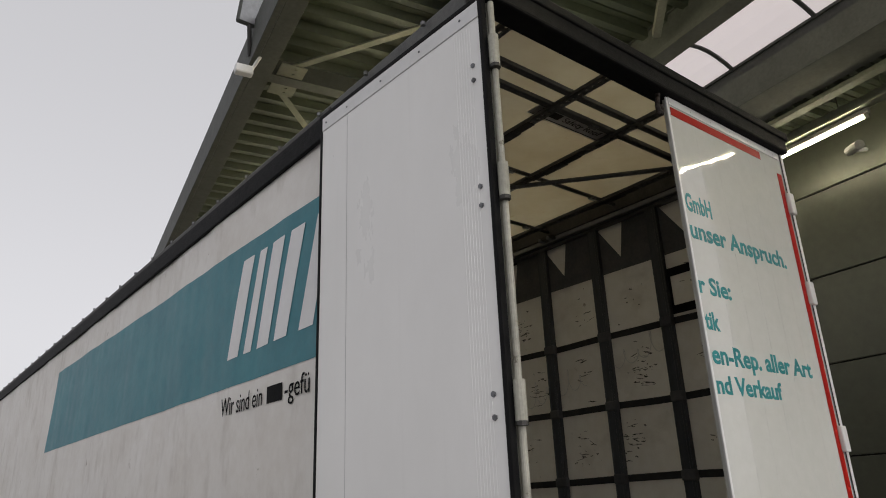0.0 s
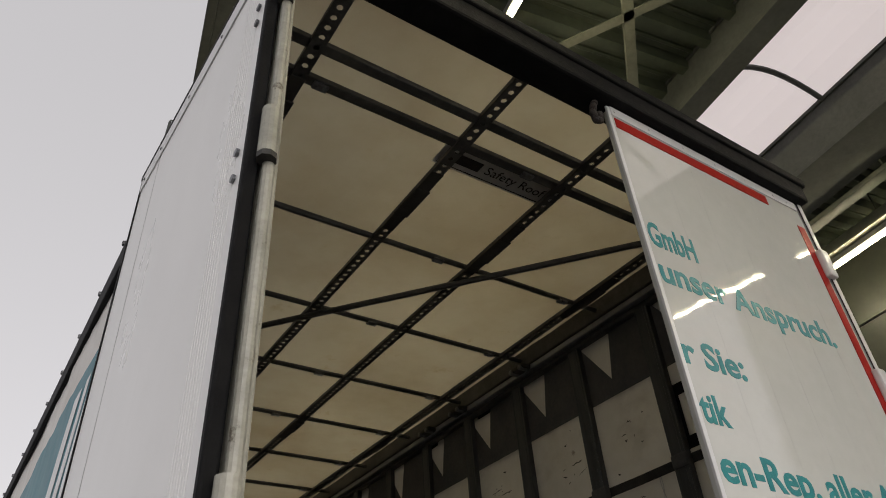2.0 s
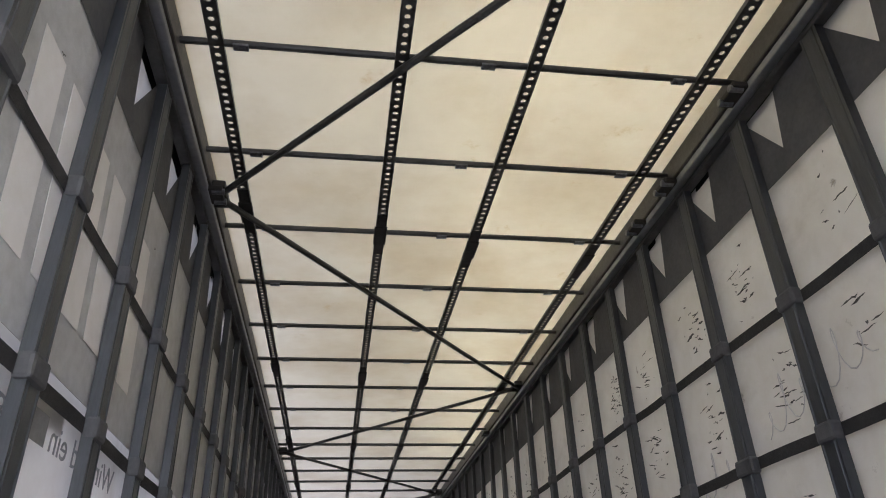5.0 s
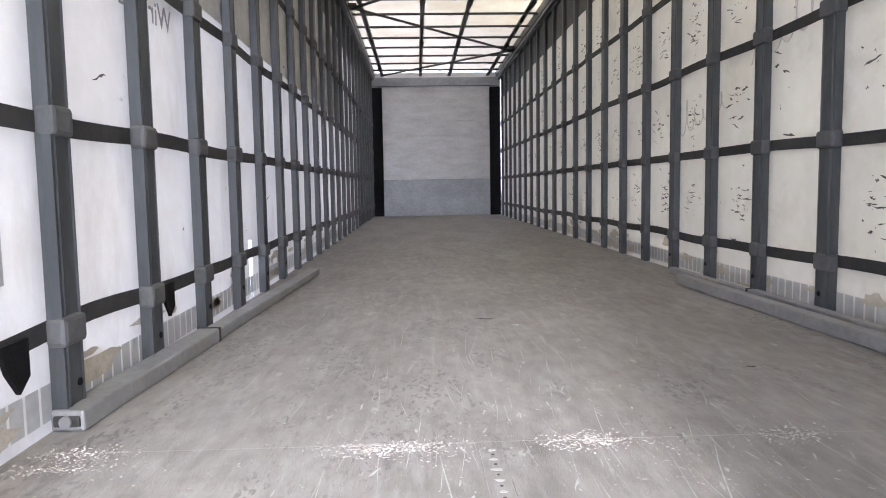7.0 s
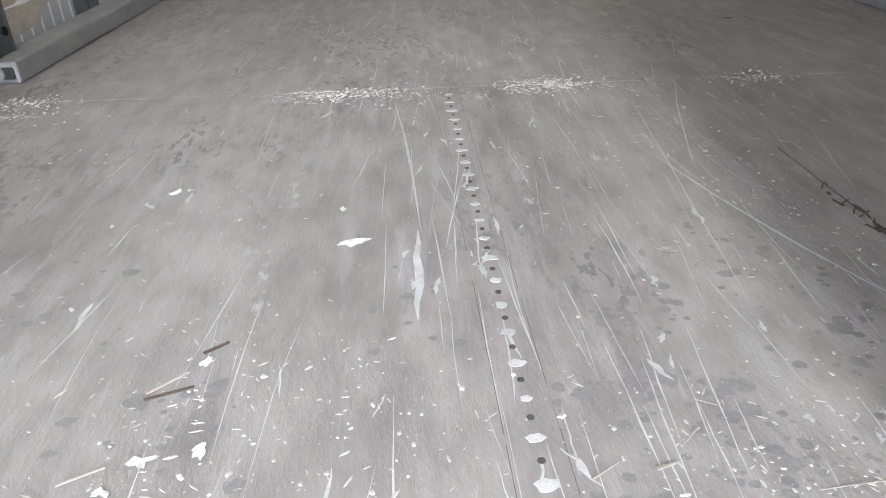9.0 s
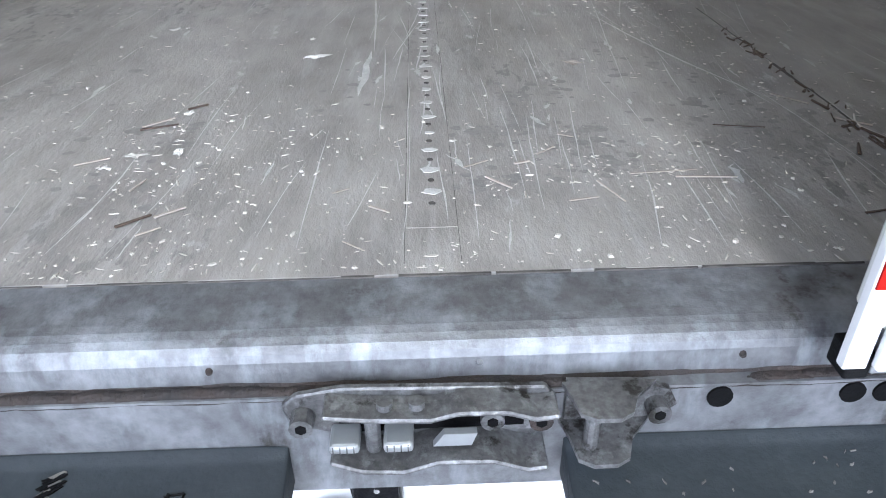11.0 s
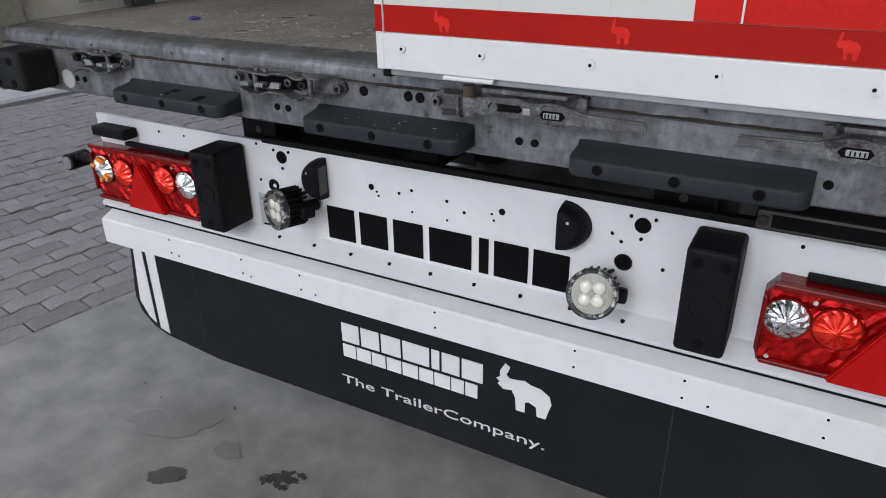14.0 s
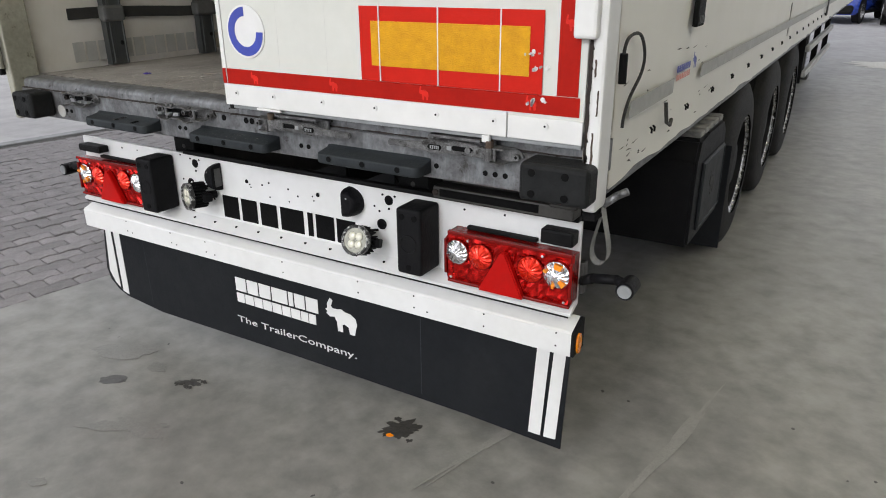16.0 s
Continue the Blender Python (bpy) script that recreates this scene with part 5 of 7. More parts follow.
# ---------- rear light carrier, bumper, mudflap ----------
def light_panel():
    y = 0.215
    bm = prism(B(), [(y, 0.645), (y, 0.889), (y + 0.012, 0.889), (y + 0.012, 0.628), (y - 0.045, 0.606), (y - 0.047, 0.616)], "x", -1.160, 1.172)
    p = part("light_carrier", bm, M_WHITE, trailer, "white sheet-steel light carrier drilled with small holes")
    part("rubber_edge", box(B(), (-0.50, y - 0.006, 0.886), (1.165, y + 0.02, 0.902), 0.004), M_BLACK, p, "black rubber edging")
    part("lip_seam", box(B(), (-1.15, y - 0.0475, 0.6015), (1.165, y - 0.0435, 0.6055)), M_BLACK, p)
    # the maker's name as plain black blocks
    for x0, x1 in ((-0.330, -0.242), (-0.226, -0.140), (-0.122, -0.034), (-0.016, 0.102), (0.122, 0.148), (0.162, 0.250), (0.262, 0.350)):
        x0, x1 = -0.305 + (x0 + 0.33) * 0.966, -0.305 + (x1 + 0.33) * 0.966
        part("emblem_block", box(B(), (x0, y - 0.0022, 0.655), (x1, y - 0.0004, 0.746), 0.0006, 1), M_INK, p, "plain black block of the maker's mark")
    for x, z, r in ((-0.44, 0.854, 0.017), (0.498, 0.849, 0.017), (-0.476, 0.772, 0.016), (0.467, 0.760, 0.018)):
        part("hole", disc(B(), (x, y - 0.0005, z), "y", r, 0.002, 20), M_INK, p)
        if z < 0.8:
            if x < 0:
                part("socket_core", disc(B(), (x + 0.003, y - 0.0022, z - 0.001), "y", 0.0055, 0.0012, 14), M_WHITE, p)
            part("grommet", ring(B(), (x, y - 0.003, z), r - 0.002, 0.0032), M_BLOCK, p, "black rubber grommet", smooth=True)
        else:
            for a in (0.6, 2.55, 4.7):
                part("screw", disc(B(), (x + 0.03 * math.cos(a), y - 0.001, z + 0.03 * math.sin(a)), "y", 0.004, 0.003, 8), M_INK, p)
    for x, z, r in ((-0.17, 0.80, 0.008), (0.18, 0.80, 0.008), (-0.155, 0.79, 0.003), (-0.15, 0.78, 0.003), (-0.09, 0.797, 0.004), (-0.055, 0.81, 0.004), (0.04, 0.80, 0.004), (0.085, 0.78, 0.004),
                    (0.04, 0.752, 0.003), (0.155, 0.79, 0.003), (0.16, 0.775, 0.003), (-0.055, 0.755, 0.003), (0.43, 0.80, 0.004), (0.45, 0.785, 0.004), (0.54, 0.74, 0.004), (-0.36, 0.70, 0.005),
                    (-0.53, 0.86, 0.004), (-0.53, 0.76, 0.004), (-0.53, 0.68, 0.004), (-0.8, 0.845, 0.003), (-0.9, 0.845, 0.004), (0.78, 0.845, 0.004), (0.92, 0.85, 0.004), (0.39, 0.70, 0.005)):
        part("drilled_hole", disc(B(), (x + 0.008, y - 0.0005, z + 0.020), "y", r, 0.002, 10), M_INK, p)
    for k in range(9):
        x = -0.46 + k * 0.118
        part("screw", disc(B(), (x, y - 0.022, 0.628), "z", 0.005, 0.012, 8), M_INK, p)
    part("sticker", box(B(), (-0.538, y - 0.0016, 0.640), (-0.474, y - 0.0004, 0.741)), M_FADED, p, "pale green test sticker")
    part("sticker_mark", disc(B(), (-0.503, y - 0.0022, 0.690), "y", 0.012, 0.001, 6), M_DULLAMBER, p)
    for k in range(3):
        part("sticker_bar", box(B(), (-0.53, y - 0.0024, 0.648 + k * 0.012), (-0.48 - 0.01 * k, y - 0.0017, 0.653 + k * 0.012)), M_FADED if k else M_INK, p)
    part("sticker_bar", box(B(), (-0.532, y - 0.0024, 0.720), (-0.485, y - 0.0017, 0.730)), M_DULLTEAL, p)


def dock_block(x0, x1):
    y0 = 0.098
    b = part("rubber_block", box(B(), (x0, y0, 0.655), (x1, 0.214, 0.876), 0.010, 3), M_BLOCK, trailer, "black rubber dock block")
    for fx, z in ((0.26, 0.848), (0.76, 0.848), (0.5, 0.681)):
        part("bolt_hole", disc(B(), (x0 + (x1 - x0) * fx, y0 - 0.0004, z), "y", 0.010, 0.003, 14), M_INK, b)
    part("moulded_ring", ring(B(), ((x0 + x1) / 2, y0 - 0.0005, 0.760), 0.029, 0.0022), M_BLOCK, b, smooth=True)


def tail_lamp(x0, x1, s):
    """Red lamp unit; s: +1 when the indicator is on the +x side."""
    y0, z0, z1 = 0.160, 0.632, 0.808
    w = x1 - x0
    rnd = random.Random(17 + s)

    def X(f):
        return x0 + w * (f if s > 0 else 1 - f)

    def outline(i):
        return [(X(i), z0 + 0.03), (X(0.02 + i), z0 + i * 0.4), (X(0.98 - i), z0 + i * 0.4), (X(1.0 - i), z0 + 0.02), (X(1.0 - i), z1 - 0.008), (X(0.05), z1 - i * 0.4), (X(i), z1 - 0.03)]

    bm = prism(B(), outline(0.0), "y", 0.176, 0.2145)
    lamp = part("tail_lamp", bm, M_LENSD, trailer, "red tail lamp with clear round lenses")
    # faceted reflector bed behind the cover
    bm = B()
    grid(bm, 34, 10, lambda u, v: (X(0.025 + 0.95 * u), 0.1735 + rnd.uniform(-0.0045, 0.0015), z0 + 0.012 + (z1 - z0 - 0.026) * v))
    part("reflector_bed", bm, M_REDFACET, lamp, "faceted red reflector")
    for za, zb in ((z1 - 0.014, z1 - 0.001), (z0 + 0.001, z0 + 0.011)):
        part("rim", box(B(), (X(0.03), y0 + 0.002, za), (X(0.99), 0.177, zb), 0.003), M_LENSD, lamp)
    for fa, fb in ((0.001, 0.022), (0.978, 0.999)):
        part("rim", box(B(), (X(fa), y0 + 0.002, z0 + 0.028), (X(fb), 0.177, z1 - 0.03), 0.003), M_LENSD, lamp)

    def lens(f, z, r, mt, lab):
        """A shallow dome of tilted facets in rings."""
        bm = B()
        rings, n = 5, 28
        v = [[bm.verts.new((X(f) + r * (j / rings) * math.cos(k * math.tau / n), y0 - 0.008 + 0.014 * (j / rings) ** 2 + (0.0024 * (-1) ** k * (j / rings) + rnd.uniform(-0.0008, 0.0008) if j < rings else 0), z + r * (j / rings) * math.sin(k * math.tau / n))) for k in range(n)] for j in range(1, rings + 1)]
        c = bm.verts.new((X(f), y0 - 0.010, z))
        for k in range(n):
            bm.faces.new((c, v[0][k], v[0][(k + 1) % n]))
            for j in range(rings - 1):
                bm.faces.new((v[j][k], v[j + 1][k], v[j + 1][(k + 1) % n], v[j][(k + 1) % n]))
        bmesh.ops.recalc_face_normals(bm, faces=bm.faces)
        q = part("round_lens", bm, mt, lamp, lab)
        part("lens_rim", pipe(B(), [(X(f) + r * math.cos(a), y0 + 0.006, z + r * math.sin(a)) for a in [j * math.tau / 24 for j in range(25)]], 0.0022, 5), M_LENSD, q)
        return q

    lens(0.105, 0.738, 0.041, M_CHROME, "clear faceted round lens")
    lens(0.30, 0.738, 0.041, M_REDROUND, "red faceted round lens")
    lens(0.69, 0.733, 0.041, M_REDROUND, "red faceted round lens")
    q = lens(0.885, 0.733, 0.043, M_CHROME, "clear faceted round lens")
    for a0, a1, r0, r1 in ((50, 100, 0.024, 0.040), (-60, -25, 0.020, 0.040), (150, 172, 0.028, 0.039), (-110, -88, 0.030, 0.040)):
        pts = [(X(0.885) + r * math.cos(radians(a)), 0.733 + r * math.sin(radians(a))) for r, a in ((r0, a0), (r1, a0 + 6), (r1, a1 - 6), (r0, a1))]
        part("amber_streak", prism(B(), pts, "y", y0 - 0.0085, y0 + 0.002), M_AMBER, q, "amber glint of the indicator bulb")
    bm = prism(B(), [(X(0.30), z0 + 0.002), (X(0.66), z0 + 0.002), (X(0.515), z1 - 0.036), (X(0.475), z1 - 0.036)], "y", y0 - 0.012, y0 + 0.012)
    bmesh.ops.bevel(bm, geom=bm.edges[:], offset=0.004, segments=2, affect="EDGES")
    part("triangle_reflector", bm, M_TRI, lamp, "red triangular reflector")
    for f in (0.06, 0.2, 0.78, 0.95):
        part("screw", disc(B(), (X(f), y0 + 0.004, z0 + (0.02 if f in (0.06, 0.95) else 0.152)), "y", 0.0045, 0.005, 8), M_CHROME, lamp)
    part("backing", box(B(), (X(0.15), 0.195, z1), (X(0.7), 0.2145, z1 + 0.012), 0.003), M_BLACK, lamp)


def rear_gear():
    light_panel()
    dock_block(-0.655, -0.565)
    dock_block(0.604, 0.697)
    tail_lamp(0.742, 1.172, 1)
    tail_lamp(-1.165, -0.715, -1)
    for x0, x1, z0, z1 in ((1.066, 1.166, 0.824, 0.868), (-1.127, -0.985, 0.836, 0.866)):
        m = part("marker_lamp", box(B(), (x0, 0.165, z0), (x1, 0.2145, z1), 0.005), M_BLOCK, trailer, "small black marker lamp")
        part("lens", box(B(), (x0 + 0.006, 0.1635, z0 + 0.006), (x1 - 0.006, 0.1655, z1 - 0.006)), M_BLACK, m)
    # number plate lamps, half round hoods
    for x, s in ((-0.295, -1), (0.333, 1)):
        out = [(0, -0.053)] + [(s * 0.062 * math.sin(a), -0.053 * math.cos(a)) for a in [k * math.pi / 14 for k in range(1, 14)]] + [(0, 0.053)]
        bm = B()
        loops = []
        for k in range(8):
            a = math.pi / 2 * k / 7
            f = 0.50 + 0.50 * math.cos(a) ** 0.8
            loops.append([bm.verts.new((x + px * f, 0.2145 - 0.0505 * math.sin(a), 0.822 + pz * (0.25 + 0.75 * f))) for px, pz in out])
        for p0, p1 in zip(loops, loops[1:]):
            for k in range(len(out)):
                q = (k + 1) % len(out)
                bm.faces.new((p0[k], p0[q], p1[q], p1[k]))
        bm.faces.new(loops[-1])
        bmesh.ops.recalc_face_normals(bm, faces=bm.faces)
        h = part("number_plate_lamp", bm, M_BLOCK, trailer, "black half-round number plate lamp", smooth=False)
        part("screw", disc(B(), (x + s * 0.024, 0.1635, 0.846), "y", 0.0035, 0.003, 8), M_CHROME, h)
        part("lens", box(B(), (x - s * 0.0030, 0.178, 0.786), (x + s * 0.0005, 0.208, 0.858), 0.002), M_FRAME, h, "smoky lens in the flat side")
    # round working lamps on short brackets
    for x, yy, z, yaw, pitch in ((-0.386, 0.122, 0.752, -20, -3), (0.437, 0.108, 0.730, 9, -21)):
        w = part("work_lamp", tube(B(), (0, 0.0, 0), (0, 0.05, 0), 0.041, 32, 0.032), M_BLOCK, trailer, "round black working lamp with four lenses")
        w.matrix_basis = pose(x, yy, z, pitch, 0, yaw) @ Matrix.Diagonal((1.12, 1.12, 1.12, 1))
        for k in range(22):
            f = part("cooling_fin", box(B(), (-0.0018, 0.006, 0.034), (0.0018, 0.055, 0.0455), 0.0008, 1), M_BLOCK, w)
            f.matrix_basis = Matrix.Rotation(k * math.tau / 22, 4, "Y")
        bm = B()
        ring = [[bm.verts.new((r * math.cos(k * math.tau / 36), yv, r * math.sin(k * math.tau / 36))) for r, yv in ((0.046, 0.004), (0.0465, -0.010), (0.043, -0.014), (0.038, -0.0125), (0.037, -0.008))] for k in range(36)]
        for k in range(36):
            for j in range(4):
                bm.faces.new((ring[k][j], ring[k][j + 1], ring[(k + 1) % 36][j + 1], ring[(k + 1) % 36][j]))
        bmesh.ops.recalc_face_normals(bm, faces=bm.faces)
        part("bezel", bm, M_SCRAPED, w, "black bezel scraped to bare metal")
        part("face", tube(B(), (0, -0.0085, 0), (0, -0.004, 0), 0.038, 32), M_LEDFACE, w)
        for a in (45, 135, 225, 315):
            c = (0.0165 * math.cos(radians(a)), 0.0165 * math.sin(radians(a)))
            bm = B()
            bmesh.ops.create_uvsphere(bm, u_segments=16, v_segments=8, radius=0.0125, matrix=Matrix.Translation((c[0], -0.0085, c[1])) @ Matrix.Diagonal((1, 0.35, 1, 1)))
            part("lens", bm, M_LED, w, "clear led lens", smooth=True)
        bm = box(B(), (0.030, 0.030, -0.016), (0.058, 0.062, 0.012), 0.005)
        tube(bm, (0.02, 0.05, 0), (0.02, 0.088, 0.0), 0.014)
        part("bracket", bm, M_BLOCK, w)
        part("cable", pipe(B(), [(0.0, 0.05, 0.02), (0.02, 0.07, 0.036), (0.025, 0.09, 0.038)], 0.004, 6), M_BLACK, w)
    # bumper beam
    prof = [(0.115, 0.486), (0.115, 0.561), (0.121, 0.567), (0.185, 0.592), (0.198, 0.586), (0.198, 0.486)]
    b = part("bumper", prism(B(), prof, "x", -1.160, 1.186), M_WHITE, trailer, "white steel rear underrun bumper")
    b.location.y = 0.035
    part("end_cap", prism(B(), [(p[0], p[1]) for p in prof], "x", 1.1865, 1.196), M_BLACK, b, "black end cap")
    part("side_marker", prism(B(), [(0.150 + 0.026 * math.cos(a) * 0.7, 0.520 + 0.034 * math.sin(a)) for a in [k * math.tau / 16 for k in range(16)]], "x", 1.196, 1.202), M_AMBER, b, "amber side marker")
    for x in (-0.86, -0.575, -0.367, 0.046, 0.398, 0.632, 0.895, 1.139):
        for z in (0.555, 0.512):
            part("drilled_hole", disc(B(), (x, 0.1148, z), "y", 0.0030, 0.002, 8), M_INK, b)
    for x in (-0.83, -0.545, -0.319, 0.684):
        part("drilled_hole", disc(B(), (x, 0.1148, 0.508), "y", 0.0030, 0.002, 8), M_INK, b)
    for s in (-1, 1):
        part("bracket", box(B(), (s * 0.5, 0.232, 0.47), (s * 0.42, 0.36, 0.80), 0.01), M_DARK, b)
    # mudflap
    pts = [(-1.13, 0.47), (-1.166, 0.24), (-1.15, 0.185), (-1.10, 0.14), (-1.04, 0.118), (-0.8, 0.092), (0.0, 0.10), (0.8, 0.098), (1.12, 0.086), (1.160, 0.085), (1.175, 0.47)]
    f = part("mudflap", prism(B(), pts, "y", 0.205, 0.211), M_FLAP, trailer, "black rubber rear mudflap with white edge stripes")
    f.location = (-0.010, 0.012, 0.008)
    for q in ([(-1.118, 0.465), (-1.082, 0.465), (-1.085, 0.155), (-1.115, 0.175), (-1.145, 0.23)], [(-1.064, 0.465), (-1.022, 0.465), (-1.026, 0.128), (-1.068, 0.140)],
              [(1.065, 0.465), (1.108, 0.465), (1.088, 0.115), (1.045, 0.115)], [(1.122, 0.465), (1.162, 0.465), (1.142, 0.118), (1.100, 0.115)]):
        part("white_stripe", prism(B(), q, "y", 0.2032, 0.2049), M_WHITE, f, "white edge stripe")
    for x in (-0.86, 0.62):
        part("crease", box(B(), (x, 0.2044, 0.12), (x + 0.003, 0.2051, 0.46)), M_BUFFER, f)
    # maker's mark on the flap as plain pale blocks
    n = (0.058, 0.060, 0.062, 0.082, 0.024, 0.052, 0.060)
    x = -0.285
    for w in n:
        part("emblem_block", box(B(), (x, 0.2032, 0.326), (x + w, 0.2049, 0.386)), M_WHITE, f, "plain pale block of the maker's mark")
        x += w + 0.007
    x = -0.285
    for w in (0.046, 0.05, 0.048, 0.05, 0.052, 0.046, 0.05, 0.04, 0.038):
        part("emblem_block", box(B(), (x, 0.2032, 0.274), (x + w - 0.003, 0.2049, 0.316)), M_WHITE, f)
        x += w + 0.001
    lettering("lettering", "The TrailerCompany.", 0.040, pose(-0.298, 0.2045, 0.179, 90, 0, 0), M_WHITE, f, 0.0006, 0.628)
    part("emblem_shape", prism(B(), [(0.262 + a * 0.165, 0.338 + c * 0.108) for a, c in EMBLEM], "y", 0.2032, 0.2049), M_WHITE, f, "plain pale animal shape")
    # rubber side lamps on bent arms
    for s, xe in ((-1, 1.285), (1, 1.325)):
        bm = pipe(B(), [(s * (xe - 0.15), 0.235, 0.700), (s * (xe - 0.105), 0.21, 0.728), (s * (xe - 0.035), 0.20, 0.742), (s * xe, 0.195, 0.733)], 0.015, 10)
        a = part("outline_lamp", bm, M_BLOCK, trailer, "black rubber outline lamp on a bent arm", smooth=True)
        part("lamp_head", tube(B(), (s * xe, 0.235, 0.726), (s * xe, 0.168, 0.726), 0.026, 20), M_BLOCK, a)
        part("lens", tube(B(), (s * xe, 0.1685, 0.726), (s * xe, 0.164, 0.726), 0.020, 20), M_KICK, a, "clear lens")
        part("plate", box(B(), (s * (xe - 0.16), 0.227, 0.66), (s * (xe - 0.14), 0.26, 0.76), 0.004), M_DARK, a)


def wheel(x, y, s):
    R = 0.485
    w = part("wheel", B(), M_TYRE, trailer, "road wheel with polished rim")
    prof = [(0.0, 0.29), (0.0, 0.33), (0.012, 0.43), (0.03, 0.470), (0.06, R), (0.30, R), (0.33, 0.470), (0.348, 0.43), (0.36, 0.33), (0.36, 0.29)]
    # a lathe round the axle
    bm = B()
    n = 48
    ring = [[bm.verts.new((s * (0.18 - a), r * math.cos(k * math.tau / n), r * math.sin(k * math.tau / n))) for a, r in prof] for k in range(n)]
    for k in range(n):
        for j in range(len(prof) - 1):
            bm.faces.new((ring[k][j], ring[k][j + 1], ring[(k + 1) % n][j + 1], ring[(k + 1) % n][j]))
    bmesh.ops.recalc_face_normals(bm, faces=bm.faces)
    w.data = mesh_of("wheel", bm, M_TYRE, True)
    w.location = (x, y, R)
    prof = [(0.0, 0.288), (0.012, 0.29), (0.02, 0.27), (0.10, 0.25), (0.115, 0.22), (0.10, 0.16), (0.06, 0.135), (0.03, 0.12), (0.03, 0.0)]
    for name, pr, mt, lab in (("rim", prof[:3], M_RIM, "polished steel rim"), ("wheel_disc", prof[2:-1], M_BLOCK, "black dished wheel centre")):
        bm = B()
        ring = [[bm.verts.new((s * (0.172 - a), r * math.cos(k * math.tau / n), r * math.sin(k * math.tau / n))) for a, r in pr] for k in range(n)]
        for k in range(n):
            for j in range(len(pr) - 1):
                bm.faces.new((ring[k][j], ring[k][j + 1], ring[(k + 1) % n][j + 1], ring[(k + 1) % n][j]))
        if name == "wheel_disc":
            bm.faces.new([r[-1] for r in ring])
        bmesh.ops.recalc_face_normals(bm, faces=bm.faces)
        part(name, bm, mt, w, lab, smooth=False)
    for k in range(10):
        a = k * math.tau / 10
        part("hand_hole", disc(B(), (s * 0.064, 0.205 * math.cos(a), 0.205 * math.sin(a)), "x", 0.026, 0.02, 12), M_RIM if k % 2 else M_INK, w)
        part("wheel_nut", disc(B(), (s * 0.10, 0.145 * math.cos(a + 0.3), 0.145 * math.sin(a + 0.3)), "x", 0.016, 0.06, 6), M_RIM, w)
    for k in range(3):
        pts = [(s * (-0.08 + 0.08 * k), (R + 0.001) * math.cos(a), (R + 0.001) * math.sin(a)) for a in [j * math.tau / 40 for j in range(41)]]
        part("tread_groove", pipe(B(), pts, 0.005, 4), M_BLACK, w)


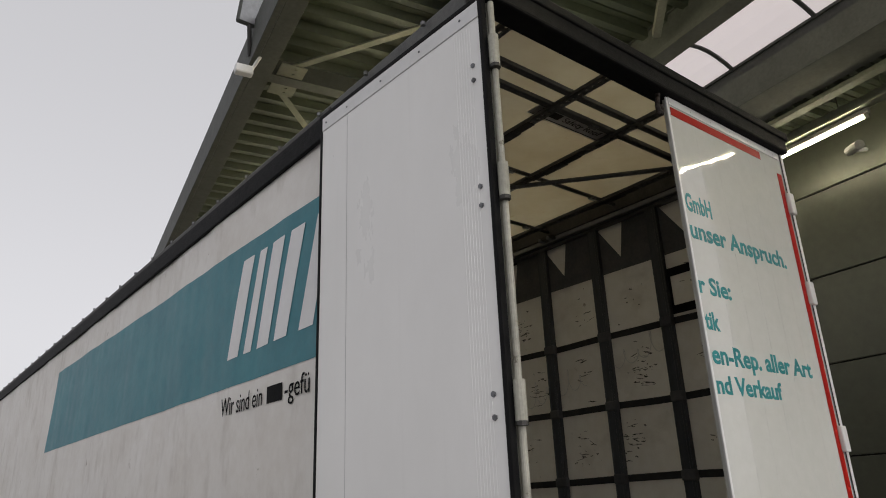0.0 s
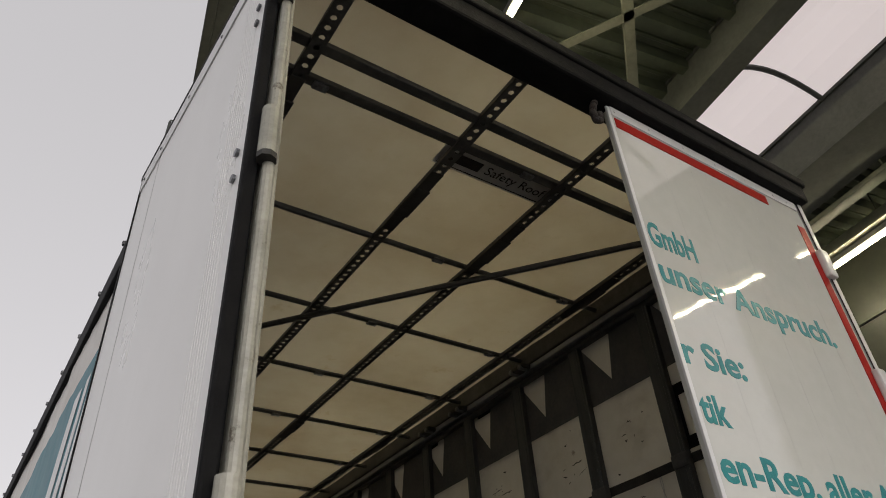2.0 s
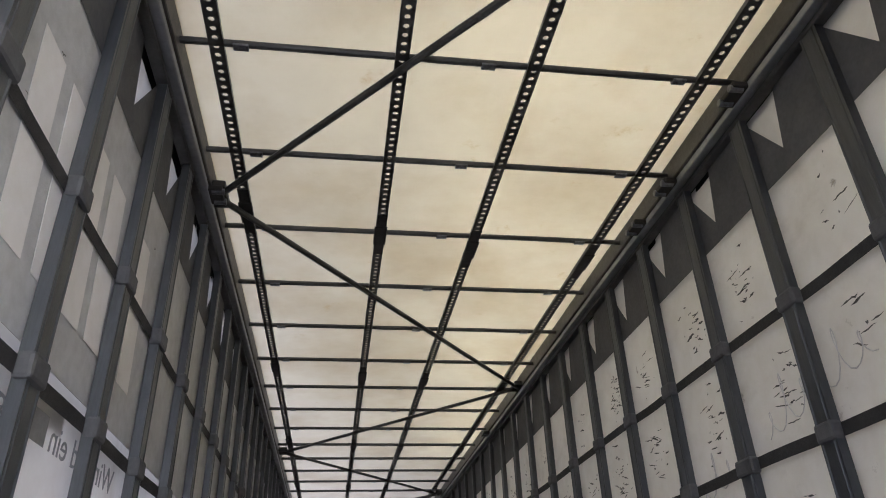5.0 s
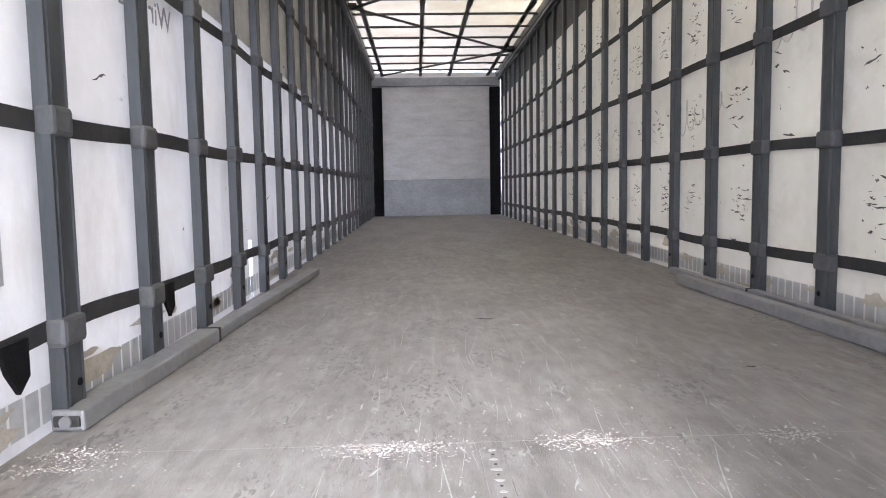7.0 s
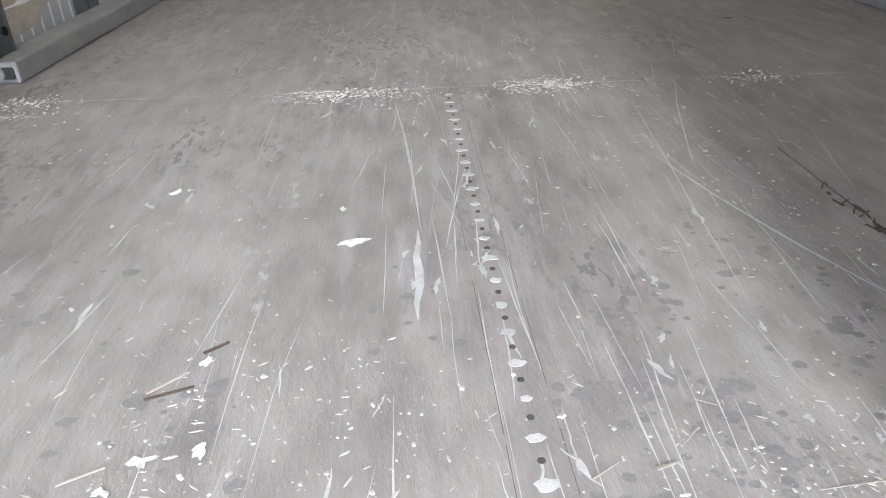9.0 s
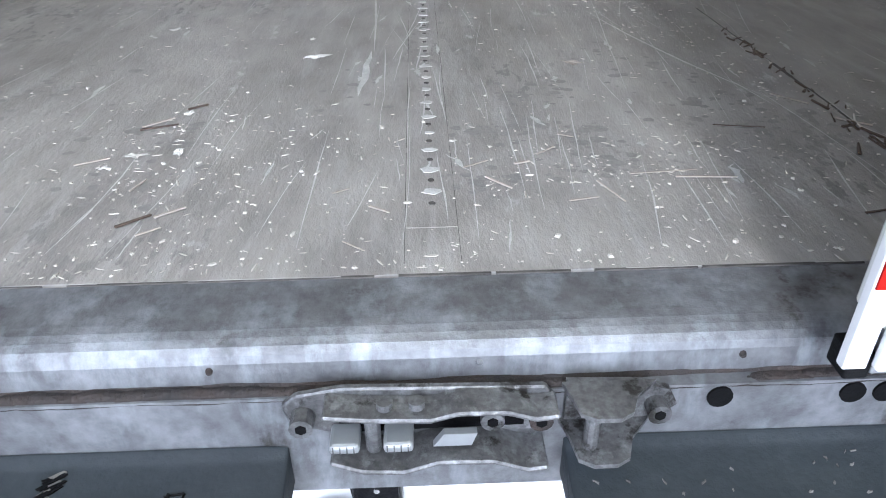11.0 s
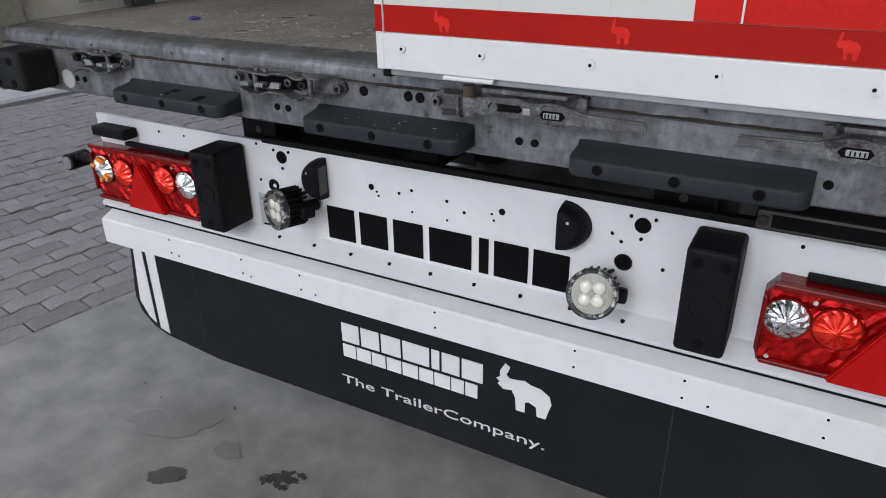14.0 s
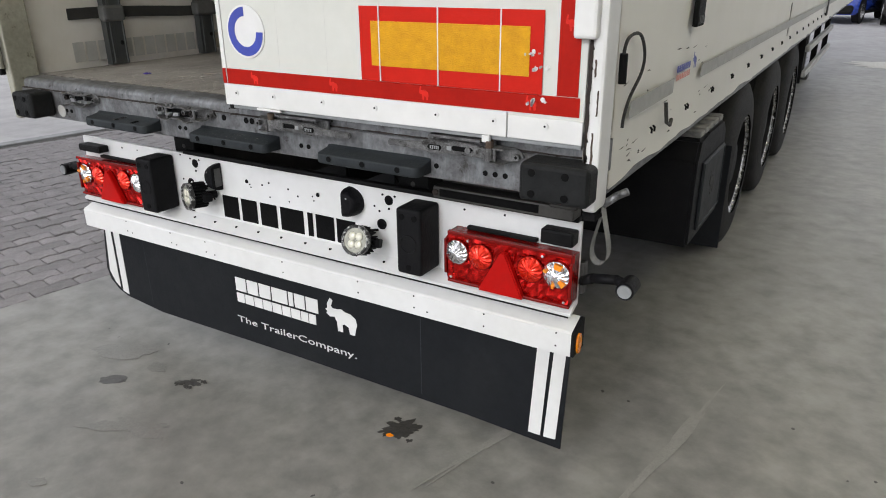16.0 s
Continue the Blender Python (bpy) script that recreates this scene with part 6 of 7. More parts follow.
def underbody():
    for s in (-1, 1):
        part("chassis_beam", box(B(), (s * 0.52, 0.36, 0.62), (s * 0.66, 12.9, 0.98), 0.01), M_DARK, trailer, "dark chassis beam")
        for y in (2.745, 3.99, 5.22):
            wheel(s * 1.05, y, s)
    for y in (2.745, 3.99, 5.22):
        part("axle", tube(B(), (-1.0, y, 0.485), (1.0, y, 0.485), 0.06, 12), M_DARK, trailer)
    for k in range(22):
        y = 0.75 + k * 0.58
        part("cross_bearer", box(B(), (-1.2, y, 0.99), (1.2, y + 0.06, 1.09), 0.004), M_DARK, trailer)
    for s in (-1, 1):
        br = part("hanger_plate", box(B(), (s * 0.50, 0.27, 0.70), (s * 0.62, 0.37, 1.012), 0.006), M_BLACK, trailer, "black plate between sill and chassis")
        for z in (0.90, 0.96):
            part("bolt_hole", disc(B(), (s * 0.56, 0.269, z), "y", 0.009, 0.003, 10), M_DARK, br)
        # wheel mudflap with a pale emblem
        fl = part("wheel_flap", box(B(), (s * 0.84, 2.16, 0.16), (s * 1.26, 2.168, 0.72), 0.003, 1), M_FLAP, trailer, "black rubber flap behind the wheels")
        part("emblem_shape", prism(B(), [(s * 1.05 + a * 0.13, 0.52 + c * 0.10) for a, c in EMBLEM], "y", 2.157, 2.1595), M_FADED, fl, "plain pale animal shape")
    ch = part("rear_channel", box(B(), (0.705, 0.16, 0.905), (1.165, 0.225, 0.945), 0.006), M_DARK, trailer, "dark steel channel under the sill")
    part("channel_recess", box(B(), (0.73, 0.1585, 0.914), (1.06, 0.1605, 0.939), 0.0008), M_INK, ch)
    part("channel_end", tube(B(), (0.716, 0.160, 0.926), (0.716, 0.155, 0.926), 0.010, 12), M_RUST, ch)
    for s in (-1, 1):
        part("side_raver", box(B(), (s * 1.20, 0.06, 1.0), (s * 1.255, 13.6, 1.15), 0.006), M_GALV, trailer, "galvanised side rail of the load bed")
    # mudguard box before the wheels
    for s in (-1, 1):
        prof = [(1.39, 0.42), (1.39, 0.80), (1.44, 0.89), (1.60, 0.905), (1.92, 0.90), (2.00, 0.84), (2.02, 0.60), (2.00, 0.42)]
        bm = prism(B(), prof, "x", s * 0.62, s * 1.245)
        bmesh.ops.bevel(bm, geom=bm.edges[:], offset=0.012, segments=2, affect="EDGES")
        b = part("side_box", bm, M_BLOCK, trailer, "black plastic wheel-side box with a dusty top")
        part("box_panel", box(B(), (s * 1.244, 1.50, 0.47), (s * 1.256, 1.96, 0.78), 0.006), M_FLAP, b)
        part("panel_rim", pipe(B(), [(s * 1.256, y, z) for y, z in ((1.51, 0.48), (1.95, 0.48), (1.95, 0.77), (1.51, 0.77), (1.51, 0.48))], 0.005, 6), M_BUFFER, b)
        part("emblem_shape", prism(B(), [(1.72 + a * 0.12, 0.64 + c * 0.10) for a, c in EMBLEM], "x", s * 1.2555, s * 1.2575), M_STRAP, b)
        for k in range(5):
            y0 = 1.45 + 0.10 * k
            part("step_pad", box(B(), (s * (1.06 if k % 2 else 0.99), y0, 0.895), (s * 1.235, y0 + 0.075, 0.922), 0.006), M_DUST, b, "dusty grey step pad")
        part("guard_bracket", box(B(), (s * 0.8, 2.05, 0.86), (s * 1.1, 2.10, 1.0), 0.006), M_DARK, trailer)
        g = part("side_guard", box(B(), (s * 1.20, 6.2, 0.56), (s * 1.24, 9.4, 0.62), 0.006), M_FADED, trailer, "pale side guard rail")
        part("guard_rail", box(B(), (s * 1.20, 6.2, 0.80), (s * 1.24, 9.4, 0.86), 0.006), M_FADED, g)
        for y in (6.2, 7.8, 9.35):
            part("guard_post", box(B(), (s * 1.14, y, 0.50), (s * 1.20, y + 0.05, 1.0), 0.006), M_BLACK, g)
        part("landing_leg", box(B(), (s * 0.75, 10.4, 0.12), (s * 0.9, 10.55, 1.0), 0.01), M_DARK, trailer)
        part("landing_foot", box(B(), (s * 0.68, 10.33, 0.0), (s * 0.97, 10.62, 0.10), 0.01), M_DARK, trailer)


def side_fittings():
    x = 1.268
    # loose edge strip of the right rear post and its hanging strap
    p = part("post_cover", box(B(), (1.246, -0.012, 1.0), (1.281, 0.075, 3.80), 0.008), M_WHITE, trailer, "scratched white post cover")
    rnd = random.Random(14)
    for x0, z0, z1, w in ((1.2455, 1.20, 1.405, 0.006), (1.262, 1.10, 1.20, 0.004), (1.250, 1.03, 1.09, 0.005), (1.268, 1.24, 1.30, 0.003), (1.258, 1.33, 1.37, 0.003), (1.272, 1.06, 1.075, 0.005)):
        n = 7
        left = [(x0 - w * rnd.uniform(0.3, 1.0), z0 + (z1 - z0) * k / n) for k in range(n + 1)]
        right = [(x0 + w * rnd.uniform(0.3, 1.0), z1 - (z1 - z0) * k / n) for k in range(n + 1)]
        part("rust_patch", prism(B(), left + right, "y", -0.0132, -0.0118), M_RUST if w > 0.0045 else M_BROWN, p, "rust and torn paint")
    part("post_groove", box(B(), (1.2405, -0.0100, 1.02), (1.2458, -0.0060, 3.78)), M_RUST, p, "rusty gap beside the post")
    for k in range(26):
        z, l = 1.02 + 0.42 * rnd.random(), rnd.uniform(0.006, 0.03)
        pts = [(1.2452, z), (1.2452 + rnd.uniform(0.002, 0.008), z + l * 0.2), (1.2452 + rnd.uniform(0.001, 0.006), z + l * 0.7), (1.2452, z + l)]
        part("rust_patch", prism(B(), pts, "y", -0.0130, -0.0117), M_RUST if k % 3 else M_BROWN, p)
    part("corner_bracket", box(B(), (1.238, 0.02, 0.966), (1.274, 0.10, 0.99), 0.005), M_BLACK, trailer)
    bm = pipe(B(), [(1.275, 0.07, 1.0), (1.31, 0.07, 1.03), (1.335, 0.07, 1.045)], 0.010, 8)
    part("lashing_hook", bm, M_GALV, trailer, "steel lashing hook", smooth=True)
    bm = B()
    grid(bm, 24, 2, lambda u, v: (1.278 + 0.028 * math.sin(u * math.tau) * (0.4 + 0.6 * math.sin(u * math.pi)), 0.045 + 0.035 * v + 0.012 * u, 1.005 - 0.165 * math.sin(u * math.pi)))
    part("strap_end", bm, M_DUST, trailer, "loose grey strap loop hanging from the corner", smooth=True)
    def bend(pts, n=5):
        """A smooth line through the points."""
        q = [pts[0]] + list(pts) + [pts[-1]]
        out = []
        for a, b, c, d in zip(q, q[1:], q[2:], q[3:]):
            for k in range(n):
                t = k / n
                out.append(tuple(0.5 * (2 * b[i] + (c[i] - a[i]) * t + (2 * a[i] - 5 * b[i] + 4 * c[i] - d[i]) * t * t + (3 * b[i] - a[i] - 3 * c[i] + d[i]) * t ** 3) for i in range(3)))
        return out + [pts[-1]]
    line = [(x + 0.014, y, z) for y, z in ((0.118, 1.315), (0.116, 1.375), (0.15, 1.408), (0.24, 1.408), (0.295, 1.36), (0.285, 1.31), (0.20, 1.258), (0.160, 1.215), (0.152, 1.185))]
    part("tarp_cable", pipe(B(), bend(line), 0.0042, 6), M_STRAP, trailer, "dark tarpaulin cable", smooth=True)
    part("cable_sleeve", tube(B(), (x + 0.014, 0.119, 1.30), (x + 0.014, 0.116, 1.372), 0.010, 10), M_BLACK, trailer, "black rubber cable sleeve")
    b = part("side_buckle", box(B(), (x + 0.006, 0.845, 1.385), (x + 0.024, 0.945, 1.60), 0.005), M_BLACK, trailer, "black side buckle")
    for k in range(4):
        part("buckle_rib", box(B(), (x + 0.024, 0.856 + 0.020 * k, 1.395), (x + 0.028, 0.867 + 0.020 * k, 1.42), 0.001), M_DARK, b)
    for k in range(16):
        y = 0.45 + k * 0.42
        h = part("curtain_hook", pipe(B(), [(x + 0.008, y, 1.132), (x + 0.014, y, 1.126), (x + 0.013, y + 0.003, 1.114)], 0.0034, 6), M_BLACK, trailer)
        part("curtain_hook", pipe(B(), [(x + 0.008, y + 0.03, 1.132), (x + 0.014, y + 0.03, 1.126), (x + 0.013, y + 0.033, 1.114)], 0.0034, 6), M_BLACK, trailer)
    part("edge_hook", pipe(B(), [(x + 0.010, 0.60, 1.18), (x + 0.018, 0.60, 1.12), (x + 0.02, 0.64, 1.105), (x + 0.018, 0.66, 1.12)], 0.006, 6), M_DARK, trailer)
    for y in (6.9,):
        part("side_buckle", box(B(), (x + 0.005, y, 1.10), (x + 0.02, y + 0.09, 1.6), 0.004), M_DARK, trailer, "dark side buckle")


# ---------- loose things on the load floor ----------
def cargo_beam(a, b, w, h, label, cut=None, end=True):
    a, b = Vector((*a, FZ)), Vector((*b, FZ))
    d = b - a
    m = Matrix.Translation(a) @ pose(0, 0, 0, 0, 0, math.degrees(math.atan2(-d.x, d.y)))
    top = thing("cargo_beam", label, "beam", group="cargo beams on the floor", m=m)
    L = d.length
    cut = cut or L
    part("outer_tube", box(B(), (-w / 2, 0, 0.001), (w / 2, cut, h), 0.006), M_BEAM, top)
    if cut < L:
        part("inner_tube", box(B(), (-w / 2 + 0.006, cut, 0.001), (w / 2 - 0.006, L, h - 0.007), 0.006), M_BEAM, top)
        part("collar", box(B(), (-w / 2 - 0.003, cut - 0.012, 0.001), (w / 2 + 0.003, cut + 0.004, h + 0.003), 0.003), M_DARK, top, "dark collar")
    if end:
        e = part("end_fitting", box(B(), (-w / 2 + 0.008, -0.006, 0.012), (w / 2 - 0.008, 0.004, h - 0.012), 0.004), M_DARK, top, "dark end fitting")
        part("end_bolt", tube(B(), (0, -0.012, h / 2), (0, 0.0, h / 2), 0.014, 12), M_BEAM, e)
    return top


def floor_litter():
    rnd = random.Random(7)

    def sliver(x, y, l, w, ang, mt, name="wood_splinter", lab="pale splinter of wood on the load floor"):
        bm = box(B(), (-l / 2, -w / 2, 0), (l / 2, w / 2, w * 0.5), w * 0.15, 1)
        for v in bm.verts:
            v.co.y += 0.25 * w * math.sin(v.co.x * 40)
            if v.co.x > 0:
                v.co.y *= 0.6
        thing(name, lab, "debris", bm, mt, group="debris on the load floor", m=pose(x, y, FZ + 0.001, 0, 0, ang))

    def flake(x, y, r, ang, mt, name, lab, st=2.0, n=13):
        """A thin ragged flake with curled edges."""
        bm = B()
        c = bm.verts.new((0, 0, 0.0015))
        ring = []
        for k in range(n):
            a = k * math.tau / n
            q = r * rnd.uniform(0.45, 1.15)
            ring.append(bm.verts.new((st * q * math.cos(a), q * math.sin(a), rnd.uniform(0.0002, 0.003))))
        for k in range(n):
            bm.faces.new((c, ring[k], ring[(k + 1) % n]))
        thing(name, lab, "debris", bm, mt, group="debris on the load floor", m=pose(x, y, FZ + 0.0012, 0, 0, ang))

    for x, y, l, w, a in ((-0.18, 0.285, 0.05, 0.007, -50), (-0.07, 0.26, 0.055, 0.006, -70), (0.035, 0.285, 0.075, 0.005, -5), (-0.10, 0.245, 0.05, 0.004, 10), (-0.62, 0.36, 0.06, 0.005, 25),
                          (-0.55, 0.30, 0.045, 0.006, 70), (-0.50, 0.24, 0.04, 0.005, 35), (-0.34, 0.275, 0.03, 0.004, 30), (-0.30, 0.235, 0.028, 0.004, -35), (-0.58, 0.47, 0.05, 0.006, 40),
                          (-0.005, 0.30, 0.07, 0.004, 4), (-0.12, 0.36, 0.03, 0.005, 40), (-0.09, 0.40, 0.03, 0.004, -30), (-0.15, 0.33, 0.025, 0.005, 15), (-0.51, 0.205, 0.035, 0.004, 35), (-0.32, 0.17, 0.03, 0.003, -40), (0.22, 0.50, 0.06, 0.006, -50), (0.26, 0.42, 0.07, 0.007, -40), (0.30, 0.35, 0.05, 0.005, -60), (-0.80, 0.33, 0.05, 0.005, 15), (-0.2, 0.33, 0.04, 0.004, 30)):
        sliver(x, y, l * rnd.uniform(0.6, 1.05), w * rnd.uniform(0.4, 0.8), a, M_WOOD)
    for _ in range(46):
        y = 0.34 + 0.5 * rnd.random() ** 1.5
        sliver(0.262 + rnd.gauss(-0.004, 0.012 if y < 0.5 else 0.006), y, rnd.uniform(0.008, 0.035), rnd.uniform(0.002, 0.005), rnd.gauss(75, 25), M_BROWN, "brown_chip", "brown chip of bark in the floor joint")
    for x, y, l, w, a in ((-0.545, 0.52, 0.028, 0.004, 35), (-0.575, 0.455, 0.045, 0.0035, 18), (-0.53, 0.225, 0.035, 0.004, 38), (0.17, 0.205, 0.03, 0.003, 10), (0.12, 0.415, 0.06, 0.002, -12)):
        sliver(x, y, l, w, a, M_BROWN, "dark_splinter", "dark splinter of wood on the load floor")
    bm = pipe(B(), [(0.272 + 0.012 * math.sin(k * 0.9), 0.30 + 0.02 * k, 0.0022) for k in range(8)], 0.0013, 6)
    thing("cord", "pale thin cord lying beside the floor joint", "debris", bm, M_PALE, group="debris on the load floor", m=pose(0, 0, FZ))
    flake(-0.412, 0.723, 0.011, 8, M_FLAKE, "paint_flake", "white flake of paint on the load floor")
    flake(-0.031, 0.665, 0.009, -20, M_WOOD, "wood_splinter", "pale splinter of wood on the load floor")
    flake(-0.014, 2.617, 0.014, 0, M_FLAKE, "paint_flake", "white flake on the load floor", 1.2)
    flake(-0.128, 2.76, 0.012, -10, M_DARK, "torn_strip", "dark torn strip lying on the load floor", 4.5)
    flake(0.584, 1.914, 0.012, 5, M_DARK, "torn_strip", "dark torn scrap lying on the load floor")
    bm = B()
    for dx, dy, dz, r in ((0, 0, 0.004, 0.011), (0.012, 0.004, 0.004, 0.008), (-0.010, 0.003, 0.003, 0.007)):
        bmesh.ops.create_icosphere(bm, subdivisions=1, radius=r, matrix=Matrix.Translation((dx, dy, dz + 0.001)) @ Matrix.Diagonal((1.2, 0.8, 0.45, 1)))
    thing("plastic_cap", "purple crumpled plastic scrap on the load floor", "debris", bm, M_PURPLE, group="debris on the load floor", m=pose(-0.80, 0.325, FZ + 0.001, 0, 0, 20))
    for x, y, r in ((-0.68, 0.90, 0.008), (-0.66, 0.905, 0.004), (-0.433, 0.818, 0.005), (-0.549, 0.497, 0.006), (-0.53, 0.38, 0.007), (-0.60, 0.34, 0.006), (-0.575, 0.37, 0.008)):
        flake(x, y, r, rnd.uniform(0, 180), M_FLAKE, "paint_flake", "white flake of paint on the load floor", 1.5)
    verts, faces = [], []
    for cx, cy, sx, sy, n in ((-0.155, 0.42, 0.025, 0.02, 26), (-0.09, 0.41, 0.03, 0.02, 34), (-0.10, 0.545, 0.03, 0.03, 30), (-0.05, 0.33, 0.05, 0.025, 46), (-0.19, 0.29, 0.03, 0.02, 22), (-0.60, 0.30, 0.06, 0.04, 26), (-0.55, 0.42, 0.05, 0.03, 26),
                              (0.12, 0.50, 0.05, 0.06, 44), (0.16, 0.38, 0.06, 0.04, 38), (-0.75, 0.6, 0.06, 0.06, 24), (-0.35, 0.55, 0.05, 0.05, 16), (0.04, 0.66, 0.06, 0.06, 26)):
        for _ in range(n):
            x, y, r, b = rnd.gauss(cx, sx), rnd.gauss(cy, sy), abs(rnd.gauss(0, 0.0032)) + 0.0015, len(verts)
            ph, zf = rnd.random() * 9, FZ + rnd.uniform(0.0002, 0.0006)
            for k in range(12):
                a = k * math.tau / 12
                q = r * (1 + 0.5 * noise.noise((math.cos(a) * 1.3 + ph, math.sin(a) * 1.3, ph)))
                verts.append((x + 1.3 * q * math.cos(a), y + q * math.sin(a), zf))
            faces.append(list(range(b, b + 12)))
    me = bpy.data.meshes.new("flaking")
    me.from_pydata(verts, [], faces)
    me.materials.append(M_FLOORSTAIN)
    o = new("flaking", me)
    o.parent = trailer
    o["kind"], o["label"] = "stuff", "dark flaked-off spots of floor coating"
    # fine crumbs, past counting
    verts, faces = [], []

    def crumb(x, y, r, long=True):
        n, b = rnd.choice((4, 5, 6)), len(verts)
        a0 = rnd.random() * 6
        st = rnd.choice((1.0, 1.4, 2.0, 3.5, 6.0) if long else (1.0, 1.2, 1.6))
        r = r / st ** 0.45
        ca, sa = math.cos(a0 * 2), math.sin(a0 * 2)
        for z, k in ((FZ + 0.0005, 1.0), (FZ + 0.0005 + r * rnd.uniform(0.3, 0.7), 0.7)):
            for i in range(n):
                a = a0 + i * math.tau / n
                px, py = st * r * k * math.cos(a) * rnd.uniform(0.7, 1.2), r * k * math.sin(a) * rnd.uniform(0.7, 1.2)
                verts.append((x + px * ca - py * sa, y + px * sa + py * ca, z))
        faces.append([b + n + i for i in range(n)])
        for i in range(n):
            faces.append([b + i, b + (i + 1) % n, b + n + (i + 1) % n, b + n + i])

    clusters = [(-0.47, 1.345, 0.07, 0.022, 800), (-0.04, 1.36, 0.05, 0.025, 800), (-0.356, 1.30, 0.04, 0.05, 90), (-1.10, 1.36, 0.05, 0.03, 420), (-1.12, 1.28, 0.05, 0.015, 260), (0.40, 1.36, 0.06, 0.03, 300), (0.10, 1.15, 0.04, 0.16, 150), (0.16, 0.9, 0.05, 0.2, 150),
                (-0.50, 0.38, 0.12, 0.10, 220), (-0.55, 0.30, 0.08, 0.05, 90), (0.0, 0.34, 0.10, 0.05, 160), (-0.10, 0.30, 0.05, 0.04, 80), (-0.4, 0.16, 0.4, 0.02, 120), (0.26, 0.55, 0.05, 0.2, 120), (-0.55, 0.47, 0.06, 0.05, 60),
                (0.1, 0.30, 0.06, 0.05, 60), (-0.9, 0.5, 0.2, 0.2, 90)]
    for cx, cy, sx, sy, n in clusters:
        for _ in range(n):
            crumb(rnd.gauss(cx, sx), max(0.13, rnd.gauss(cy, sy)), abs(rnd.gauss(0.0, 0.0013 if cy > 1.2 else 0.0011)) + 0.0004, cy < 1.2)
    for _ in range(4200):
        crumb(rnd.uniform(-1.1, 1.1), 0.135 + 3.2 * rnd.random() ** 2.0, abs(rnd.gauss(0, 0.0011)) + 0.0004)
    me = bpy.data.meshes.new("floor_crumbs")
    me.from_pydata(verts, [], faces)
    me.materials.append(M_PALE)
    tagged(new("floor_crumbs", me), "pale crumbs and chips strewn over the load floor", "debris", kind="stuff")


def floor_scratches():
    """Fine pale drag marks along the load floor, past counting."""
    rnd = random.Random(31)
    verts, faces = [], []

    def scratch(x, y, l, w, ang):
        b, n = len(verts), 6
        bow = rnd.gauss(0, 0.01) * l
        for k in range(n + 1):
            u = k / n
            px = x + math.sin(ang) * l * u + bow * math.sin(math.pi * u) + rnd.gauss(0, w * 0.4)
            py = y + math.cos(ang) * l * u
            ww = w * (0.15 + math.sin(math.pi * u)) * rnd.uniform(0.4, 1.1)
            verts.extend(((px - ww, py, FZ + 0.0007), (px + ww, py, FZ + 0.0007)))
        for k in range(n):
            faces.append((b + 2 * k, b + 2 * k + 1, b + 2 * k + 3, b + 2 * k + 2))

    for k in range(300):
        scratch(rnd.gauss(-0.1, 0.42), 0.15 + 2.2 * rnd.random() ** 1.4, rnd.uniform(0.03, 0.28), rnd.uniform(0.0003, 0.0011), rnd.gauss(0.05, 0.09))
    for k in range(90):
        scratch(rnd.gauss(-0.1, 0.4), 0.2 + 1.6 * rnd.random(), rnd.uniform(0.01, 0.06), rnd.uniform(0.0015, 0.004), rnd.gauss(0.05, 0.25))
    for x, y, l, w, ang in ((0.02, 0.55, 0.75, 0.0016, 0.12), (0.10, 0.9, 0.5, 0.0018, 0.28), (-0.33, 0.75, 0.55, 0.002, -0.05), (-0.30, 0.70, 0.28, 0.0012, 0.2), (-0.34, 0.55, 0.2, 0.005, 0.02), (0.2, 0.5, 0.5, 0.0025, -0.3)):
        scratch(x, y, l, w, ang)
    me = bpy.data.meshes.new("scratching")
    me.from_pydata(verts, [], faces)
    me.materials.append(M_SCRATCH)
    o = new("scratching", me)
    o.parent = trailer
    o["kind"], o["label"] = "stuff", "pale drag marks on the load floor"


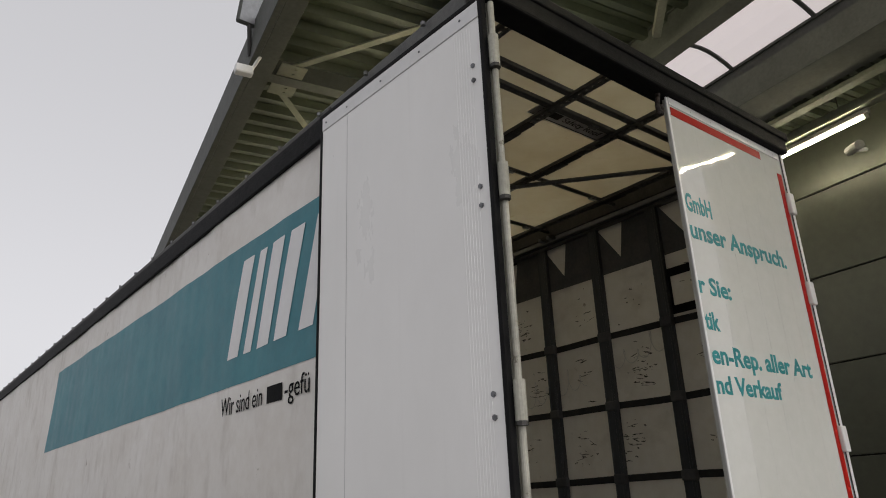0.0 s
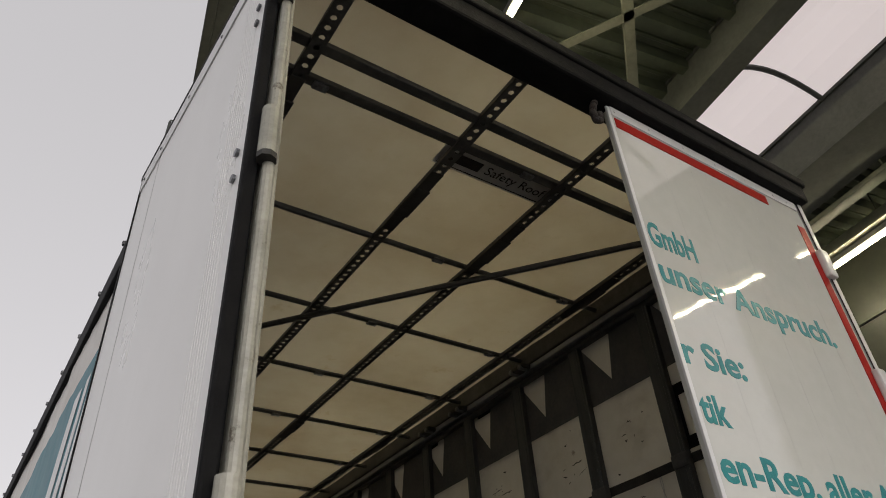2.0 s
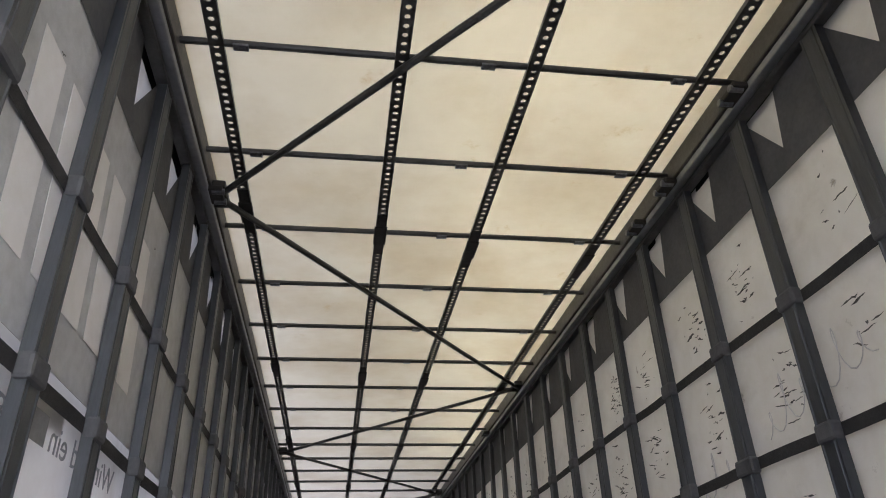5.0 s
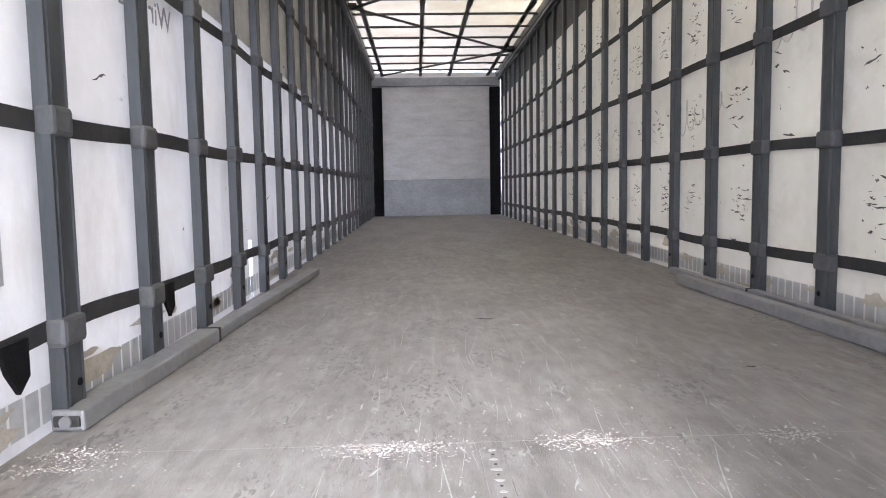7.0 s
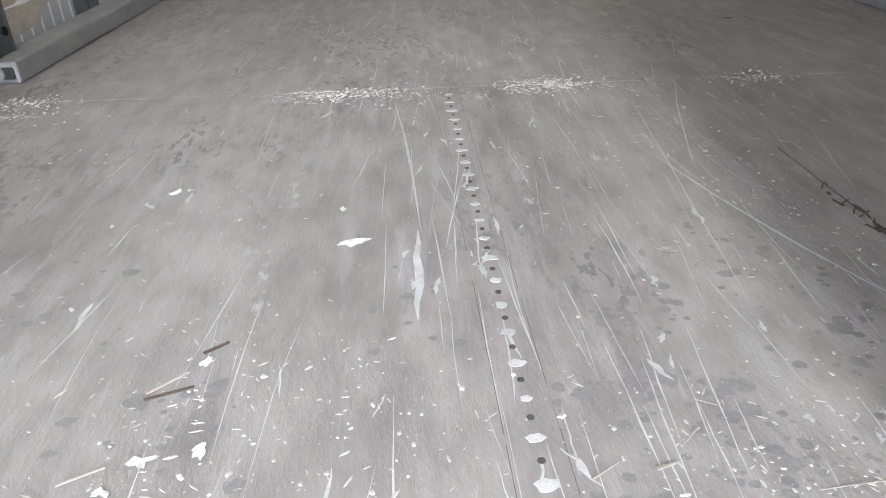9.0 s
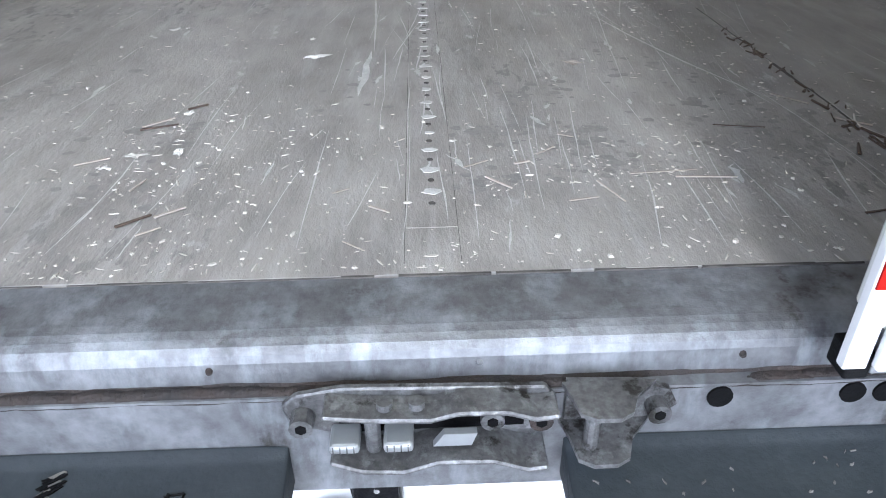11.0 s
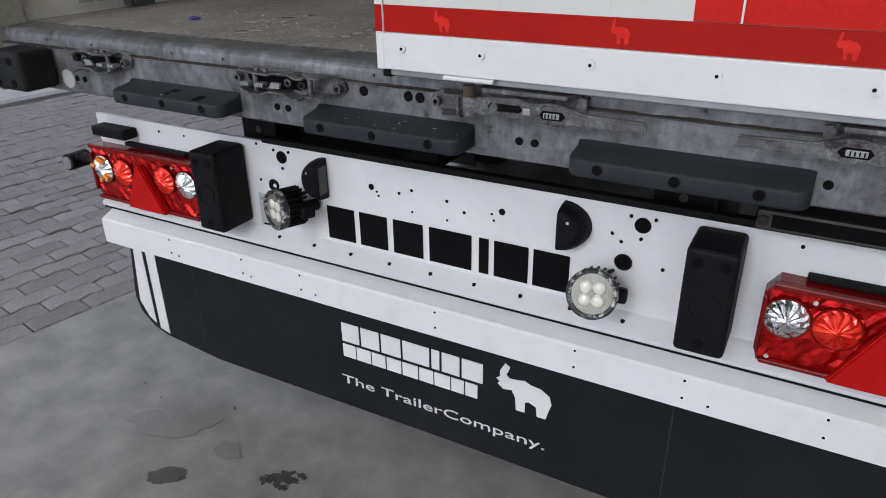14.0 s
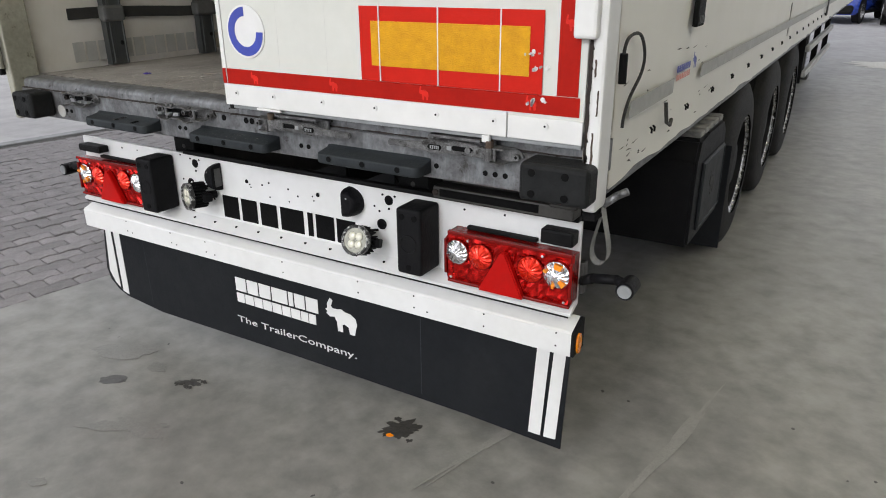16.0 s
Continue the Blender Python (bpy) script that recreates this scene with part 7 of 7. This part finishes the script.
def ground_marks():
    rnd = random.Random(3)

    def stain(x, y, rx, ry, ang, mt, lab, name="oil_stain", n=26, rough=0.35):
        pts = []
        n = max(n, 44) if name != "grit_speck" else n
        for k in range(n):
            a = k * math.tau / n
            c = (math.cos(a), math.sin(a))
            r = 1 + rough * (noise.noise((c[0] * 1.5 + x * 9, c[1] * 1.5 + y * 9, 0.3)) + 0.5 * noise.noise((c[0] * 4 + x * 5, c[1] * 4, 2.0)) + 0.25 * noise.noise((c[0] * 9, c[1] * 9 + y, 5.0)))
            pts.append((rx * r * c[0], ry * r * c[1]))
        layer["z"] += 0.0002
        bm = prism(B(), pts, "z", 0.0004, 0.0012)
        thing(name, lab, "stain", bm, mt, m=pose(x, y, layer["z"], 0, 0, ang))

    layer = {"z": 0.0}
    stain(-0.652, -0.172, 0.055, 0.032, 30, M_OIL, "black oil blot on the concrete")
    stain(-0.356, -0.032, 0.04, 0.03, 0, M_OIL, "dark oil blot on the concrete", rough=0.9)
    stain(0.555, 0.145, 0.07, 0.045, 60, M_OIL, "dark brown oil stain on the concrete", rough=1.0)
    stain(0.575, 0.12, 0.035, 0.03, 20, M_OIL, "dark brown oil stain on the concrete", rough=0.8)
    stain(0.55, 0.095, 0.014, 0.010, 20, M_AMBER, "small orange fleck on the concrete", "paint_fleck")
    stain(-0.81, 0.0, 0.13, 0.07, 20, M_DAMP, "damp dark patch on the concrete", "damp_patch")
    stain(-0.57, -0.02, 0.05, 0.03, -10, M_DAMP, "damp dark patch on the concrete", "damp_patch")
    stain(-0.29, -0.34, 0.16, 0.05, 25, M_DAMP, "faded stain on the concrete", "damp_patch", rough=0.8)
    stain(-0.31, -0.70, 0.035, 0.02, 25, M_DAMP, "faded stain on the concrete", "damp_patch")
    # plain white patch near the far end of the slab
    stain(2.3, 12.9, 1.2, 0.45, 12, M_FLAKE, "large ragged white patch on the concrete", "paint_patch", 40, 0.6)
    for x, y, r in ((-0.62, -0.16, 0.012), (-0.39, -0.06, 0.014), (-0.33, -0.06, 0.010), (-0.31, 0.0, 0.012), (0.60, 0.17, 0.018), (0.52, 0.19, 0.012), (0.63, 0.10, 0.010)):
        stain(x, y, r * 1.3, r, 40 * x, M_OIL, "small dark oil blot on the concrete", rough=0.8)
    for x, y, rx, ry, a in ((0.25, -0.55, 0.30, 0.02, 20), (0.9, 0.3, 0.35, 0.015, 75), (1.45, 0.6, 0.5, 0.02, 80), (1.7, -0.1, 0.25, 0.02, 60)):
        stain(x, y, rx, ry, a, M_PALEMARK, "pale scraped streak on the concrete", "scrape", 40, 0.9)
    for _ in range(24):
        x, y = rnd.uniform(-1.2, 2.2), rnd.uniform(-1.2, 0.9)
        stain(x, y, rnd.uniform(0.004, 0.010), rnd.uniform(0.003, 0.007), rnd.uniform(0, 180), M_OIL, "small dark speck on the concrete", "grit_speck", 8)


def far_car(x, y, turn, paint, label, cat="car"):
    top = thing("parked_car", label, cat, m=pose(x, y, 0.0, 0, 0, turn))
    prof = [(-2.1, 0.25), (-2.12, 0.62), (-1.95, 0.92), (-1.75, 1.0), (-1.35, 1.46), (0.2, 1.50), (0.95, 1.02), (1.85, 0.86), (2.08, 0.62), (2.1, 0.25)]
    bm = prism(B(), prof, "y", -0.85, 0.85)
    for v in bm.verts:
        if v.co.z > 1.05:
            v.co.y *= 0.78
    bmesh.ops.bevel(bm, geom=bm.edges[:], offset=0.05, segments=2, affect="EDGES")
    part("body", bm, paint, top, smooth=True)
    for s in (-1, 1):
        q = prism(B(), [(-1.55, 1.03), (-1.25, 1.38), (0.12, 1.42), (0.72, 1.03)], "y", s * 0.79, s * 0.82)
        part("side_window", q, M_BLACK, top)
        for xw in (-1.3, 1.3):
            w = part("wheel", tube(B(), (xw, s * 0.86, 0.33), (xw, s * 0.66, 0.33), 0.33, 24), M_TYRE, top)
            part("rim", tube(B(), (xw, s * 0.875, 0.33), (xw, s * 0.86, 0.33), 0.21, 16), M_RIM, w)
        part("tail_light", box(B(), (-2.10, s * 0.58 - 0.14, 0.70), (-1.93, s * 0.58 + 0.14, 0.92), 0.02), M_REDLIGHT, top, "red tail light")
        part("sill", box(B(), (-1.0, s * 0.855 - 0.02, 0.25), (1.0, s * 0.855 + 0.02, 0.34), 0.01), M_BLACK, top)
        for xw in (-1.3, 1.3):
            part("wheel_arch", disc(B(), (xw, s * 0.842, 0.36), "y", 0.39, 0.03, 24), M_BLACK, top)
    part("bumper", box(B(), (-2.17, -0.80, 0.28), (-1.95, 0.80, 0.52), 0.05), M_BLACK, top, "dark rear bumper")
    part("rear_window", prism(B(), [(-0.6, 1.05), (0.6, 1.05), (0.5, 1.40), (-0.5, 1.40)], "x", -1.72, -1.70), M_BLACK, top)


rear_gear()
underbody()
side_fittings()
cargo_beam((-1.200, 1.505), (-1.060, 4.40), 0.078, 0.050, "two grey aluminium cargo beams laid end to end along the curtain", 0.95)
cargo_beam((1.125, 1.0), (1.035, 3.66), 0.062, 0.052, "grey aluminium cargo beam lying beside the curtain", None)
cargo_beam((1.190, 0.9), (1.140, 4.08), 0.052, 0.052, "grey aluminium cargo beam lying beside the curtain", 2.2)
floor_litter()
floor_scratches()
ground_marks()
far_car(0.61, 25.29, 78, M_BLUECAR, "blue hatchback car parked far off in the yard")
far_car(2.52, 25.03, 92, M_DARK, "dark car parked far off in the yard")


# ---------- paving beside the slab ----------
def pavers():
    """Interlocking pavers with wavy long sides, courses along the slab."""
    top = thing("pavement", "grey weathered interlocking pavers laid in courses", "pavement", kind="structure", m=HALL)
    part("bed", box(B(), (-5.58, -3.4, -0.2), (-1.692, 13.5, -0.016)), M_JOINT, top)
    L, W, H, g = 0.218, 0.106, 0.05, 0.005

    def ring(bm, inset, z):
        wave = [(k * L / 8, 0.007 * (1, 0.2, -1, 0.2)[k % 4]) for k in range(9)]
        lo = [(min(max(a, inset), L - inset), c + inset) for a, c in wave]
        hi = [(min(max(a, inset), L - inset), W + c - inset) for a, c in wave]
        return [bm.verts.new((c, a, z)) for a, c in lo + hi[::-1]]

    bm = B()
    r = [ring(bm, 0.0, -H), ring(bm, 0.0, -0.004), ring(bm, 0.004, 0.0)]
    bm.faces.new(r[2])
    for a, b in zip(r, r[1:]):
        for k in range(len(a)):
            bm.faces.new((a[k], a[(k + 1) % len(a)], b[(k + 1) % len(a)], b[k]))
    bmesh.ops.recalc_face_normals(bm, faces=bm.faces)
    shape = mesh_of("paver", bm, M_PAVER)
    rnd = random.Random(11)
    near, verts, faces = 0, [], []
    base = [tuple(v.co) for v in shape.vertices]
    polys = [tuple(p.vertices) for p in shape.polygons]
    for i in range(int(3.85 / (W + g))):
        for j in range(int(12.8 / (L + g))):
            v, u = -1.70 - (i + 1) * (W + g), -3.3 + j * (L + g) + (i % 2) * (L + g) / 2
            m = pose(v, u, rnd.gauss(-0.005, 0.002), rnd.gauss(0, 0.7), rnd.gauss(0, 0.7), rnd.gauss(0, 0.3))
            if near < 300 and v > -3.3 and -0.6 < u < 4.2:
                o = new("paver", shape)
                o.parent, o.matrix_basis = top, m
                near += 1
            else:
                b = len(verts)
                verts += [tuple(m @ Vector(c)) for c in base]
                faces += [tuple(b + k for k in p) for p in polys]
    me = bpy.data.meshes.new("paving_rest")
    me.from_pydata(verts, [], faces)
    me.materials.append(M_PAVER)
    o = new("paving_rest", me)
    o.parent = top
    o["kind"] = "stuff"
    bm = box(B(), (-5.74, -6.0, -0.2), (-5.60, 20, 0.004), 0.006)
    thing("trim", "pale concrete kerb strip along the paving", "kerb", bm, M_LINE, m=HALL, kind="structure")


pavers()
